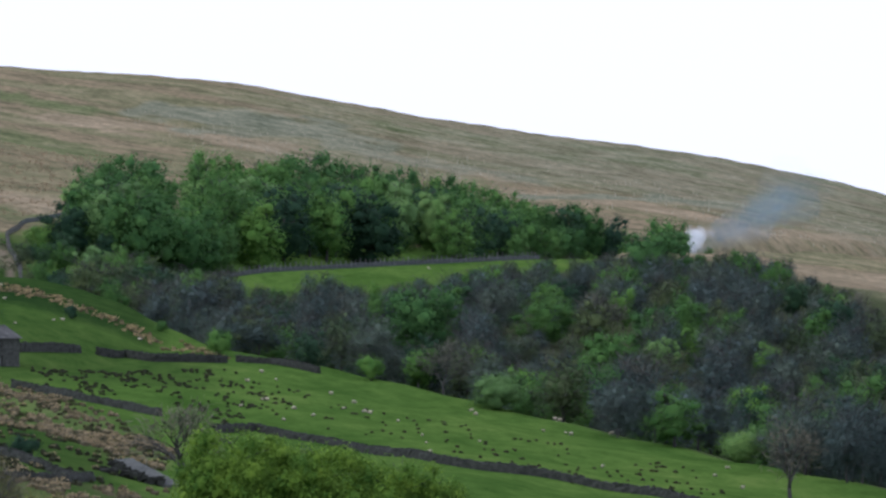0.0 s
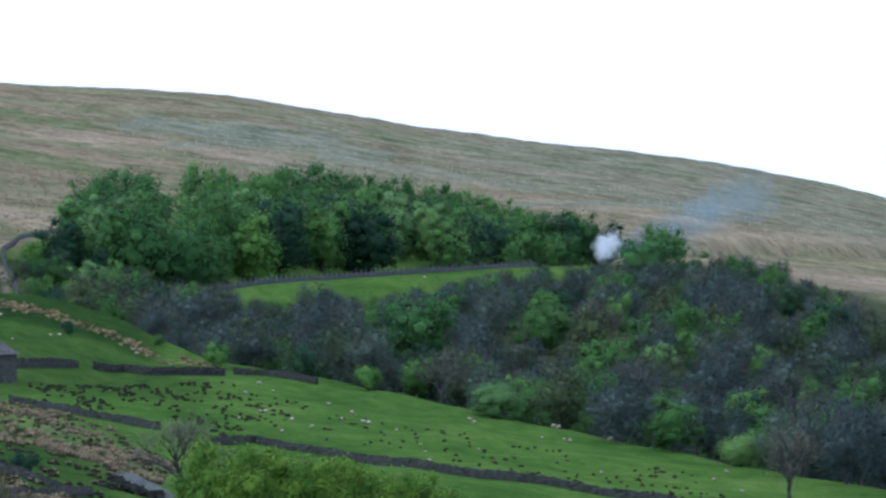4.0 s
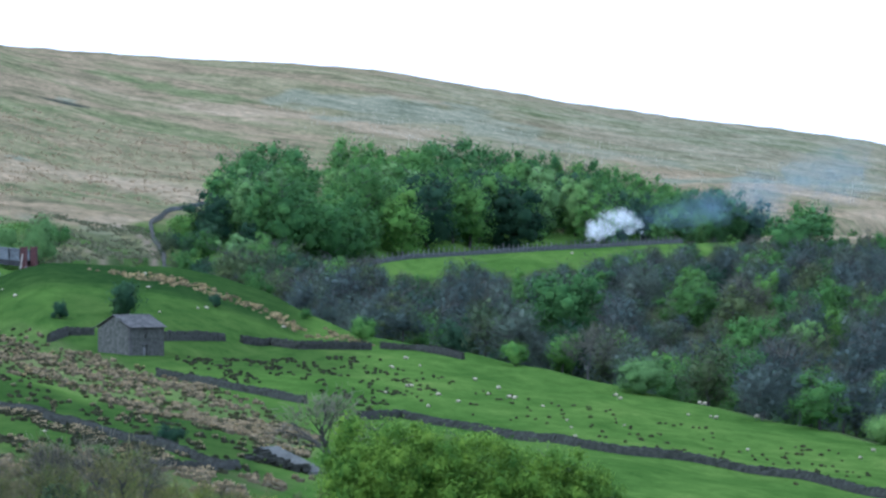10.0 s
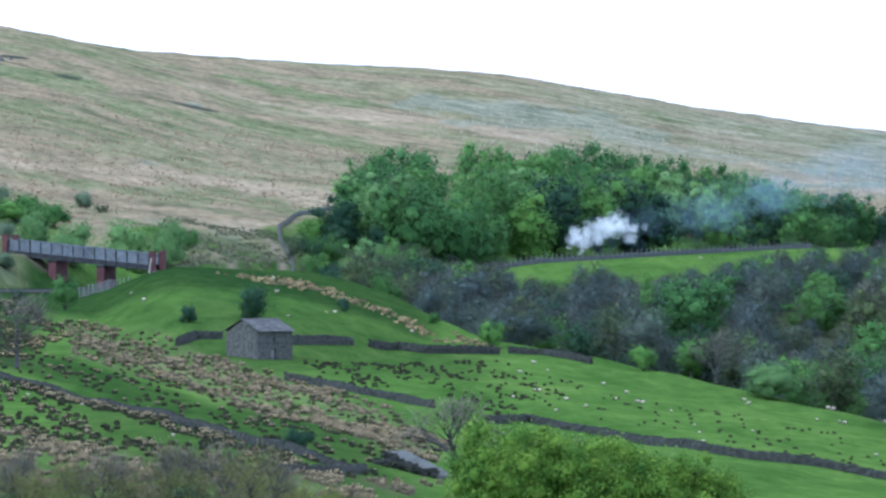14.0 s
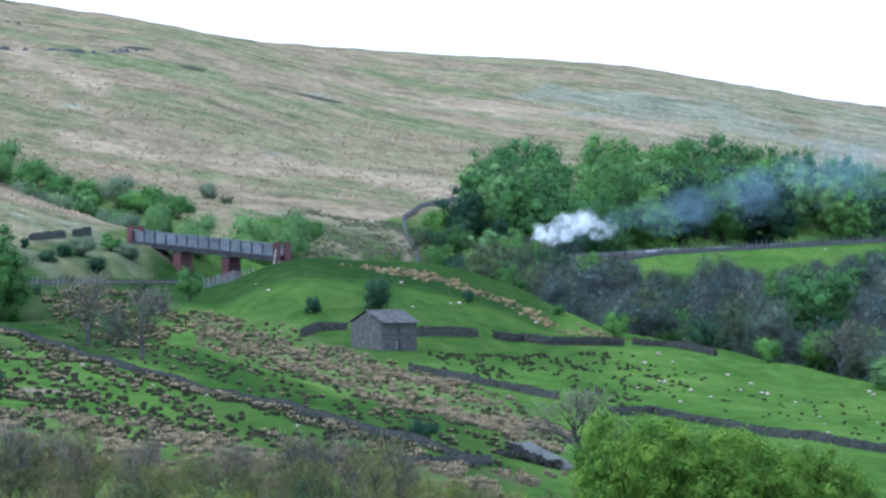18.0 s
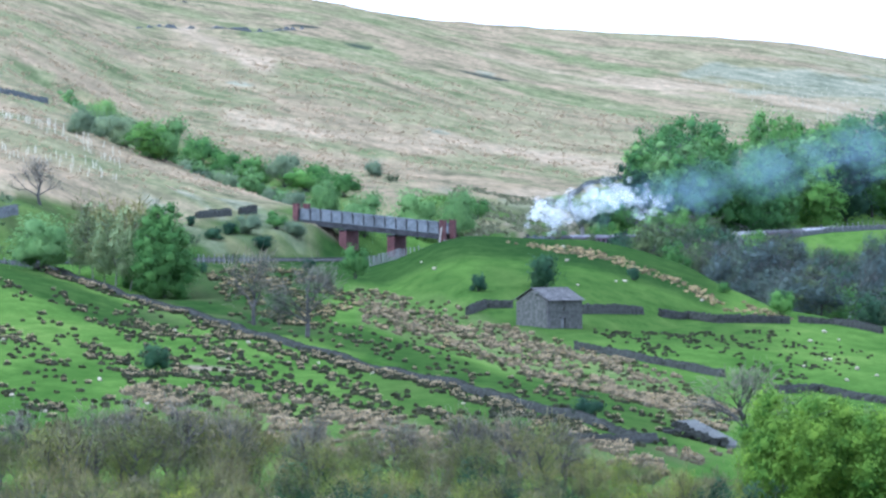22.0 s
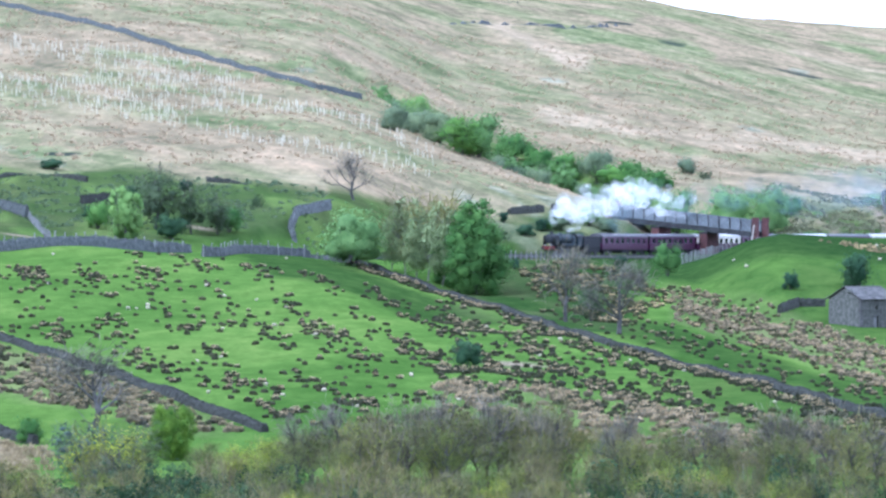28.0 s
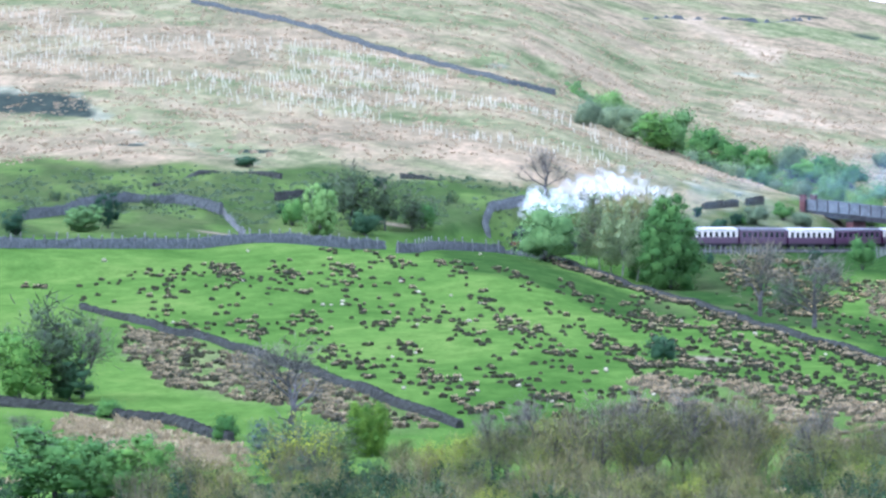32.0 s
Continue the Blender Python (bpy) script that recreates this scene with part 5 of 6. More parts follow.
fence("post_fence", "grey timber post fence below the railway", [(b * y / 9700, y) for b, y in ((-545, 925), (-480, 932), (-400, 945))], 1.3, lambda x, y: float(height(x, y)), 1.2)
fence("post_fence", "pale timber fence climbing from the railway", [(b * y / 9700, y) for b, y in ((-1388, 876), (-1368, 855), (-1348, 838))], 1.6, lambda x, y: float(height(x, y)), 1.0)



# ---------------------------------------------------------------- the field barn
def build_barn():
    """A small square barn, corner on to the dale, with a stone-slate roof."""
    wide, long, eave, ridge, deep = 6.5, 6.9, 4.0, 5.75, 2.5
    g = thing("field_barn", "grey stone field barn with a stone-slate roof beside a wall", "barn",
              m=Matrix.Translation((93 * 781 / 9700, 781, -17.35)) @ pose(0, 0, 0, 0, 0, 44))
    # local: near corner at the origin, x along the long side to the right, y along the gable to the left
    t = 0.55

    def wall(name, lo, hi):
        bm = boxed(lo, hi)
        bmesh.ops.subdivide_edges(bm, edges=bm.edges[:], cuts=5, use_grid_fill=True)
        for v in bm.verts:
            v.co += Vector((random.gauss(0, 0.01), random.gauss(0, 0.01), random.gauss(0, 0.01)))
        return part(name, bm, BARN_STONE, g)

    # the long side has a doorway and a slit above it
    wall("front_wall", (0, 0, -deep), (2.6, t, eave))
    wall("front_wall", (3.55, 0, -deep), (long, t, eave))
    wall("front_wall", (2.6, 0, 1.55), (3.55, t, 2.6))
    wall("front_wall", (2.6, 0, -deep), (3.55, t, 0.05))
    wall("front_wall", (2.6, 0, 3.1), (3.55, t, eave))
    wall("front_wall", (2.6, 0, 2.6), (2.95, t, 3.1))
    wall("front_wall", (3.3, 0, 2.6), (3.55, t, 3.1))
    wall("rear_wall", (0, wide - t, -deep), (long, wide, eave))
    for x0 in (0.0, long - t):
        bm = bmesh.new()
        outline = [(t + 0.002, -deep), (wide - t - 0.002, -deep), (wide - t - 0.002, eave + 0.25), (wide / 2, ridge - 0.1), (t + 0.002, eave + 0.25)]
        a = [bm.verts.new((x0, y, z)) for y, z in outline]
        b = [bm.verts.new((x0 + t, y, z)) for y, z in outline]
        bm.faces.new(a)
        bm.faces.new(b[::-1])
        for k in range(5):
            bm.faces.new((a[k], b[k], b[(k + 1) % 5], a[(k + 1) % 5]))
        bmesh.ops.recalc_face_normals(bm, faces=bm.faces[:])
        part("gable_wall", bm, BARN_STONE, g)
    # roof slopes in courses of stone slates, each course lapping the next
    for side in (0, 1):
        slope = part("roof_slope", bmesh.new(), SLATE, g)
        courses = 9
        for k in range(courses):
            f0, f1 = k / courses - 0.02, (k + 1) / courses
            y0, y1 = -0.35 + (wide / 2 + 0.35) * f0, -0.35 + (wide / 2 + 0.35) * f1
            z0, z1 = eave + 0.02 + (ridge - eave) * f0, eave + 0.02 + (ridge - eave) * f1
            if side:
                y0, y1 = wide - y0, wide - y1
            x = -0.25
            while x < long + 0.2:
                w = min(random.uniform(0.5, 0.95), long + 0.26 - x)
                bm = bmesh.new()
                j = random.uniform(-0.02, 0.02)
                ps = [(x, y0, z0 + 0.06 + j), (x + w - 0.02, y0, z0 + 0.06 + j), (x + w - 0.02, y1, z1 + 0.02), (x, y1, z1 + 0.02)]
                a = [bm.verts.new(p) for p in ps]
                b = [bm.verts.new((p[0], p[1], p[2] + 0.07)) for p in ps]
                bm.faces.new(a[::-1])
                bm.faces.new(b)
                for q in range(4):
                    bm.faces.new((a[q], a[(q + 1) % 4], b[(q + 1) % 4], b[q]))
                bmesh.ops.recalc_face_normals(bm, faces=bm.faces[:])
                part("slate", bm, SLATE, slope)
                x += w
    part("ridge_stone", boxed((-0.28, wide / 2 - 0.16, ridge + 0.0), (long + 0.28, wide / 2 + 0.16, ridge + 0.17), 0.05), SLATE, g)
    part("door", boxed((2.62, 0.3, 0.05), (3.53, 0.36, 1.54)), TIMBER, g, "grey weathered plank door")
    part("lintel", boxed((2.45, -0.05, 1.56), (3.7, 0.3, 1.8), 0.03), SLATE, g)
    part("verge_stone", boxed((-0.3, wide / 2 - 1.6, ridge - 0.78), (-0.02, wide / 2 - 0.7, ridge - 0.3), 0.05), SLAB, g, "pale patch of lime on the verge")
    for z in np.arange(-0.4, eave - 0.2, 0.38):
        w = 0.5 if int(z * 10) % 2 else 0.32
        part("quoin", boxed((-0.03, -0.03, float(z)), (w, 0.82 - w, float(z) + 0.33), 0.03), SLATE, g)


build_barn()


# ---------------------------------------------------------------- the girder bridge over the line
def build_bridge():
    g = thing("girder_bridge", "grey lattice girder bridge on red brick piers over the railway", "bridge",
              m=Matrix.Translation((-224 * 1023 / 9700, 1023, 0)) @ pose(0, 0, 0, 0, 0, -22.8))
    # local x along the deck, y across it, away from the dale; the deck falls towards +x
    half, width = 15.0, 4.7

    def top(x):
        return -1.5 - 1.43 * x / half

    def sloped(name, x0, x1, y0, y1, up0, up1, material, parent):
        bm = bmesh.new()
        v = [bm.verts.new((x, y, top(x) + u)) for x in (x0, x1) for y in (y0, y1) for u in (up0, up1)]
        for f in ((0, 1, 3, 2), (4, 6, 7, 5), (0, 4, 5, 1), (2, 3, 7, 6), (0, 2, 6, 4), (1, 5, 7, 3)):
            bm.faces.new([v[k] for k in f])
        bmesh.ops.recalc_face_normals(bm, faces=bm.faces[:])
        return part(name, bm, material, parent)

    for y0 in (0.0, width):
        side = sloped("girder", -half + 0.6, half - 0.6, y0 - 0.12, y0 + 0.12, -2.9, -2.05, DARK_STEEL, g)
        sloped("flange", -half + 0.6, half - 0.6, y0 - 0.26, y0 + 0.26, -2.06, -1.92, GIRDER, side)
        sloped("flange", -half + 0.6, half - 0.6, y0 - 0.26, y0 + 0.26, -3.02, -2.9, DARK_STEEL, side)
        rail_top = sloped("parapet", -half + 0.6, half - 0.6, y0 - 0.12, y0 + 0.12, -0.14, 0.0, GIRDER, g)
        n = 13
        for k in range(n + 1):
            x = -half + 0.75 + (2 * half - 1.5) * k / n
            sloped("stanchion", x - 0.1, x + 0.1, y0 - 0.2, y0 + 0.14, -2.9, -0.02, DARK_STEEL, rail_top)
            if k < n:
                x2 = x + (2 * half - 1.5) / n
                sloped("panel", x + 0.1, x2 - 0.1, y0 - 0.02, y0 + 0.02, -1.93, -0.12, GIRDER, rail_top)
                bm = bmesh.new()
                rod(bm, (x, y0 - 0.09, top(x) - 0.15), (x2, y0 - 0.09, top(x2) - 1.9), 0.05, n=4)
                rod(bm, (x, y0 - 0.09, top(x) - 1.9), (x2, y0 - 0.09, top(x2) - 0.15), 0.05, n=4)
                part("lattice", bm, GIRDER, rail_top)
    sloped("deck", -half + 0.6, half - 0.6, 0.27, width - 0.27, -2.2, -1.95, DARK_STEEL, g)
    for x in (-half, half):
        for y0 in (0.0, width):
            up = 0.6 if x < 0 else 0.45
            p = part("pillar", boxed((x - 0.52, y0 - 0.52, top(x) - 3.2), (x + 0.52, y0 + 0.52, top(x) + up), 0.03), BRICK, g)
            part("cap", boxed((x - 0.6, y0 - 0.6, top(x) + up), (x + 0.6, y0 + 0.6, top(x) + up + 0.18), 0.04), BRICK, p)
        s = 1 if x > 0 else -1
        part("abutment", boxed((x - 0.6, -0.6, -13), (x + 0.6, width + 0.6, top(x) - 3.0), 0.03), BRICK, g)
    for x in (-5.2, 4.6):
        p = part("pier", boxed((x - 0.75, -0.5, -13), (x + 0.75, width + 0.5, top(x) - 3.45), 0.05), BRICK, g)
        part("pier_cap", boxed((x - 0.9, -0.65, top(x) - 3.44), (x + 0.9, width + 0.65, top(x) - 3.1), 0.04), DARK_STEEL, p)
    # white-painted strainer post where the fence meets the near pillar
    part("strainer_post", rodded((half - 0.2, -1.6, -7.6), (half + 0.25, -1.2, -3.6), 0.16, 0.14, 6), PALE_TIMBER, g)


build_bridge()


# ---------------------------------------------------------------- the sunken fold with its concrete slab
def build_fold():
    b, y = 350, 520
    x, z = b * y / 9700, float(height(b * y / 9700, y))
    g = thing("stone_fold", "dark heap of fold stones with a pale sloping concrete slab", "sheepfold", m=Matrix.Translation((x, y, z)))
    bm = bmesh.new()
    v = [bm.verts.new(p) for p in ((-1.5, 1.5, 1.7), (0.3, 2.6, 1.75), (4.9, -1.2, -0.5), (3.0, -2.4, -0.6))]
    w = [bm.verts.new(q.co - Vector((0, 0, 0.25))) for q in v]
    bm.faces.new(v)
    bm.faces.new(w[::-1])
    for k in range(4):
        bm.faces.new((v[k], w[k], w[(k + 1) % 4], v[(k + 1) % 4]))
    bmesh.ops.recalc_face_normals(bm, faces=bm.faces[:])
    part("slab", bm, SLAB, g)
    rng = random.Random(5)
    bm = bmesh.new()
    for _ in range(160):
        u = rng.uniform(-4, 3.2)
        hgt = max(0.1, 1.6 - abs(u + 1.2) * 0.5)
        c = Vector((u, rng.uniform(-2.2, 0.6) - u * 0.2, rng.uniform(-0.4, hgt)))
        r = rng.uniform(0.2, 0.42)
        k = bmesh.ops.create_cube(bm, size=1)
        for q in k["verts"]:
            q.co = c + Vector((q.co.x * r * 1.7, q.co.y * r * 1.3, q.co.z * r)) + Vector([rng.uniform(-0.06, 0.06) for _ in range(3)])
    part("rubble", bm, STONE, g)


build_fold()


# ---------------------------------------------------------------- sheep
def lump(bm, c, r, seed, rough=0.12):
    m = bmesh.ops.create_icosphere(bm, subdivisions=2, radius=1.0)
    rng = random.Random(seed)
    for v in m["verts"]:
        k = 1 + rng.uniform(-rough, rough)
        v.co = Vector((c[0] + v.co.x * r[0] * k, c[1] + v.co.y * r[1] * k, c[2] + v.co.z * r[2] * k))
    return bm


def make_sheep(seed, grazing):
    s = thing("sheep", "white-fleeced sheep grazing on the pasture" if grazing else "white-fleeced sheep standing on the pasture", "sheep", "sheep on the hill pasture")
    part("fleece", lump(bmesh.new(), (0, 0, 0.62), (0.58, 0.27, 0.3), seed), WOOL, s)
    hz = 0.3 if grazing else 0.88
    bm = lump(bmesh.new(), (0.72, 0, hz), (0.17, 0.085, 0.1), seed, 0.03)
    rod(bm, (0.5, 0, 0.68), (0.66, 0, hz + 0.03), 0.12, 0.08, 7)
    for e in (-1, 1):
        rod(bm, (0.64, 0.07 * e, hz + 0.06), (0.6, 0.17 * e, hz + 0.05), 0.035, 0.01, 4)
    part("head", bm, SHEEP_FACE if seed % 2 else WOOL, s)
    for x in (-0.36, 0.36):
        for y in (-0.13, 0.13):
            part("leg", rodded((x, y, -0.05), (x, y, 0.45), 0.04, 0.06, 6), SHEEP_FACE, s)
    return s


FLOCK = [
    (607, 798), (581, 809), (557, 788), (545, 725), (583, 746), (592, 746), (621, 705), (675, 717), (705, 775),
    (728, 745), (746, 763), (775, 738), (766, 739), (825, 731), (868, 701), (876, 686), (883, 663), (971, 706),
    (956, 778), (964, 774), (1085, 749), (1105, 775), (1115, 773), (1125, 751), (1135, 749), (1208, 759), (1191, 673),
    (1393, 668), (1416, 680), (1444, 648), (639, 729), (877, 1216), (126, 858), (146, 827), (213, 843), (229, 846),
    (365, 855), (120, 888), (97, 479), (45, 524), (-131, 866), (-109, 845), (-1593, 784), (-1603, 724), (-1533, 762),
    (-1352, 697), (-1208, 667), (-1193, 668), (-1173, 669), (-1038, 628), (-1041, 586), (-949, 645), (-872, 623), (-1083, 579),
    (-701, 557), (-653, 573), (-607, 567), (-931, 518), (-858, 529), (-1063, 518), (-926, 820), (-978, 692), (-1068, 708),
    (-926, 681), (-438, 650), (-1343, 769), (-1389, 586), (-1478, 634), (-313, 617), (-568, 689), (-473, 612), (-702, 560),
    (-649, 576), (-871, 623), (-1036, 695), (-1172, 674), (-946, 644), (-960, 531), (-856, 530), (-797, 504), (-617, 518),
    (-607, 573), (-217, 597), (-57, 541), (47, 525),
]
SHEEP = [make_sheep(1, True), make_sheep(2, True), make_sheep(3, False)]
for k, (b, y) in enumerate(FLOCK):
    m = Matrix.Translation(at(b, y)) @ pose(0, 0, 0, 0, 0, random.choice((0, 180)) + random.uniform(-45, 45))
    src = SHEEP[k % 3]
    ob = copy_thing(src, m) if k > 2 else src
    ob.matrix_basis = m
    grown = random.random() < 0.6 or y < 640
    ob.scale = ((0.58 if grown else 0.4) * (0.66 if y < 640 else 0.82 if y < 720 else 1.0),) * 3
    if not grown:
        tagged(ob, "white lamb on the hill pasture", "lamb")


# ---------------------------------------------------------------- rushes on the wet ground
ZONES = {
    "pasture": [(-1773, 691), (-1473, 726), (-1073, 805), (-1013, 764), (-773, 746), (-523, 696), (-205, 572), (-205, 500), (-773, 485), (-943, 490), (-1273, 569), (-1623, 659), (-1773, 689)],
    "lower_pasture": [(-659, 759), (-359, 660), (-58, 557), (202, 494), (-8, 482), (-358, 515), (-658, 548)],
    "foot": [(-658, 548), (-408, 555), (-58, 491), (302, 492), (422, 513), (282, 440), (-158, 459), (-658, 501)],
    "barn_slope": [(-251, 847), (-136, 820), (-36, 790), (64, 775), (163, 746), (331, 682), (440, 600), (400, 545), (331, 550), (213, 605), (63, 641), (-87, 693), (-236, 756)],
    "left_rushes": [(-1568, 617), (-1323, 556), (-1153, 515), (-993, 484), (-1113, 482), (-1333, 509), (-1483, 521), (-1573, 560)],
    "barn_pasture": [(171, 791), (521, 807), (672, 763), (522, 693), (402, 716), (171, 752)],
    "bare_tree_slope": [(-521, 850), (-436, 927), (-276, 850), (-236, 797), (-336, 712), (-476, 782)],
    "near_patch": [(-1713, 483), (-1573, 483), (-1363, 461), (-1373, 442), (-1473, 442), (-1673, 473)],
    "sheep_pasture": [(530, 800), (700, 765), (1000, 725), (1350, 680), (1500, 620), (1250, 610), (900, 665), (560, 720)],
    "near_bank": [(-1900, 425), (460, 425), (460, 372), (460, 372), (130, 290), (-1900, 290)],
    "wall_side": [(-813, 835), (-770, 819), (-723, 803), (-673, 791), (-573, 750), (-473, 705), (-373, 657), (-205, 616), (-37, 560), (63, 533), (163, 508), (258, 495), (254, 480), (159, 493), (59, 518), (-41, 545), (-209, 601), (-377, 642), (-477, 690), (-577, 735), (-677, 776), (-727, 788), (-774, 804), (-817, 820)],
    "near_moor": [(-1900, 960), (-1100, 965), (-600, 1040), (-300, 1110), (-100, 1310), (300, 1415), (500, 1460), (500, 1750), (-300, 1750), (-1900, 1500)],
    "bank": [(-1780, 862), (-1350, 862), (-880, 895), (-850, 945), (-1100, 945), (-1780, 935)],
    "wild_slope": [(-100, 1070), (150, 1080), (130, 1250), (-60, 1270)],
    "strip": LUSH_FOOT,
    "brink": [(6, 890), (141, 894), (241, 884), (341, 875), (441, 874), (531, 837), (511, 832), (341, 863), (241, 869), (131, 873)],
}


def scatter(zone, count, seed, patch, rows):
    """Places in a zone, in drifts that run down the slope."""
    rng = np.random.default_rng(seed)
    poly = ZONES[zone]
    bs, ys = [p[0] for p in poly], [p[1] for p in poly]
    got_x, got_y, have = [], [], 0
    while have < count:
        b, y = rng.uniform(min(bs), max(bs), 4000), rng.uniform(min(ys), max(ys), 4000)
        x = b * y / 9700
        drift = np.sin((x + 0.17 * y) / rows + 1.2 * np.sin(x / 23 + y / 90 + seed)) + 0.55 * np.sin(y / 17 + 1.7 * np.sin(x / 9) + 2 * seed) + 0.4 * np.sin(x / 3.1 - y / 7 + seed)
        ok = within(poly, b, y) & (drift + rng.normal(0, 0.75, 4000) > patch)
        got_x.append(x[ok])
        got_y.append(y[ok])
        have += int(ok.sum())
    return rng, np.concatenate(got_x)[:count], np.concatenate(got_y)[:count]


def fans(rng, x, y, z, size, blades, tall, spread, broad):
    """A fan of short stiff blades at each place."""
    n = len(x) * blades
    X, Y, Z, size = np.repeat(x, blades), np.repeat(y, blades), np.repeat(z, blades), np.repeat(size, blades)
    a, lean = rng.uniform(0, 2 * np.pi, n), rng.uniform(0.1, 1.0, n)
    r = rng.uniform(0, 0.6, n) * spread * size
    ox, oy = np.cos(a) * r, np.sin(a) * r
    h = tall * size * rng.uniform(0.6, 1.1, n) * (1 - 0.35 * r / (spread * size + 1e-6))
    tx, ty = ox + np.cos(a) * lean * spread * size * 0.5, oy + np.sin(a) * lean * spread * size * 0.5
    wv = broad * rng.uniform(0.07, 0.13, n) * size
    px, py = -np.sin(a + 0.7) * wv, np.cos(a + 0.7) * wv
    base = np.stack([X + ox - px, Y + oy - py, Z - 0.05], 1), np.stack([X + ox + px, Y + oy + py, Z - 0.05], 1)
    up = np.stack([X + tx + px * 0.8, Y + ty + py * 0.8, Z + h * 0.85], 1), np.stack([X + tx - px * 0.5, Y + ty - py * 0.5, Z + h], 1)
    return np.stack([base[0], base[1], up[0], up[1]], 1).reshape(-1, 3), np.arange(n * 4).reshape(n, 4)


def rushes(name, label, zone, count, tall, spread, material, seed, patch, clump=4, blades=12, broad=1.0):
    """Tufts of grass in drifts: each is a fan of short stiff blades."""
    rng, x, y = scatter(zone, count // clump, seed, patch, 2.2)
    x, y = np.repeat(x, clump) + rng.normal(0, 1.1, len(x) * clump), np.repeat(y, clump) + rng.normal(0, 2.6, len(y) * clump)
    verts, faces = fans(rng, x, y, height(x, y), rng.uniform(0.6, 1.35, len(x)), blades, tall, spread, broad)
    tagged(new(name, mesh_from(name, verts.tolist(), faces.tolist(), material)), label, "rushes", kind="stuff")


def tussocks(label, zone, count, seed, patch, pale=0.5, big=1.0, rows=1.3, base=None):
    """Rush tussocks: a dark cushion each, many with a mop of bleached stems on top."""
    rng, x, y = scatter(zone, count, seed, patch, rows)
    z = height(x, y)
    n, k = len(x), 7
    r, h = big * rng.uniform(0.28, 0.62, n), big * rng.uniform(0.32, 0.6, n)
    a = np.arange(k) * 2 * np.pi / k + rng.uniform(0, 6.28, n)[:, None]
    rings = []
    for out, up in ((1.0, -0.1), (0.86, 0.62)):
        rr = r[:, None] * out * (1 + 0.2 * rng.normal(size=(n, k)))
        rings.append(np.stack([x[:, None] + np.cos(a) * rr, y[:, None] + np.sin(a) * rr, z[:, None] + h[:, None] * up * (1 + 0.2 * rng.normal(size=(n, k)))], -1))
    top = np.stack([x, y, z + h], -1)[:, None]
    verts = np.concatenate(rings + [top], 1).reshape(-1, 3)
    o = (np.arange(n) * (2 * k + 1))[:, None]
    i = np.arange(k)
    j = (i + 1) % k
    quads = np.stack([o + i, o + j, o + k + j, o + k + i], -1).reshape(-1, 4).tolist()
    caps = np.stack([o + k + i, o + k + j, np.broadcast_to(o + 2 * k, (n, k))], -1).reshape(-1, 3).tolist()
    mop = rng.random(n) < pale
    fv, ff = fans(rng, x[mop], y[mop], (z + h * 0.5)[mop], (r / 0.45)[mop], 11, 0.34, 0.5, 0.9)
    fd, fe = fans(rng, x[~mop], y[~mop], (z + h * 0.3)[~mop], (r / 0.45)[~mop], 5, 0.4, 0.6, 0.7)
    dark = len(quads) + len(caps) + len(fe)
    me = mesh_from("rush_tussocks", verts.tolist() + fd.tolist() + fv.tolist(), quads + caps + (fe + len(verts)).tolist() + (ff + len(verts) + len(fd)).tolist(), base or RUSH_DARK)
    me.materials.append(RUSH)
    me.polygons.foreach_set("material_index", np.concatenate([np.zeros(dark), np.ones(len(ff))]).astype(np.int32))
    tagged(new("rush_tussocks", me), label, "rushes", kind="stuff")


rushes("moor_grass", "bleached tufts of moor grass on the hill", "near_moor", 12000, 0.42, 0.8, MOOR_PALE, 31, -1.2, 3, 5, 1.5)
MIXED, DEAD, LIVE = "brown and bleached rush tussocks on green pasture", "bleached dead rush tussocks on wet ground", "dark rush tussocks dotted over the pasture"
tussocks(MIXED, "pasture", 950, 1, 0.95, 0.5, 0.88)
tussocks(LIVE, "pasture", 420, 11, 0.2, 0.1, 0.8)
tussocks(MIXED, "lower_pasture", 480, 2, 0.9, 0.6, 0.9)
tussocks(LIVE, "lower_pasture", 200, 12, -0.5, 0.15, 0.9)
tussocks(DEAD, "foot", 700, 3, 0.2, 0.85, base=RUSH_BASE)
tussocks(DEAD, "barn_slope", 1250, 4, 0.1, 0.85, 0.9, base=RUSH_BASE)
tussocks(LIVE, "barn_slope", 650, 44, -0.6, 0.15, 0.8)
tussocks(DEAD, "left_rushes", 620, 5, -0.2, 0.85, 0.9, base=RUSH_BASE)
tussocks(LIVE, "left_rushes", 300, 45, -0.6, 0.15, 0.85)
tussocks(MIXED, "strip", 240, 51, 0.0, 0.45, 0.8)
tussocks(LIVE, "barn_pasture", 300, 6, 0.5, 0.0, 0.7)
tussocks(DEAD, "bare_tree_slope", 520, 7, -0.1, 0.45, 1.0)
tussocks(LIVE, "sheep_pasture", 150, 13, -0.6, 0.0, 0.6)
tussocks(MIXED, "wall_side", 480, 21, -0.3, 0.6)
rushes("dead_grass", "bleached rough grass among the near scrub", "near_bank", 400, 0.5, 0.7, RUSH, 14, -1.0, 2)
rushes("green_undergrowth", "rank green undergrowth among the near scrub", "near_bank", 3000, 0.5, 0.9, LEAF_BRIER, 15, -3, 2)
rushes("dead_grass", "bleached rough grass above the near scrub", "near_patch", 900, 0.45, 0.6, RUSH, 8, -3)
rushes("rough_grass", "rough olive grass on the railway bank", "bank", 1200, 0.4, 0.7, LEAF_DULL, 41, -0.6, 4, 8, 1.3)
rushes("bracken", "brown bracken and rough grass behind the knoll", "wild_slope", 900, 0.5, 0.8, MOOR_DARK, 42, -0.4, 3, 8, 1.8)
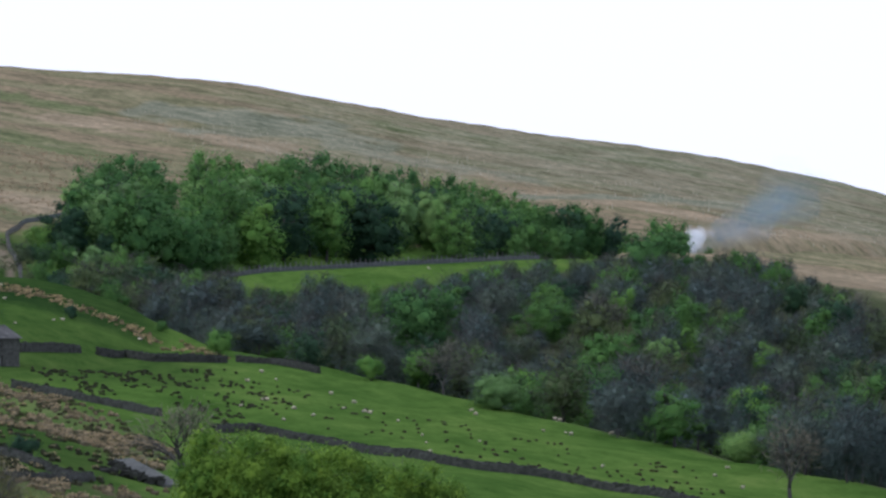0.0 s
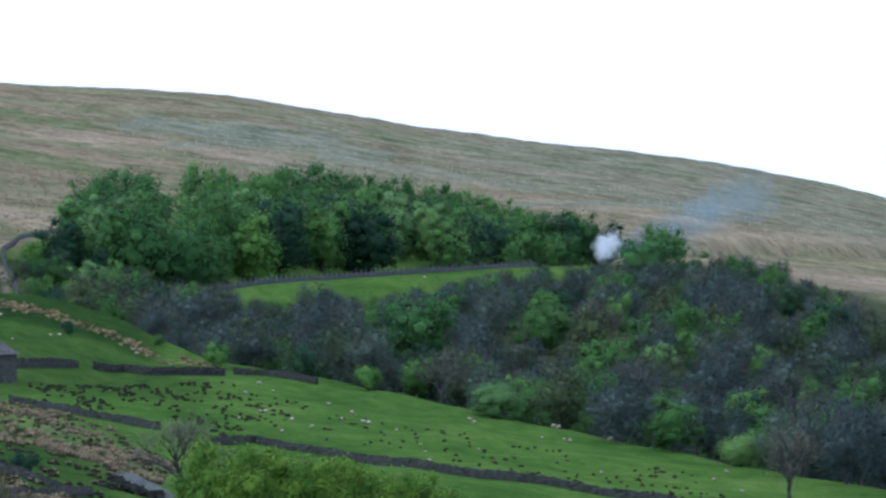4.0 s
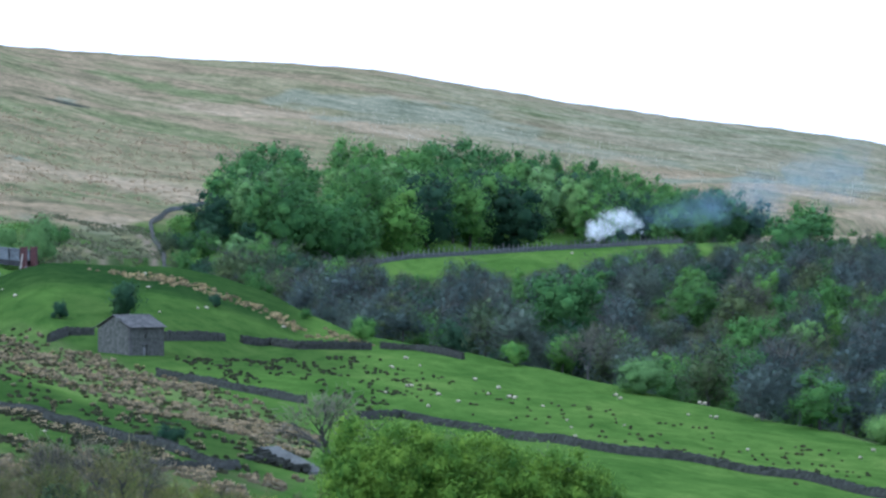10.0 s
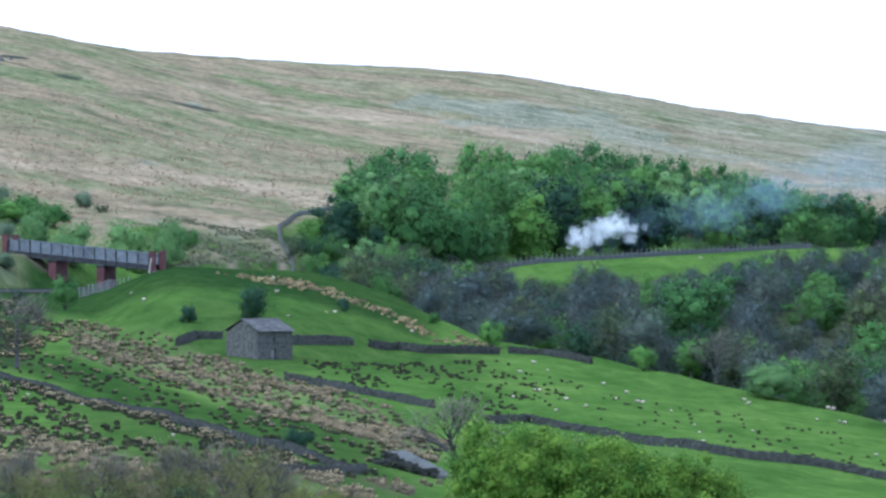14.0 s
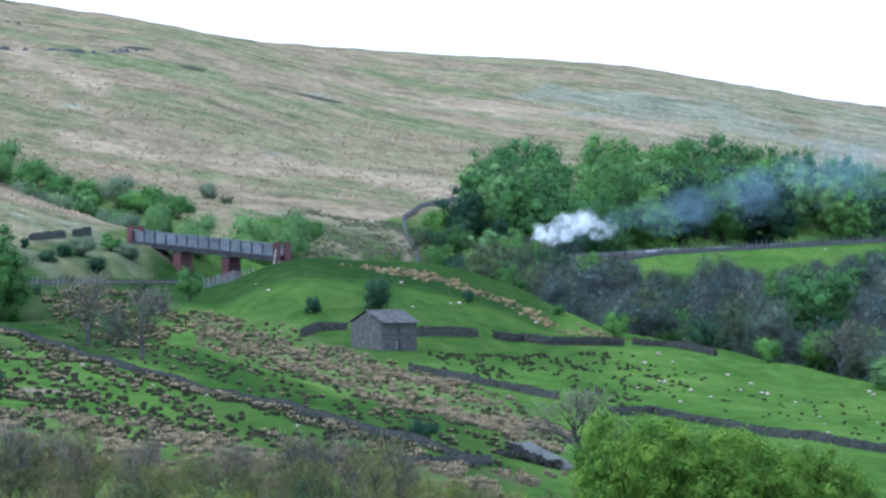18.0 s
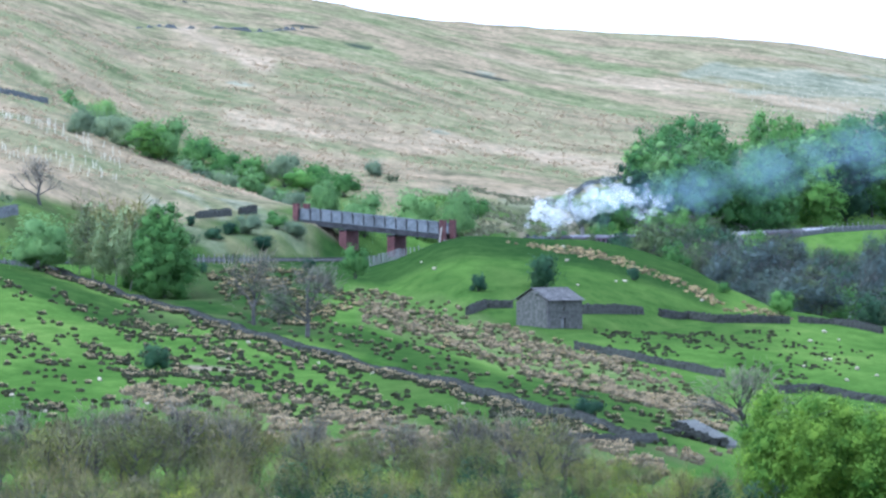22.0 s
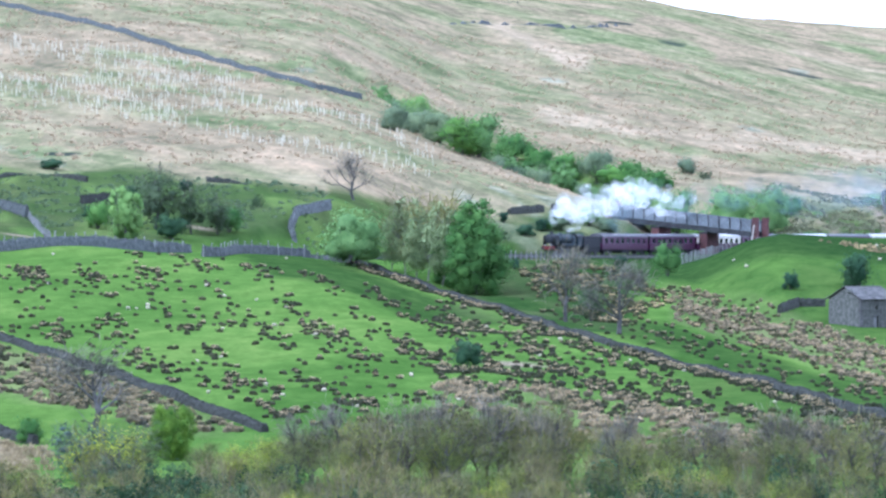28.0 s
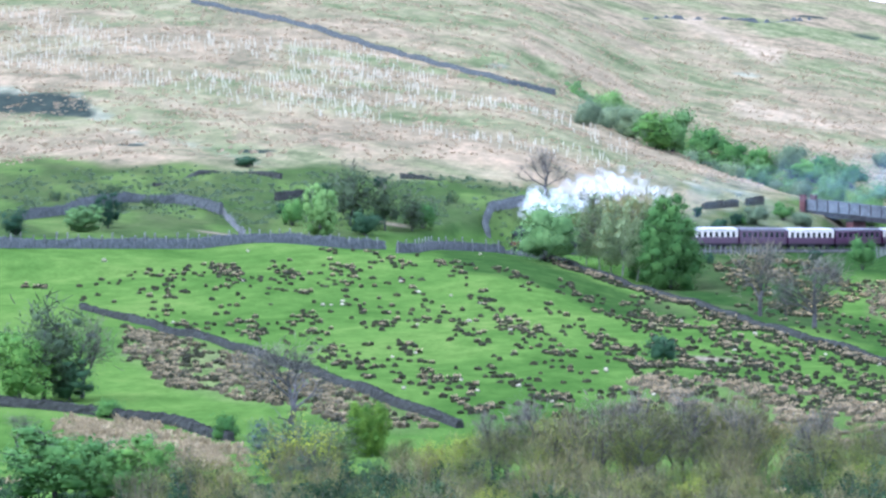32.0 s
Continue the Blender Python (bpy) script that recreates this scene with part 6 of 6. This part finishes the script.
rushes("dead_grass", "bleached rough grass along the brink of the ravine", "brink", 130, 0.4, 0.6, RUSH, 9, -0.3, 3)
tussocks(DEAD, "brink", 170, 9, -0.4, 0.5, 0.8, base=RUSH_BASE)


# ---------------------------------------------------------------- tree guards on the moor
GUARDED = [(-1516, 1140), (-1792, 1226), (-1792, 1453), (-1517, 1300), (-1182, 1314), (-949, 1207), (-656, 1120), (-666, 1037), (-907, 1013), (-1211, 1082)]


def guards(seed, count, poly, tall, thick, label, gaps):
    """Plastic tubes over planted saplings, in uneven rows down the slope."""
    rng = np.random.default_rng(seed)
    verts, faces, k = [], [], 0
    bs, ys = [p[0] for p in poly], [p[1] for p in poly]
    while k < count:
        b, y = rng.uniform(min(bs), max(bs)), rng.uniform(min(ys), max(ys))
        x = b * y / 9700
        row = round((x + 0.42 * y) / 3.4) * 3.4 + rng.normal(0, 0.3)
        x = row - 0.42 * y
        if not within(poly, np.array([9700 * x / y]), np.array([y]))[0] or math.sin(x / 13) + math.sin(y / 17 + x / 40) < gaps:
            continue
        z, h = float(height(x, y)), tall * rng.uniform(0.7, 1.15)
        branch_tubes(verts, faces, (x, y, z - 0.1), (x + rng.normal(0, 0.08), y, z + h), thick, thick * 0.9, 4)
        k += 1
    tagged(new("tree_guards", mesh_from("tree_guards", verts, faces, TUBE)), label, "tree guards", kind="stuff")


guards(1, 1200, GUARDED, 1.45, 0.075, "pale tree guards planted in rows on the moor", -0.6)
guards(2, 420, [(500, 1620), (1700, 1700), (1700, 2000), (300, 2150)], 1.3, 0.08, "pale tree guards dotted over the far moor", -0.5)


# ---------------------------------------------------------------- the train
_ty = np.linspace(500, 1900, 2801)
_tx, _tz = rail(_ty)
_ts = np.concatenate([[0], np.cumsum(np.hypot(np.diff(_tx), np.diff(_ty)))])


def on_rail(s):
    """The pose of a vehicle whose middle is s metres along the line, heading down the dale (local +x ahead)."""
    def p(q):
        return Vector((float(np.interp(q, _ts, _tx)), float(np.interp(q, _ts, _ty)), float(np.interp(q, _ts, _tz))))
    a, b, c = p(s - 7), p(s), p(s + 7)
    m = (a - c).to_track_quat("X", "Z").to_matrix().to_4x4()
    return Matrix.Translation(b) @ m


def front_at(t):
    """How far along the line the engine's front stands at t seconds."""
    return float(np.interp(1515 - 19.69 * t, _ty, _ts))


def wheel(parent, x, y, r, name="wheel"):
    bm = bmesh.new()
    rod(bm, (0, -0.07, 0), (0, 0.07, 0), r, n=20)
    rod(bm, (0, -0.1, 0), (0, 0.1, 0), r * 0.25, n=10)
    ob = part(name, bm, DARK_STEEL, parent)
    ob.location = (x, y, r)
    return ob


def make_coach(cream):
    colour = "cream and maroon" if cream else "maroon"
    c = thing("railway_coach", f"{colour} railway coach with a {'white' if cream else 'grey'} roof", "railway coach", "coaches of the steam train")
    L, w = 19.6, 1.38
    # body shell: lower panels, upper panels round the windows, and a domed roof
    part("lower_body", boxed((-L / 2, -w, 0.95), (L / 2, w, 2.05), 0.04), MAROON, c)
    upper = CREAM if cream else MAROON
    n = 8
    gap = (L - 1.2) / n
    for side in (-1, 1):
        y0, y1 = (side * w * 0.98, side * (w * 0.98 - 0.1))
        part("cantrail", boxed((-L / 2, min(y0, y1), 2.95), (L / 2, max(y0, y1), 3.2)), upper, c)
        x = -L / 2
        for k in range(n + 1):
            x1 = min(L / 2, -L / 2 + 0.6 + gap * (k + 0.5) - 0.62) if k < n else L / 2
            part("window_pillar", boxed((x, min(y0, y1), 2.052), (x1, max(y0, y1), 2.95)), upper, c)
            if k < n:
                x2 = x1 + 1.24
                part("window", boxed((x1, min(y0, y1) + 0.03, 2.06), (x2, max(y0, y1) - 0.03, 2.94)), GLASS, c)
                x = x2
    for e in (-1, 1):
        x0, x1 = sorted((e * L / 2, e * (L / 2 - 0.1)))
        part("end_panel", boxed((x0, -w * 0.97, 2.052), (x1, w * 0.97, 3.2)), BLACK if not cream else MAROON, c)
        x0, x1 = sorted((e * (L / 2 + 0.005), e * (L / 2 + 0.42)))
        part("gangway", boxed((x0, -0.5, 1.0), (x1, 0.5, 3.2), 0.04), BLACK, c)
        for y in (-0.85, 0.85):
            part("buffer", rodded((e * L / 2, y, 1.06), (e * (L / 2 + 0.5), y, 1.06), 0.12, 0.2, 10), DARK_STEEL, c)
    bm = bmesh.new()
    rows = []
    for x in (-L / 2, L / 2):
        rows.append([bm.verts.new((x, math.sin(a) * w, 3.2 + math.cos(a) * 0.62 - 0.0)) for a in np.linspace(-math.pi / 2, math.pi / 2, 13)])
    for k in range(12):
        bm.faces.new((rows[0][k], rows[0][k + 1], rows[1][k + 1], rows[1][k]))
    for r in rows:
        bm.faces.new(r)
    bmesh.ops.recalc_face_normals(bm, faces=bm.faces[:])
    roof = part("roof", bm, ROOF_WHITE if cream else ROOF_GREY, c)
    for k in range(5):
        x = -7.2 + 3.6 * k
        part("ventilator", boxed((x - 0.2, -0.12, 3.78), (x + 0.2, 0.12, 3.92), 0.03), ROOF_GREY, roof)
    part("underframe", boxed((-L / 2, -1.2, 0.75), (L / 2, 1.2, 0.948)), BLACK, c)
    part("battery_box", boxed((-1.6, -1.25, 0.3), (1.2, 1.25, 0.748), 0.04), BLACK, c)
    for bx in (-6.8, 6.8):
        bogie = part("bogie", boxed((bx - 1.7, -1.1, 0.42), (bx + 1.7, 1.1, 0.74), 0.06), BLACK, c)
        for dx in (-1.25, 1.25):
            for y in (-0.76, 0.76):
                wheel(bogie, bx + dx, y, 0.46)
    return c


def make_engine():
    e = thing("steam_locomotive", "dark green-black steam locomotive with a polished boiler", "locomotive")
    x0 = 5.9  # front of the smokebox; the engine reaches back to -5.4
    ENGINE = mottled("engine_paint", (0.008, 0.015, 0.02), (0.018, 0.032, 0.04), 0.8, 0.6, 0.0, 0.0, 0.1)
    part("smokebox", rodded((3.9, 0, 2.75), (x0, 0, 2.75), 0.86, 0.86, 24), BLACK, e)
    part("smokebox_door", rodded((x0, 0, 2.75), (x0 + 0.22, 0, 2.75), 0.74, 0.35, 20), BLACK, e)
    boiler = part("boiler", rodded((-2.6, 0, 2.75), (3.88, 0, 2.75), 0.88, 0.82, 24), ENGINE, e)
    for x in (-1.4, 0.4, 2.2, 3.7):
        part("boiler_band", rodded((x - 0.04, 0, 2.75), (x + 0.04, 0, 2.75), 0.9, 0.9, 24), DARK_STEEL, boiler)
    bm = bmesh.new()
    rod(bm, (5.0, 0, 3.5), (5.0, 0, 3.98), 0.34, 0.27, 16)
    rod(bm, (5.0, 0, 3.98), (5.0, 0, 4.08), 0.34, 0.34, 16)
    part("chimney", bm, BLACK, e)
    part("dome", lump(bmesh.new(), (1.4, 0, 3.5), (0.42, 0.42, 0.45), 2, 0.0), ENGINE, e)
    part("safety_valve", rodded((-1.6, 0, 3.55), (-1.6, 0, 3.9), 0.14, 0.1, 10), DARK_STEEL, e)
    part("firebox", boxed((-3.3, -0.95, 1.5), (-1.6, 0.95, 3.4), 0.25), ENGINE, e)
    part("running_plate", boxed((-5.3, -1.3, 1.42), (x0 + 0.5, 1.3, 1.5)), BLACK, e)
    for side in (-1, 1):
        part("splasher", boxed((-3.2, side * 1.0 - 0.14, 1.502), (3.2, side * 1.0 + 0.14, 1.95), 0.05), ENGINE, e)
        part("cylinder", rodded((4.0, side * 1.05, 0.95), (5.3, side * 1.05, 1.0), 0.36, 0.36, 16), BLACK, e)
        part("smoke_deflector", boxed((4.3, side * 1.18 - 0.02, 1.7), (5.9, side * 1.18 + 0.02, 3.3), 0.01), BLACK, e)
        part("connecting_rod", rodded((-2.2, side * 0.98, 0.75), (4.2, side * 0.98, 0.95), 0.06, 0.06, 6), GIRDER, e)
        part("buffer", rodded((x0 + 0.5, side * 0.87, 1.06), (x0 + 1.0, side * 0.87, 1.06), 0.13, 0.22, 12), DARK_STEEL, e)
        part("cab_side", boxed((-5.2, side * 1.3 - 0.03, 1.502), (-3.3, side * 1.3 + 0.03, 3.0)), ENGINE, e)
        part("handrail", rodded((-2.5, side * 0.95, 3.05), (4.8, side * 0.92, 3.05), 0.025, 0.025, 5), GIRDER, e)
        part("headlamp", rodded((x0 + 0.35, side * 0.6, 1.62), (x0 + 0.55, side * 0.6, 1.62), 0.1, 0.1, 10), ROOF_WHITE, e)
    part("buffer_beam", boxed((x0 + 0.38, -1.25, 0.8), (x0 + 0.5, 1.25, 1.4)), plain("red_beam", (0.1, 0.015, 0.015)), e)
    part("cab_front", boxed((-3.38, -1.27, 1.502), (-3.31, 1.27, 3.1)), ENGINE, e)
    bm = bmesh.new()
    rows = [[bm.verts.new((x, math.sin(a) * 1.36, 3.0 + math.cos(a) * 0.68)) for a in np.linspace(-math.pi / 2, math.pi / 2, 11)] for x in (-5.7, -3.1)]
    for k in range(10):
        bm.faces.new((rows[0][k], rows[0][k + 1], rows[1][k + 1], rows[1][k]))
    for r in rows:
        bm.faces.new(r)
    bmesh.ops.recalc_face_normals(bm, faces=bm.faces[:])
    part("cab_roof", bm, BLACK, e)
    part("frame", boxed((-5.2, -0.6, 0.6), (x0 + 0.3, 0.6, 1.418)), BLACK, e)
    drivers = []
    for x in (-2.2, 0.0, 2.2):
        for y in (-0.76, 0.76):
            drivers.append(wheel(e, x, y, 0.93, "driving_wheel"))
    for x in (3.9, 5.6):
        for y in (-0.76, 0.76):
            wheel(e, x, y, 0.48, "bogie_wheel")
    return e, drivers


def make_tender():
    t = thing("tender", "dark tender heaped with coal behind the engine", "tender")
    part("tank", boxed((-3.5, -1.3, 1.1), (3.4, 1.3, 2.7), 0.06), BLACK, t)
    for side in (-1, 1):
        part("tank_side", boxed((-3.0, side * 1.25 - 0.04, 2.7), (3.4, side * 1.25 + 0.04, 3.15)), BLACK, t)
        part("tender_frame", boxed((-3.5, side * 1.1 - 0.05, 0.45), (3.4, side * 1.1 + 0.05, 1.098)), BLACK, t)
        for x in (-2.4, 0, 2.4):
            wheel(t, x, side * 0.76, 0.62)
    bm = bmesh.new()
    rng = random.Random(9)
    for _ in range(60):
        c = (rng.uniform(-1.2, 3.1), rng.uniform(-1, 1), 2.75)
        lump(bm, (c[0], c[1], 2.72 + 0.5 * (1 - abs(c[1]))), (0.3, 0.3, 0.26), rng.random(), 0.2)
    part("coal", bm, COAL, t)
    return t


ENGINE_OB, DRIVERS = make_engine()
TENDER_OB = make_tender()
COACHES = []
_plain, _cream = make_coach(False), make_coach(True)
for k in range(9):
    src = _cream if k in (2, 4, 6) else _plain
    COACHES.append(src if k in (0, 2) else copy_thing(src, Matrix()))


# ---------------------------------------------------------------- rails and ballast
def build_track():
    ys = np.arange(600, 1620, 4.0)
    x, z = rail(ys)
    d = np.stack([np.gradient(x), np.gradient(ys)], 1)
    d /= np.linalg.norm(d, axis=1)[:, None]
    side = np.stack([d[:, 1], -d[:, 0]], 1)
    for off, w, lo, hi, name, m, label in ((0, 1.9, -0.55, -0.17, "ballast", mottled("ballast_stone", (0.16, 0.15, 0.14), (0.3, 0.28, 0.26), 2.0), "stone ballast of the railway line"),
                                           (-0.76, 0.04, -0.16, 0.0, "rail", DARK_STEEL, "steel rail"), (0.76, 0.04, -0.16, 0.0, "rail", DARK_STEEL, "steel rail"),
                                           (3.4, 1.9, -0.55, -0.17, "ballast", STONE, "stone ballast of the railway line"),
                                           (2.64, 0.04, -0.16, 0.0, "rail", DARK_STEEL, "steel rail"), (4.16, 0.04, -0.16, 0.0, "rail", DARK_STEEL, "steel rail")):
        V, F = [], []
        spread = 0.7 if name == "ballast" else 0
        for k in range(len(ys)):
            for o, h in ((off - w - spread, lo), (off - w, hi), (off + w, hi), (off + w + spread, lo)):
                V.append((x[k] + side[k, 0] * o, ys[k] + side[k, 1] * o, z[k] + h))
            if k:
                a = (k - 1) * 4
                F += [(a + q, a + q + 1, a + q + 5, a + q + 4) for q in range(3)]
        tagged(new(name, mesh_from(name, V, F, m)), label, "railway track", kind="structure")


build_track()


# ---------------------------------------------------------------- smoke, in drifting puffs
def puff_mesh(seed, material):
    """One billow: a ball with lobes on lobes."""
    bm = bmesh.new()
    bmesh.ops.create_icosphere(bm, subdivisions=3, radius=1.0)
    for v in bm.verts:
        d = v.co.normalized()
        k = 0.62 + 0.5 * abs(noise.noise(d * 1.6 + Vector((seed * 7.1, 0, 0)))) + 0.3 * noise.noise(d * 3.5 + Vector((0, seed * 3.3, 0))) + 0.12 * noise.noise(d * 8.0)
        v.co = d * k
    me = bpy.data.meshes.new("puff")
    bm.to_mesh(me)
    bm.free()
    me.shade_smooth()
    me.materials.append(material)
    return me


def build_smoke():
    plume = thing("smoke_plume", "white steam and thin blue smoke trailing from the engine chimney", "smoke")
    puffs = []
    rng = random.Random(21)
    dense = [puff_mesh(k, SMOKE) for k in range(6)]
    thin = [puff_mesh(10 + k, HAZE) for k in range(5)]
    for k in range(160):
        f = (k / 159) ** 1.1
        back = 0.3 + 40 * f
        girth = 0.5 + 2.2 * min(1, f * 3.0)
        swell = math.sin(back / 3.1 + 1.1 * math.sin(back / 7.0))
        up = 5.2 + 4.4 * min(1, f * 3.2) ** 0.7 + 1.1 * swell + rng.gauss(0, 0.8) * girth * 0.7
        ob = shared("steam_puff", dense[k % 6], plume)
        s = (0.5 + 0.95 * min(1, f * 4)) * rng.uniform(0.5, 1.35) * (1 + 0.25 * swell) * (1 - 0.35 * f)
        ob.scale = (s * 1.15, s, s)
        puffs.append((ob, back + rng.uniform(-1, 1), rng.gauss(0, 0.5) * girth, up, rng.uniform(0, 6.28), 0.3 + 1.2 * f))
    for k in range(110):
        f = k / 109
        back = 12 + 190 * f
        swell = math.sin(back / 9.0 + 1.3 * math.sin(back / 17.0))
        up = 7.0 + 0.085 * back + rng.gauss(0, 1.6) * (0.8 + 0.9 * f)
        ob = shared("haze_puff", thin[k % 5], plume)
        s = (2.4 + 3.4 * f) * rng.uniform(0.7, 1.3) * (1 + 0.3 * swell)
        ob.scale = (s * 1.5, s, s * 0.95)
        puffs.append((ob, back + 4 * swell, rng.gauss(0, 1.5), up, rng.uniform(0, 6.28), 2.0 + 2.0 * f))
    for k in range(5):
        valve = shared("valve_steam", dense[k], plume)
        valve.scale = (0.55, 0.5, 0.45)
        puffs.append((valve, 6.3 + 0.3 * k, 0.1 * k - 0.2, 4.25 + 0.14 * k, k, 0.1))
    return plume, puffs


PLUME, PUFFS = build_smoke()


# ---------------------------------------------------------------- everything that moves
def motions():
    seconds = [0.5 * k for k in range(65)]
    for ob, behind in [(ENGINE_OB, 6.9), (TENDER_OB, 16.3)] + [(c, 20.3 + 10.2 + 20.4 * k) for k, c in enumerate(COACHES)]:
        walk(ob, [(t, on_rail(front_at(t) + behind)) for t in seconds])
    walk(PLUME, [(t, on_rail(front_at(t) + 1.9)) for t in seconds])
    # puffs churn and sway in the trail
    for ob, back, aside, up, phase, sway in PUFFS:
        sx, sy, sz = ob.scale
        thick = "haze" not in ob.name
        rows = []
        for t in [1.0 * k for k in range(33)]:
            # the trail is short where the engine works lightly
            light = 1.1 if phase < 3.0 else 2.9
            far = float(np.interp(t, [0, 3, 6, 9, 12, 14, 20, 22, 22.8, 24.2, 26, 28.3, 32], [0.12, 0.15, 0.5, 0.75, 0.85, 1.0, 1.0, 1.7, 1.6, light, light, 1.25, 1.25]))
            rise = float(np.interp(t, [20.5, 23, 26.5, 28.3], [1.0, 1.4, 1.4, 1.0])) if thick else 1.0
            drawn = float(np.interp(t, [0, 8, 12, 26, 28.3, 32], [0.6, 0.9, 1, 1, 1.7, 1.7]))
            rows.append((t, pose(-back * (far if thick else drawn) + sway * math.sin(t * 0.55 + phase), aside + 0.4 * sway * math.sin(t * 0.4 + 2 * phase),
                                 5.2 + (up - 5.2) * rise + 0.35 * sway * math.sin(t * 0.7 + phase * 1.7), 0, 12 * math.sin(t * 0.3 + phase), 57 * phase + 14 * t)))
        walk(ob, rows)
        ob.scale = (sx, sy, sz)
    # driving wheels turn with the road
    turns = 21.6 / 0.93
    steps = [k / 15 for k in range(481)]
    for ob in DRIVERS:
        x, y, z = ob.location
        walk(ob, [(t, pose(x, y, z, 0, math.degrees(turns * t) % 360, 0)) for t in steps])


motions()
